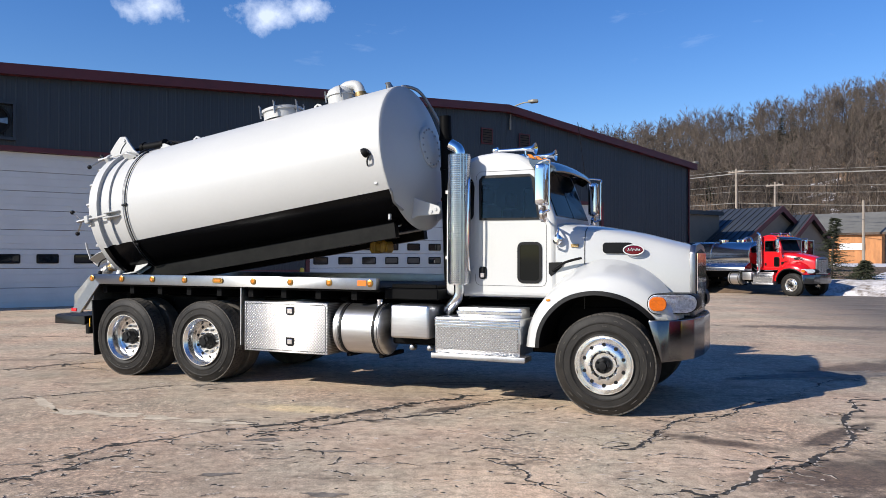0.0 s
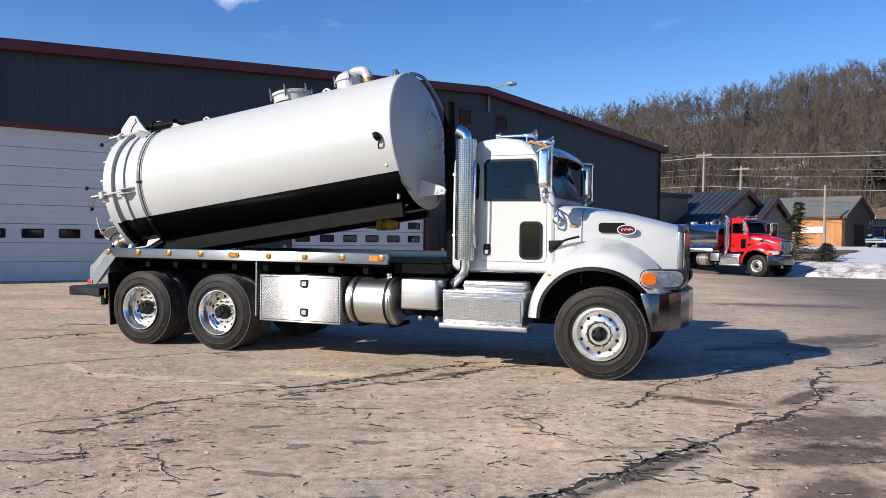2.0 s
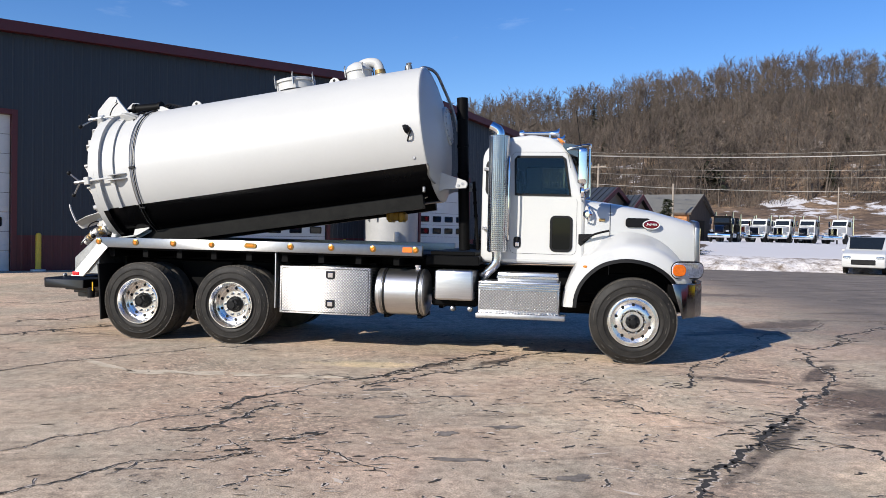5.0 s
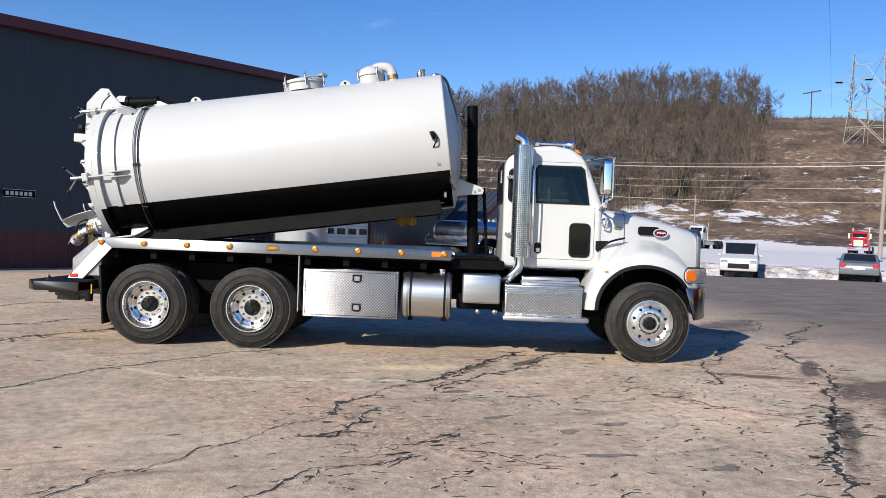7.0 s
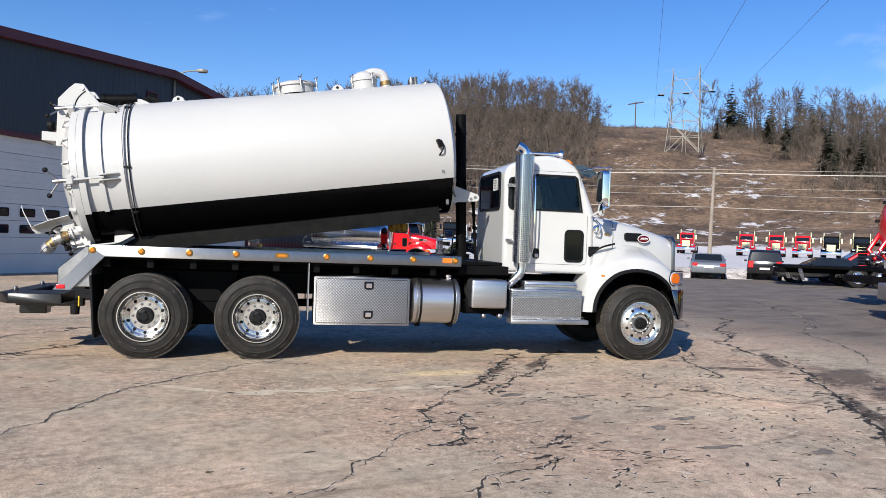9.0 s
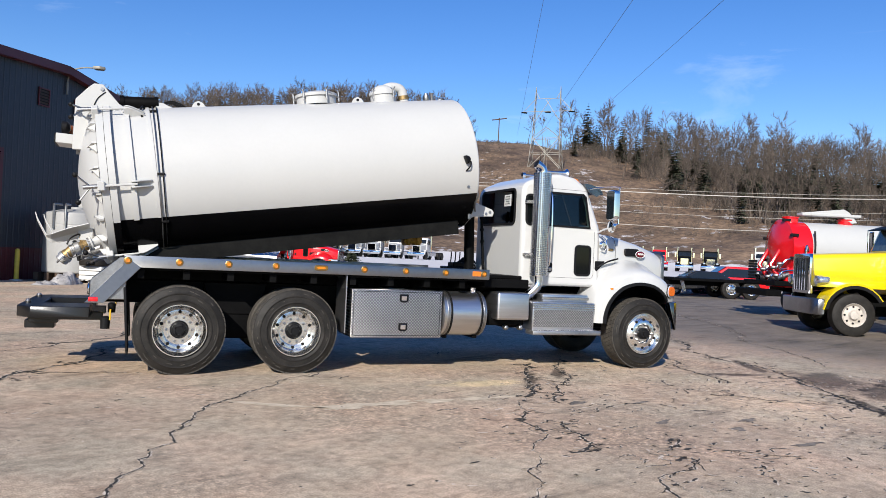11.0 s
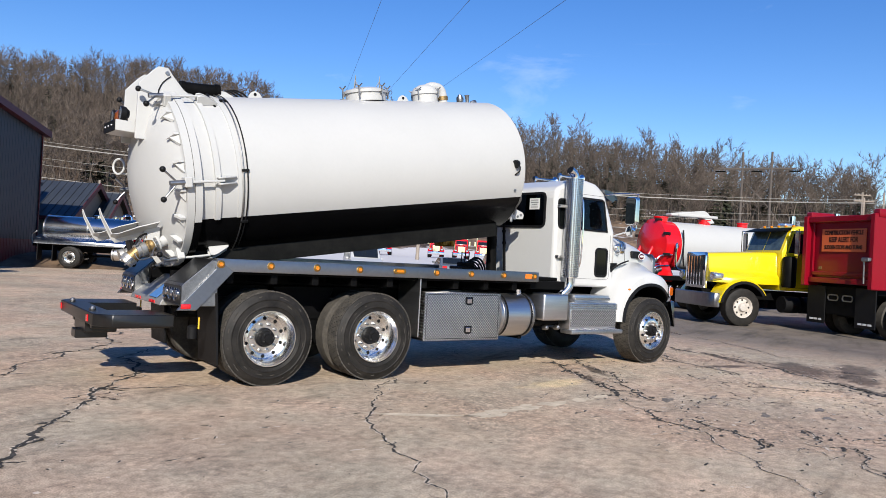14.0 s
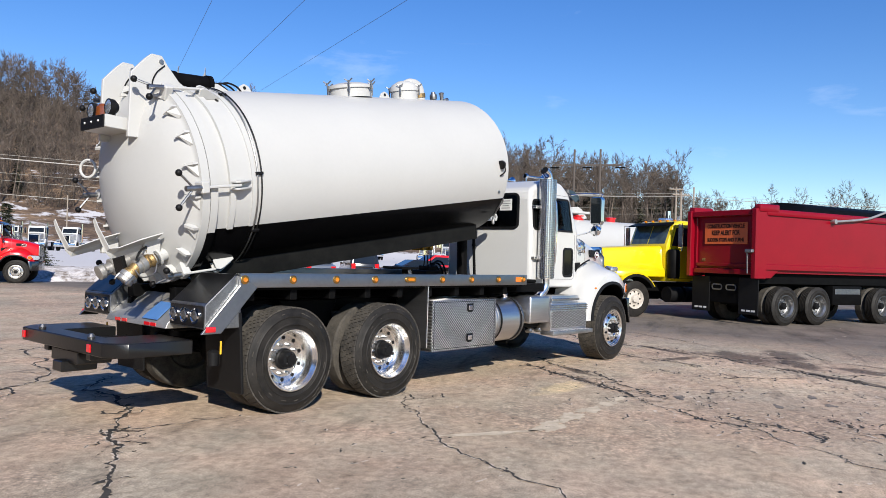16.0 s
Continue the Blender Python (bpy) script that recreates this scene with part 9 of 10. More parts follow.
for s in (-1, 1):
    for x in (1.16, 2.50, 5.40):
        wheel(dump, x, s * 1.21, 0.53, 0.53, 0.29, "dish", s, STEEL)
        bm = B()
        turned(bm, [(-0.27, 0.3), (-0.27, 0.45), (-0.23, 0.53), (-0.04, 0.53), (0, 0.45), (0, 0.3)], along_y(x, -0.87 if s < 0 else 0.60, 0.53), 28)
        part("inner_tyre", bm, DUSTY, dump)
    bm = B()
    box(bm, 0.2, 12.0, s * 0.40, s * 0.50, 0.80, 1.15)
    part("frame_rail", bm, FRAME_BLACK, dump)
    bm = B()
    box(bm, 3.3, 4.6, s * 0.55, s * 1.05, 0.55, 1.10, 0.03, 2)
    part("side_tank", bm, FRAME_BLACK, dump)
    bm = B()
    box(bm, 3.4, 4.5, s * 1.05, s * 1.062, 0.86, 1.02, 0.01)
    part("lamp_strip", bm, STEEL, dump)
    bm = B()
    tube(bm, smooth_path([(2.95, s * 1.30, 2.92), (4.2, s * 1.30, 3.04), (4.9, s * 1.30, 3.20), (6.7, s * 1.30, 3.75)], 4), 0.035, 10)
    arm = part("tarp_arm", bm, DULL_ALU, dump, "bare aluminium tarp arm")
    bm = B()
    turned(bm, [(-0.10, 0.0), (-0.10, 0.07), (0.04, 0.07), (0.05, 0.0)], along_y(2.97, s * 1.30, 2.92), 16)
    part("arm_pivot", bm, DULL_ALU, arm)
bm = B()
rings = []
for x in (1.9, 2.15, 4.5, 6.8):
    h = 0.10 if x < 2.0 else 0.34
    rings.append([(x, 1.15 * math.cos(radians(t)), 3.13 + h * math.sin(radians(t))) for t in range(0, 181, 15)])
loft(bm, rings, False)
part("tarp", bm, FRAME_BLACK, dump, "black mesh tarp")
bm = B()
box(bm, 0.35, 6.5, -0.95, 0.95, 1.12, 1.44, 0.01)
part("subframe", bm, FRAME_BLACK, dump)
bm = B()
box(bm, 0.3, 11.2, -0.35, 0.35, 0.5, 0.9, 0.04)
part("axle_group", bm, FRAME_BLACK, dump)
bm = B()
prism(bm, [(7.9, 1.1), (7.9, 2.8), (8.1, 2.95), (9.0, 2.95), (9.25, 2.8), (9.55, 2.1), (11.3, 1.95), (11.4, 1.0), (9.4, 1.0)], -0.85, 0.85, "xz", 0.05, 2)
part("cab", bm, DUMP_RED, dump)
for s in (-1, 1):
    plain_wheel(dump, 10.9, s * 1.13, 0.53, 0.53, 0.35, s, RIM)

# red and white vacuum truck behind the yellow one
vac = thing("vacuum_truck", pose(18.65, 12.45, 0, 0, 0, -42.0), "red and white vacuum truck with a boom on top", "truck")
mv = Matrix.Translation((0, 0, 2.36))
bm = B()
turned(bm, [(0.95, 0.93), (5.8, 0.93), (5.95, 0.80), (6.05, 0.4), (6.08, 0)], mv, 44)
vt = part("tank", bm, TANK_WHITE, vac, "white vacuum tank shell")
bm = B()
turned(bm, [(0.0, 0.0), (0.02, 0.35), (0.12, 0.70), (0.22, 0.90), (0.24, 1.0), (0.36, 1.0), (0.36, 0.94), (0.95, 0.94), (0.95, 0.93)], mv, 44)
part("rear_door", bm, RED, vt, "red domed rear door and ring")
for k in range(8):
    a = radians(45 * k + 20)
    bm = B()
    c = mv @ Vector((0.28, 1.02 * math.cos(a), 1.02 * math.sin(a)))
    box(bm, c.x - 0.14, c.x + 0.14, c.y - 0.05, c.y + 0.05, c.z - 0.05, c.z + 0.05, 0.015)
    part("door_clamp", bm, PLASTIC, vt)
for x, r in ((0.6, 0.26), (2.6, 0.24), (4.4, 0.2)):
    bm = B()
    turned(bm, [(0.90, r), (1.04, r), (1.06, r + 0.03), (1.10, r + 0.03), (1.13, 0)], along_z(x, 0, 2.36), 22)
    part("manhole", bm, RED, vt, "red manhole lid")
bm = B()
box(bm, 1.2, 3.0, -0.3, 0.1, 3.52, 3.62, 0.02)
prism(bm, [(0.9, 3.62), (2.4, 3.80), (2.6, 3.70), (2.9, 3.35), (2.7, 3.30), (2.3, 3.56), (0.9, 3.52)], -0.25, 0.15, "xz", 0.02, 1)
part("boom", bm, TANK_WHITE, vac, "white folding hose boom")
bm = B()
prism(bm, [(0.15, 1.25), (0.25, 1.9), (0.45, 1.9), (0.8, 1.3), (0.8, 1.0), (0.15, 1.0)], -0.7, 0.7, "xz", 0.03, 2)
part("door_linkage", bm, RED, vac)
for y in (-0.7, -0.3, 0.35, 0.75):
    bm = B()
    m = Matrix.Translation((0.15, y, 1.35 + 0.1 * abs(y))) @ Matrix.Rotation(radians(180), 4, "Z") @ Matrix.Rotation(radians(20), 4, "Y")
    turned(bm, [(-0.1, 0.08), (0.1, 0.08), (0.1, 0.13), (0.16, 0.13), (0.18, 0.09), (0.30, 0.09), (0.34, 0.11), (0.38, 0.0)], m, 16)
    part("valve", bm, STEEL, vac, "bright pipe valve")
bm = B()
tube(bm, smooth_path([(0.75, -0.98, 2.3), (0.62, -1.08, 2.4), (0.62, -1.08, 1.6), (0.9, -1.1, 1.45), (1.4, -1.1, 1.45)], 4), 0.04, 8)
part("side_pipe", bm, CHROME, vac)
for k, (y0, z0) in enumerate(((-0.95, 1.75), (-0.75, 1.35), (-0.55, 1.62), (-0.2, 1.30), (0.2, 1.55), (0.5, 1.38))):
    bm = B()
    tube(bm, smooth_path([(0.55, y0, z0 + 0.25), (0.05, y0, z0 + 0.2), (-0.12, y0 + 0.05, z0), (-0.10, y0 + 0.22, z0 - 0.12), (0.2, y0 + 0.3, z0 - 0.1)], 4), 0.035, 8)
    part("pipe", bm, CHROME if k % 2 else ALU, vac)
    bm = B()
    turned(bm, [(0, 0.0), (0, 0.06), (0.10, 0.065), (0.14, 0.04), (0.14, 0)], Matrix.Translation((-0.16, y0, z0 + 0.05)) @ Matrix.Rotation(radians(160), 4, "Z"), 12)
    part("coupling", bm, STEEL, vac)
for y0 in (-0.35, 0.45):
    bm = B()
    tube(bm, [(0.1, y0, 2.3), (-0.28, y0 - 0.1, 1.75), (0.05, y0 - 0.2, 1.25)], 0.075, 10)
    part("door_arm", bm, RED, vac, "red door arm")
for s in (-1,):
    bm = B()
    tube(bm, smooth_path([(0.98, s * 0.94, 2.95), (1.0, s * 0.97, 2.5), (1.0, s * 0.97, 2.0), (1.1, s * 0.9, 1.6)], 4), 0.03, 8)
    part("sight_pipe", bm, PLASTIC, vac)
bm = B()
box(bm, 0.2, 12.0, -0.5, 0.5, 0.85, 1.15, 0.02)
box(bm, -0.45, 6.2, -1.15, 1.15, 1.05, 1.22, 0.02)
part("deck", bm, FRAME_BLACK, vac)
bm = B()
box(bm, -0.75, -0.2, -1.15, 1.15, 0.70, 0.92, 0.02)
part("rear_bumper", bm, FRAME_BLACK, vac)
for s in (-1, 1):
    if s > 0:
        for k in range(7):
            bm = B()
            box(bm, -0.30, -0.2, 0.62, 1.15, 1.24 + 0.1 * k, 1.32 + 0.1 * k, 0.02)
            part("tail_louvre", bm, PLASTIC, vac)
    for x in (1.5, 2.85, 10.2):
        plain_wheel(vac, x, s * 1.2, 0.53, 0.53, 0.6 if x < 9 else 0.35, s, RIM)
    bm = B()
    box(bm, 3.7, 5.6, s * 0.6, s * 1.2, 0.55, 1.05, 0.02)
    part("side_box", bm, ALU, vac)
bm = B()
prism(bm, [(6.9, 1.1), (6.9, 2.7), (7.1, 2.85), (8.2, 2.85), (8.5, 2.7), (8.8, 2.05), (10.9, 1.9), (11.0, 1.0)], -0.85, 0.85, "xz", 0.05, 2)
part("cab", bm, RED, vac)

# flat trailer beyond it
trl = thing("flat_trailer", pose(31.25, 19.6, 0, 0, 0, 140.0), "low black flatbed trailer", "trailer")
bm = B()
box(bm, -1.6, 3.4, -1.1, 1.1, 0.85, 1.0, 0.02)
box(bm, -1.6, 3.6, -0.45, 0.45, 0.62, 0.85, 0.02)
part("deck", bm, FRAME_BLACK, trl)
for s in (-1, 1):
    for x in (-0.9, 0.2):
        plain_wheel(trl, x, s * 1.05, 0.50, 0.50, 0.3, s, RIM)
    bm = B()
    prism(bm, [(2.6, 0.3), (2.8, 1.0), (3.0, 1.0), (2.75, 0.3)], s * 0.9, s * 0.95, "xz")
    part("ramp_leg", bm, ALU, trl)

# ---- cars at the yard's edge ----


def car(m, paint, kind, label):
    v = thing("car" if kind == "sedan" else ("minivan" if kind == "van" else "suv"), m, label, "car", "cars at the yard's edge")
    if kind == "sedan":
        prof = [(-2.35, 0.35), (-2.38, 0.75), (-2.25, 0.95), (-1.6, 1.0), (-0.95, 1.38), (0.25, 1.42), (1.05, 1.0), (2.1, 0.86), (2.3, 0.62), (2.25, 0.32)]
        glass_side = [(-1.45, 1.0), (-0.92, 1.32), (0.22, 1.36), (0.92, 1.0)]
        rear_g, front_g = ((-1.55, 1.02), (-0.98, 1.35)), ((0.30, 1.38), (1.0, 1.02))
        top = 0.70
    elif kind == "van":
        prof = [(-2.5, 0.35), (-2.55, 0.9), (-2.4, 1.65), (-2.2, 1.75), (0.6, 1.74), (1.55, 1.12), (2.3, 0.95), (2.5, 0.65), (2.45, 0.3)]
        glass_side = [(-2.2, 1.12), (-2.1, 1.62), (0.55, 1.64), (1.3, 1.12)]
        rear_g, front_g = ((-2.50, 1.1), (-2.40, 1.62)), ((0.66, 1.70), (1.50, 1.16))
        top = 0.80
    else:
        prof = [(-2.3, 0.4), (-2.4, 0.9), (-2.25, 1.55), (-2.0, 1.72), (0.1, 1.74), (0.95, 1.15), (2.1, 1.02), (2.3, 0.75), (2.25, 0.38)]
        glass_side = [(-2.05, 1.12), (-1.95, 1.58), (0.05, 1.62), (0.75, 1.12)]
        rear_g, front_g = ((-2.36, 1.1), (-2.24, 1.58)), ((0.16, 1.70), (0.92, 1.18))
        top = 0.78
    bm = B()
    prism(bm, prof, -0.9, 0.9, "xz", 0.07, 3)
    for w in bm.verts:
        if w.co.z > 1.0:
            w.co.y *= 1 - (1 - top / 0.9) * min(1, (w.co.z - 1.0) / 0.6)
    part("body", bm, paint, v, "", 40)
    for s in (-1, 1):
        bm = B()
        prism(bm, glass_side, s * 0.88, s * 0.912, "xz")
        for w in bm.verts:
            if w.co.z > 1.0:
                w.co.y *= 1 - (1 - top / 0.9) * min(1, (w.co.z - 1.0) / 0.6)
        part("side_window", bm, GLASS, v, "", 0)
        for x in (-1.45, 1.45):
            bm = B()
            mw = along_y(x, s * 0.91, 0.33) if s < 0 else along_y(x, s * 0.71, 0.33)
            turned(bm, [(-0.2, 0.20), (-0.2, 0.33), (0, 0.33), (0.0, 0.20)], mw, 20)
            wh = part("wheel", bm, RUBBER, v)
            bm = B()
            turned(bm, [(-0.02, 0.21), (0.004, 0.20), (-0.02, 0.05), (0.0, 0)], mw, 16)
            part("rim", bm, ALU, wh)
        bm = B()
        box(bm, -2.40 if kind != "van" else -2.58, -2.28, s * 0.58, s * 0.86, 0.72, 0.90 if kind == "sedan" else 1.1, 0.03)
        part("tail_lamp", bm, RED_LENS, v)
        bm = B()
        box(bm, 2.12, 2.33 if kind != "van" else 2.48, s * 0.52, s * 0.84, 0.68, 0.84, 0.04)
        part("headlamp", bm, LAMP, v)
        bm = B()
        box(bm, 0.72, 0.86, s * 0.92, s * 1.08, 1.02, 1.14, 0.03)
        part("door_mirror", bm, paint, v)
    for (x0, z0), (x1, z1) in (rear_g, front_g):
        bm = B()
        d = Vector((x1 - x0, 0, z1 - z0)).normalized()
        n = Vector((-d.z, 0, d.x))
        if n.x * (x0 + x1) < 0:
            n = -n
        ring = [Vector((x0, -0.74, z0)), Vector((x0, 0.74, z0)), Vector((x1, 0.68, z1)), Vector((x1, -0.68, z1))]
        loft(bm, [[p + n * 0.0 for p in ring], [p + n * 0.03 for p in ring]])
        part("windscreen", bm, GLASS, v, "", 0)
    bm = B()
    box(bm, 2.2, 2.34 if kind != "van" else 2.52, -0.5, 0.5, 0.45, 0.68, 0.02)
    part("grille", bm, PLASTIC, v)
    bm = B()
    box(bm, -2.41 if kind != "van" else -2.57, -2.38, -0.26, 0.26, 0.62, 0.74, 0.005)
    part("number_plate", bm, SIGN_WHITE, v, "blank pale number plate")


car(pose(26.2, 31.0, -0.05, 0, 0, 223), WHITE, "van", "white minivan parked nose-out before the snow bank")
car(pose(31.3, 27.9, -0.05, 0, 0, 38), SILVER_PAINT, "sedan", "dark silver sedan parked against the snow bank")
car(pose(34.3, 26.2, -0.05, 0, 0, 33), BLACK_PAINT, "suv", "black suv parked against the snow bank")
car(pose(33.0, 22.0, -0.03, 0, 0, 130), BLACK_PAINT, "sedan", "dark sedan parked beside the trailer")
car(pose(36.5, 22.0, -0.03, 0, 0, 130), RED, "suv", "red suv parked beside the trailer")

# ---- trucks parked in the snowy field ----


def field_truck(m, paint, label, group):
    v = thing("parked_truck", m, label, "truck", group)
    bm = B()
    prism(bm, [(-2.0, 1.1), (-2.0, 2.6), (-1.7, 2.85), (-0.9, 2.85), (-0.6, 2.1), (-0.6, 1.1)], -0.88, 0.88, "xz", 0.05, 2)
    cab = part("cab", bm, paint, v)
    bm = B()
    rings = []
    for x, w, top in ((-0.62, 0.80, 2.05), (0.2, 0.68, 1.95), (0.9, 0.56, 1.82)):
        hr = [(w, 1.0), (w, top - 0.1), (w - 0.1, top), (0, top + 0.02)]
        rings.append([(x, y, z) for y, z in hr] + [(x, -y, z) for y, z in hr[-2::-1]])
    loft(bm, rings)
    part("hood", bm, paint, v)
    a, b = Vector((-0.88, 0, 2.74)), Vector((-0.62, 0, 2.12))
    n = Vector(((a - b).z, 0, (b - a).x)).normalized()
    bm = B()
    ring = [a + Vector((0, -0.74, 0)), a + Vector((0, 0.74, 0)), b + Vector((0, 0.78, 0)), b + Vector((0, -0.78, 0))]
    loft(bm, [[p + n * 0.002 for p in ring], [p + n * 0.02 for p in ring]])
    part("windscreen", bm, GLASS, v, "", 0)
    bm = B()
    box(bm, 0.88, 0.97, -0.50, 0.50, 1.0, 1.80, 0.02)
    part("grille", bm, CHROME, v)
    bm = B()
    box(bm, 0.95, 1.15, -1.15, 1.15, 0.50, 0.90, 0.04, 2)
    part("bumper", bm, CHROME, v)
    for s in (-1, 1):
        bm = B()
        prism(bm, [(-1.6, 2.05), (-0.75, 2.05), (-0.95, 2.62), (-1.6, 2.62)], s * 0.88, s * 0.89, "xz")
        part("side_window", bm, GLASS, cab, "", 0)
        bm = B()
        rings = []
        for i in range(9):
            t = radians(200 - 190 * i / 8)
            rings.append([(r * math.cos(t), s * y, 0.52 + r * math.sin(t)) for r, y in ((0.62, 0.55), (0.62, 1.15), (0.75, 1.15), (0.80, 0.95), (0.82, 0.55))])
        loft(bm, rings)
        part("fender", bm, paint, v)
        bm = B()
        box(bm, 0.72, 0.92, s * 0.62, s * 0.98, 1.12, 1.32, 0.04)
        part("headlamp", bm, LAMP, v)
        bm = B()
        turned(bm, [(1.0, 0.0), (1.0, 0.1), (3.3, 0.1), (3.3, 0.0)], along_z(-2.15, s * 0.9, 0), 10)
        part("exhaust_stack", bm, CHROME, v)
        bm = B()
        box(bm, -0.78, -0.70, s * 1.05, s * 1.28, 1.95, 2.6, 0.02)
        part("mirror", bm, CHROME, v)
        for x, w in ((0, 0.3), (-5.0, 0.55), (-6.35, 0.55)):
            bm = B()
            turned(bm, [(-w, 0.0), (-w, 0.42), (-w + 0.05, 0.52), (-0.05, 0.52), (0, 0.42), (-0.05, 0.2), (-0.02, 0.0)], along_y(x, s * 1.15 if s < 0 else 1.15 - w, 0.52), 18)
            part("wheel", bm, RUBBER, v)
        bm = B()
        box(bm, -7.2, 0.8, s * 0.40, s * 0.50, 0.8, 1.05)
        part("frame_rail", bm, FRAME_BLACK, v)
        bm = B()
        box(bm, -3.6, -1.2, s * 0.55, s * 1.15, 0.5, 1.0, 0.05)
        part("side_tank", bm, ALU, v)
    return v


def park(first, spots):
    for x, y, h in spots:
        copy_thing(first, pose(x, y, land(x, y) - 0.02, 0, 0, h))


fx, fy = 55.6, 80.6
wt = field_truck(pose(fx, fy, land(fx, fy) - 0.02, 0, 0, 215), WHITE, "white conventional truck parked on the snowy field", "trucks on the snowy field")
park(wt, ((57.7, 79.1, 215), (59.8, 77.4, 216), (61.7, 74.6, 205), (64.6, 96.3, 220), (66.4, 92.5, 220), (74.6, 34.7, 200), (75.3, 32.2, 200)))
fx, fy = 79.4, 65.5
rt = field_truck(pose(fx, fy, land(fx, fy) - 0.02, 0, 0, 213), RED, "red conventional truck parked on the snowy field", "trucks on the snowy field")
park(rt, ((83.5, 59.3, 211), (85.3, 56.2, 210), (86.6, 53.4, 208), (48.6, 91.0, 235), (52.0, 90.5, 225)))
fx, fy = 87.3, 50.1
kt = field_truck(pose(fx, fy, land(fx, fy) - 0.02, 0, 0, 207), FRAME_BLACK, "black conventional truck parked on the snowy field", "trucks on the snowy field")
park(kt, ((87.8, 46.7, 206), (45.8, 73.2, 228), (51.4, 80.6, 215)))

# ---- snow bank along the yard's edge ----


def snow_bank():
    e0, d0 = Vector((12, 39.5)), Vector((28, -17)).normalized()
    n0 = Vector((17, 28)).normalized()
    verts, faces = [], []
    ds = (-1.1, -0.8, -0.5, -0.25, 0.0, 0.3, 0.6, 0.9, 1.2, 1.6, 2.0, 2.6, 3.4, 4.5)
    count = 560
    for i in range(count):
        s = 6.5 + i * 0.25
        wob = 0.7 * noise.noise(Vector((s * 0.10, 0, 5)))
        for d in ds:
            k = max(0.0, min(1.0, (d + 1.1) / 3.0))
            h = -0.30 + 0.78 * k ** 0.75
            rough = 0.22 * noise.noise(Vector((s * 0.9, d * 1.4, 0))) + 0.20 * noise.noise(Vector((s * 2.3, d * 2.6, 7))) + 0.10 * abs(noise.noise(Vector((s * 5.0, d * 5.0, 11))))
            p = e0 + d0 * s + n0 * (d + wob)
            verts.append((p.x, p.y, h + rough * min(1, 0.25 + math.sin(math.pi * min(1, k * 1.2)))))
    w = len(ds)
    for i in range(count - 1):
        for j in range(w - 1):
            faces.append((i * w + j, (i + 1) * w + j, (i + 1) * w + j + 1, i * w + j + 1))
    ob = raw("snow_bank", verts, faces, DIRTY_SNOW, smooth=60)
    tagged(ob, "ploughed bank of dirty old snow along the yard's edge", "snow bank", kind="structure")


DIRTY_SNOW = mat("dirty_snow", (0.189, 0.138, 0.0984), 0.85, 0, 0.3, 1.3, 0.6, 9, col2=(0.598, 0.567, 0.551))
DIRTY_SNOW.node_tree.nodes["Color Ramp"].color_ramp.elements[0].position = 0.50
DIRTY_SNOW.node_tree.nodes["Color Ramp"].color_ramp.elements[1].position = 0.76
snow_bank()

# ---- trees ----


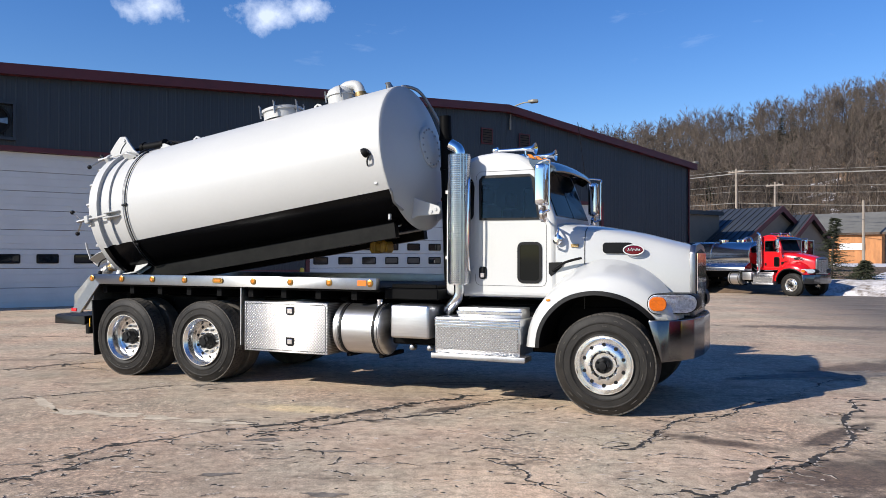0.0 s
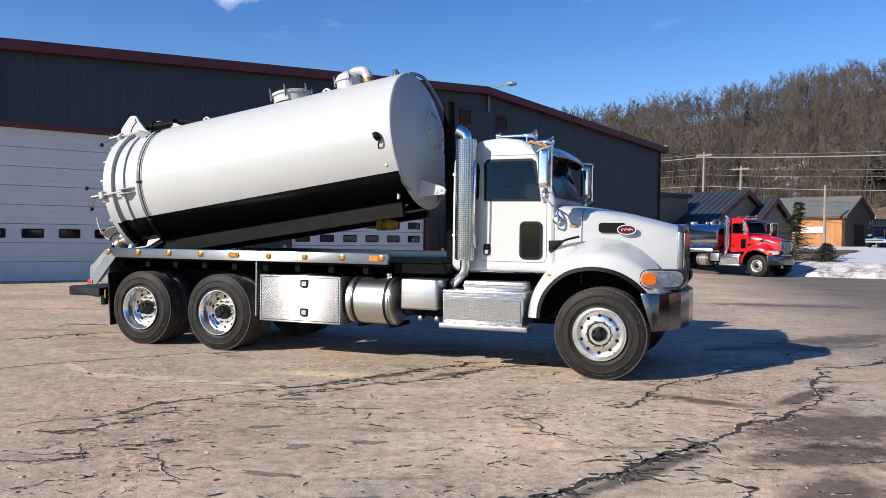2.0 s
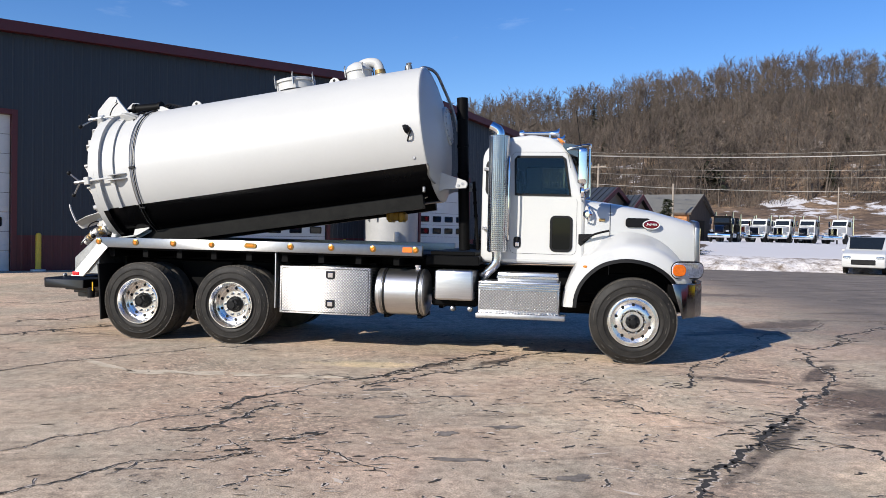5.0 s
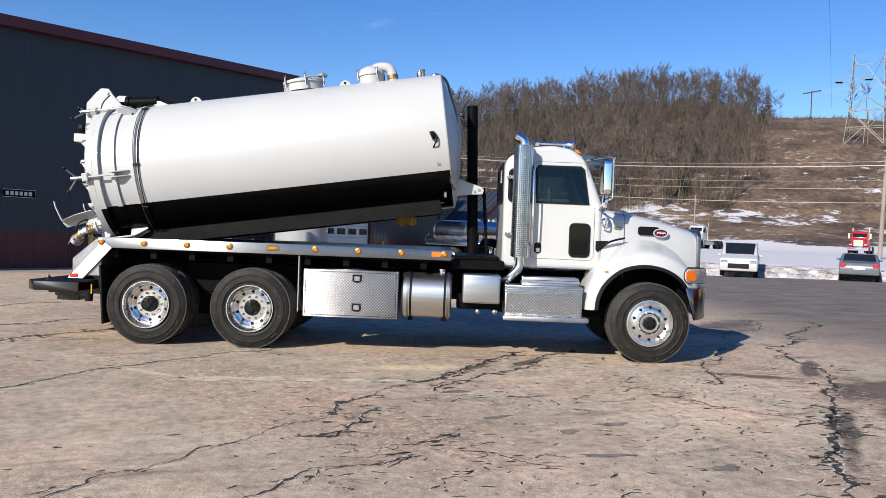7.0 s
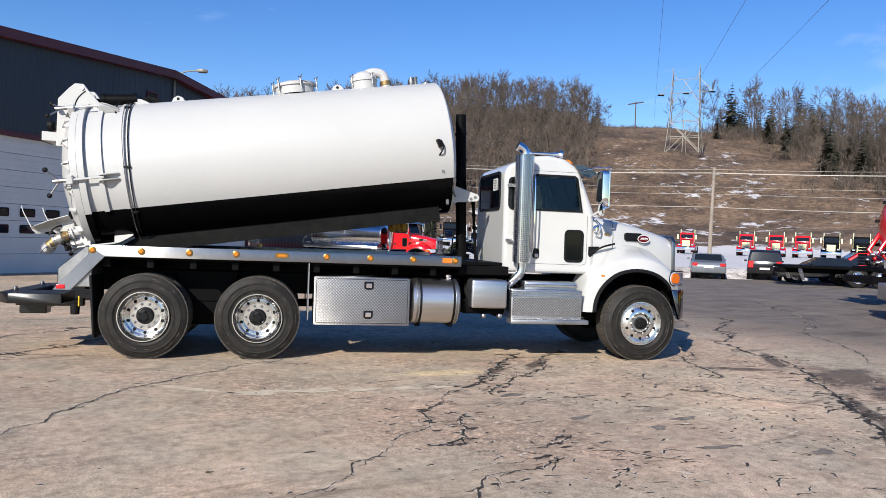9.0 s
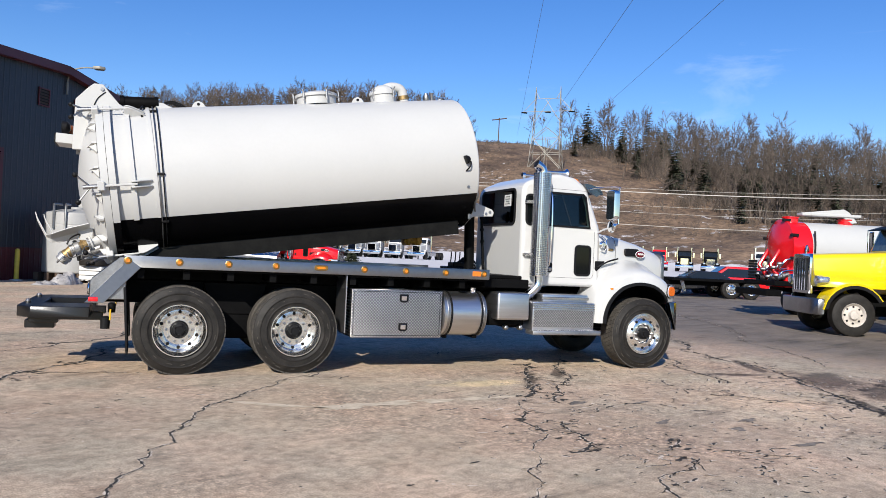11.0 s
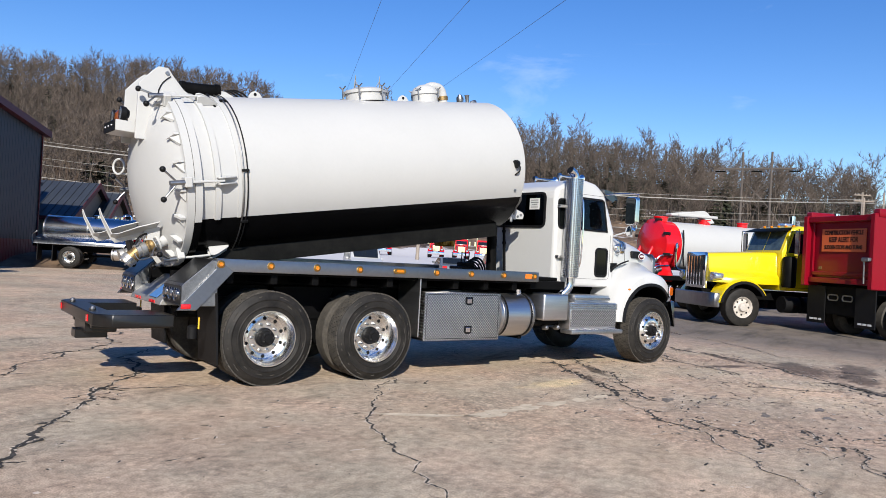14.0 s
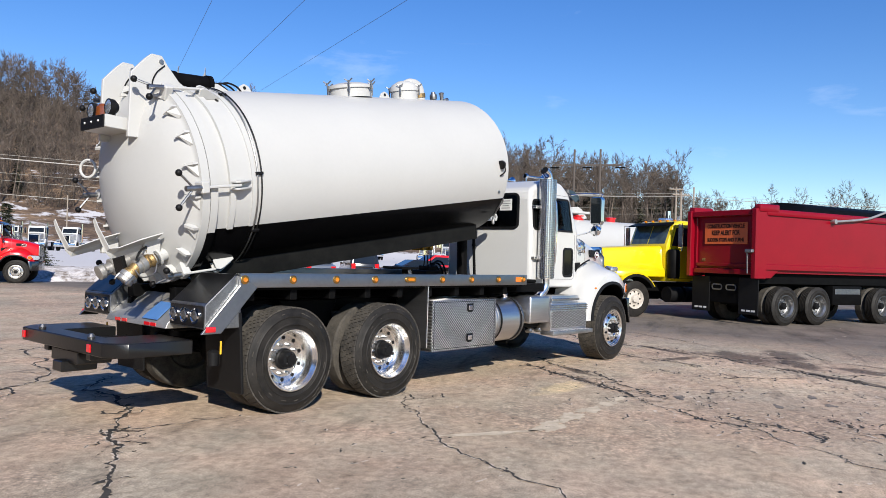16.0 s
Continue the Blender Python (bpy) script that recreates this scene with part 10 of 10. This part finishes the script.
def tree_template(seed, height, shoots=2):
    """Bare deciduous tree: trunk and limbs as three-sided tapers, twigs as slivers. Vertices and triangles as arrays."""
    rnd = random.Random(seed)
    V, T = [], []

    def limb(p, d, length, r0, r1, sides=3):
        q = p + d * length
        a = d.orthogonal().normalized()
        b = d.cross(a)
        k = len(V)
        for c, r in ((p, r0), (q, r1)):
            for i in range(sides):
                t = 2 * math.pi * i / sides
                V.append(c + (a * math.cos(t) + b * math.sin(t)) * r)
        for i in range(sides):
            j = (i + 1) % sides
            T.append((k + i, k + j, k + sides + j))
            T.append((k + i, k + sides + j, k + sides + i))
        return q

    def sliver(p, d, length, w):
        a = d.orthogonal().normalized()
        a = (Matrix.Rotation(rnd.uniform(0, 6.28), 3, d) @ a) * w
        k = len(V)
        V.extend((p - a, p + a, p + d * length))
        T.append((k, k + 1, k + 2))

    def bend(d, amount, lift=0.15):
        return (d + Vector((rnd.uniform(-1, 1), rnd.uniform(-1, 1), rnd.uniform(-0.7, 0.7) + lift)) * amount).normalized()

    def twigs(p, d, length, count):
        for _ in range(count):
            sliver(p - d * length * rnd.uniform(0, 0.6), bend(d, 0.85, 0.1), length * rnd.uniform(0.4, 0.95), height * 0.0030)

    def grow(p, d, length, r, level):
        """A bough: two bent pieces, side shoots, and twigs at the ends."""
        d2 = bend(d, 0.28)
        if level:
            m = limb(p, d, length * 0.5, r, r * 0.72)
            e = limb(m, d2, length * 0.5, r * 0.72, r * 0.40)
        else:
            m, e = p + d * length * 0.5, p + d * length * 0.5 + d2 * length * 0.5
            sliver(p, d, length * 0.75, r * 0.5)
            sliver(m, d2, length * 0.7, r * 0.4)
        if level:
            for _ in range(shoots):
                grow(m, bend(d, 0.85, 0.15), length * rnd.uniform(0.5, 0.75), r * 0.5, level - 1)
            grow(e, bend(d2, 0.5, 0.1), length * rnd.uniform(0.5, 0.7), r * 0.4, level - 1)
        else:
            twigs(m, d, length, 6)
            twigs(e, d2, length, 7)

    bare_to = rnd.uniform(0.34, 0.60)
    spread = rnd.uniform(0.40, 0.85)
    p, d, r = Vector((0, 0, -0.4)), bend(Vector((0, 0, 1)), 0.07), height * 0.0145
    segs = 7
    for i in range(segs):
        q = limb(p, d, height * 0.78 / segs, r, r * 0.82, 4 if i < 2 else 3)
        if (i + 1) / segs * 0.78 > bare_to:
            for _ in range(2):
                az = rnd.uniform(0, 6.28)
                bd = Vector((math.cos(az) * spread, math.sin(az) * spread, rnd.uniform(0.35, 1.1))).normalized()
                grow(q, bd, height * rnd.uniform(0.16, 0.27) * (1.2 - 0.09 * i), r * 0.52, 1)
        p, d, r = q, bend(d, 0.12), r * 0.82
    for _ in range(3):
        grow(p, bend(Vector((0, 0, 1)), 0.6, 0.1), height * 0.18, r * 0.7, 1)
    return np.array([tuple(v) for v in V]), np.array(T)


def brush_template(seed, height):
    """A low thicket: a dozen leaning stems with a few twigs each."""
    rnd = random.Random(seed)
    V, T = [], []
    for _ in range(13):
        x, y = rnd.gauss(0, height * 0.22), rnd.gauss(0, height * 0.22)
        lean = Vector((rnd.uniform(-0.5, 0.5), rnd.uniform(-0.5, 0.5), 1)).normalized()
        p, hgt = Vector((x, y, -0.2)), height * rnd.uniform(0.5, 1.1)
        for i in range(6):
            q = p if i == 0 else p + lean * hgt * rnd.uniform(0.25, 0.7)
            d = lean if i == 0 else (lean + Vector((rnd.uniform(-0.7, 0.7), rnd.uniform(-0.7, 0.7), rnd.uniform(-0.2, 0.4)))).normalized()
            a = (Matrix.Rotation(rnd.uniform(0, 6.28), 3, d) @ d.orthogonal().normalized()) * height * (0.011 if i == 0 else 0.006)
            k = len(V)
            V.extend((q - a, q + a, q + d * hgt * (1.0 if i == 0 else rnd.uniform(0.25, 0.5))))
            T.append((k, k + 1, k + 2))
    return np.array([tuple(v) for v in V]), np.array(T)


def conifer_template(seed, height):
    rnd = random.Random(seed)
    V, T = [], []
    k = 0
    for i in range(4):
        V.append((0.10 * math.cos(i * 1.57), 0.10 * math.sin(i * 1.57), 0))
    V.append((0, 0, height))
    T += [(i, (i + 1) % 4, 4) for i in range(4)]
    tiers = 17
    for t in range(tiers):
        f = t / (tiers - 1)
        z = height * (0.10 + 0.88 * f)
        reach = height * 0.26 * (1 - f) ** 0.85 + 0.12
        for b in range(9):
            az = rnd.uniform(0, 6.28)
            rr = reach * rnd.uniform(0.55, 1.15)
            dz = -rr * rnd.uniform(0.05, 0.40)
            for s in range(3):
                a = az + rnd.uniform(-0.28, 0.28)
                w = rr * 0.16
                k = len(V)
                x, y = math.cos(a), math.sin(a)
                st = rnd.uniform(0.0, 0.35) * rr
                V += [(x * st - y * w, y * st + x * w, z + 0.05), (x * st + y * w, y * st - x * w, z - 0.10), (x * rr, y * rr, z + dz * rnd.uniform(0.7, 1.3))]
                T.append((k, k + 1, k + 2))
    return np.array(V, dtype=float), np.array(T)


def woods(name, templates, spots, material, label, category):
    vs, ts, base_i = [], [], 0
    for tpl, x, y, z, size, turn in spots:
        V, T = templates[tpl]
        c, s = math.cos(turn) * size, math.sin(turn) * size
        W = np.empty_like(V)
        W[:, 0] = V[:, 0] * c - V[:, 1] * s + x
        W[:, 1] = V[:, 0] * s + V[:, 1] * c + y
        W[:, 2] = V[:, 2] * size + z
        vs.append(W)
        ts.append(T + base_i)
        base_i += len(V)
    V, T = np.concatenate(vs), np.concatenate(ts)
    me = bpy.data.meshes.new(name)
    me.vertices.add(len(V))
    me.vertices.foreach_set("co", V.ravel())
    me.loops.add(T.size)
    me.loops.foreach_set("vertex_index", T.ravel().astype(np.int32))
    me.polygons.add(len(T))
    me.polygons.foreach_set("loop_start", np.arange(0, T.size, 3, dtype=np.int32))
    me.update()
    me.validate()
    me.materials.append(material)
    tagged(new(name, me), label, category, kind="stuff")


def tree_line(az):
    """Lowest elevation, in degrees, at which the wood begins, by direction."""
    for edge, low in ((44.2, 2.3), (35.0, 99.0), (31.0, 7.3), (28.0, 5.8), (24.0, 4.2), (14.0, 3.0)):
        if az > edge:
            return low
    return 2.4


def plant():
    rnd = random.Random(11)
    bare = {i: tree_template(40 + i, 10.0, 1 if i < 10 else 2) for i in range(16)}
    low = {i: brush_template(140 + i, 10.0) for i in range(6)}
    ever = {i: conifer_template(70 + i, 10.0) for i in range(4)}
    spots, greens, brush = [], [], []
    tries = 0
    while tries < 13500:
        tries += 1
        az = rnd.uniform(-12, 84)
        r = math.sqrt(rnd.uniform(152 ** 2, 310 ** 2))
        x, y = CX + r * math.cos(radians(az)), CY + r * math.sin(radians(az))
        z = land(x, y)
        el = math.degrees(math.atan2(z - 1.5, r))
        edge = 1.0 * noise.noise(Vector((x * 0.03, y * 0.03, 20)))
        clump = noise.noise(Vector((x * 0.045, y * 0.045, 44)))
        if el + edge > tree_line(az + 1.5 * noise.noise(Vector((x * 0.02, y * 0.02, 31))) + rnd.gauss(0, 0.7)):
            size = rnd.choice((0.7, 0.9, 1.0, 1.1, 1.25, 1.45)) * rnd.uniform(0.9, 1.1)
            if az < 44:
                size *= 1.12
            if r > 262 and az < 36 and rnd.random() < 0.5:
                continue
            if r > 262 and az < 36:
                size *= rnd.choice((0.8, 1.0, 1.3))
            if az < 1:
                size *= 0.62
                if rnd.random() < 0.45:
                    continue
            if rnd.random() < (0.055 if az < 36 else 0.014):
                greens.append((rnd.randrange(4), x, y, z, size * rnd.uniform(0.6, 1.05), rnd.uniform(0, 6.28)))
            elif rnd.random() < 0.34 + 0.4 * clump:
                spots.append((rnd.randrange(10, 16) if r > 275 and az < 60 else rnd.randrange(10), x, y, z, size, rnd.uniform(0, 6.28)))
            else:
                brush.append((rnd.randrange(6), x, y, z - 0.3, rnd.uniform(0.25, 0.55), rnd.uniform(0, 6.28)))
        elif rnd.random() < 0.5 + 0.9 * clump and r > 160:
            brush.append((rnd.randrange(6), x, y, z - 0.2, rnd.uniform(0.08, 0.2), rnd.uniform(0, 6.28)))
    # single trees that stand out on the crest
    for az, r, size in ((45.2, 296, 1.7), (44.6, 292, 1.5), (46.0, 298, 1.45), (42.6, 300, 0.95), (38.4, 300, 1.2), (37.3, 300, 1.25), (36.0, 300, 1.3), (34.6, 300, 1.5), (47.3, 298, 1.5), (29.6, 280, 1.75), (31.0, 285, 1.5), (22.5, 290, 1.6), (18.2, 285, 1.5)):
        x, y = CX + r * math.cos(radians(az)), CY + r * math.sin(radians(az))
        spots.append((rnd.randrange(10, 16), x, y, land(x, y), size, rnd.uniform(0, 6.28)))
    for az, r, size in ((47.0, 296, 1.25), (33.4, 285, 1.1), (34.8, 290, 1.0), (33.9, 287, 1.15), (32.2, 292, 1.0), (9.0, 290, 1.2), (24.6, 262, 1.1), (25.6, 266, 1.2), (12.2, 292, 1.3), (-0.6, 300, 1.2), (-3.8, 300, 1.1)):
        x, y = CX + r * math.cos(radians(az)), CY + r * math.sin(radians(az))
        greens.append((rnd.randrange(4), x, y, land(x, y), size, rnd.uniform(0, 6.28)))
    woods("woodland", bare, spots, BARK, "bare grey-brown winter woodland on the hillside", "woods")
    woods("brushwood", low, brush, BARK, "low bare brush scattered over the hillside", "brush")
    woods("conifers", ever, greens, NEEDLES, "scattered dark evergreens among the bare trees", "conifers")


plant()


def sprays(seed, height, girth, tiers, lean):
    """A near evergreen: drooping boughs, each with many short sprays of needles."""
    rnd = random.Random(seed)
    V, T = [], []
    for t in range(tiers):
        f = (t + rnd.random()) / tiers
        z = height * (0.04 + 0.95 * f)
        reach = girth * (1 - f) ** 0.75 * rnd.uniform(0.7, 1.2) + 0.10
        for _ in range(7):
            az = rnd.uniform(0, 6.28)
            rr = reach * rnd.uniform(0.6, 1.25)
            out = Vector((math.cos(az), math.sin(az), rnd.uniform(-0.35, 0.15)))
            root = Vector((lean * f, lean * 0.4 * f, z))
            for k in range(9):
                q = root + out * rr * (k + 1) / 9
                for side in (-1, 1):
                    d = (out * 0.8 + Vector((-out.y, out.x, 0)) * side * rnd.uniform(0.5, 1.1) + Vector((0, 0, rnd.uniform(-0.5, 0.5)))).normalized()
                    ln = rnd.uniform(0.10, 0.22) * (1.2 - 0.5 * k / 9)
                    w = Vector((rnd.uniform(-1, 1), rnd.uniform(-1, 1), rnd.uniform(-1, 1))).normalized() * 0.022
                    i = len(V)
                    V.extend((tuple(q - w), tuple(q + w), tuple(q + d * ln)))
                    T.append((i, i + 1, i + 2))
    return V, T


def spruce(x, y, z, height, girth, seed, lean, label):
    v = thing("spruce", pose(x, y, z), label, "tree")
    V, T = sprays(seed, height, girth, 46, lean)
    raw("crown", V, T, NEEDLES, v)
    bm = B()
    tube(bm, [(0, 0, -0.4), (lean * 0.9, lean * 0.36, height * 0.9)], [0.10, 0.02], 8)
    part("trunk", bm, BARK, v)


spruce(20.2, 40.1, -0.15, 3.9, 1.15, 5, 0.35, "small green spruce beside the office annex")
spruce(21.2, 38.8, -0.15, 1.6, 1.25, 6, 0.2, "low dark juniper shrub beside the spruce")
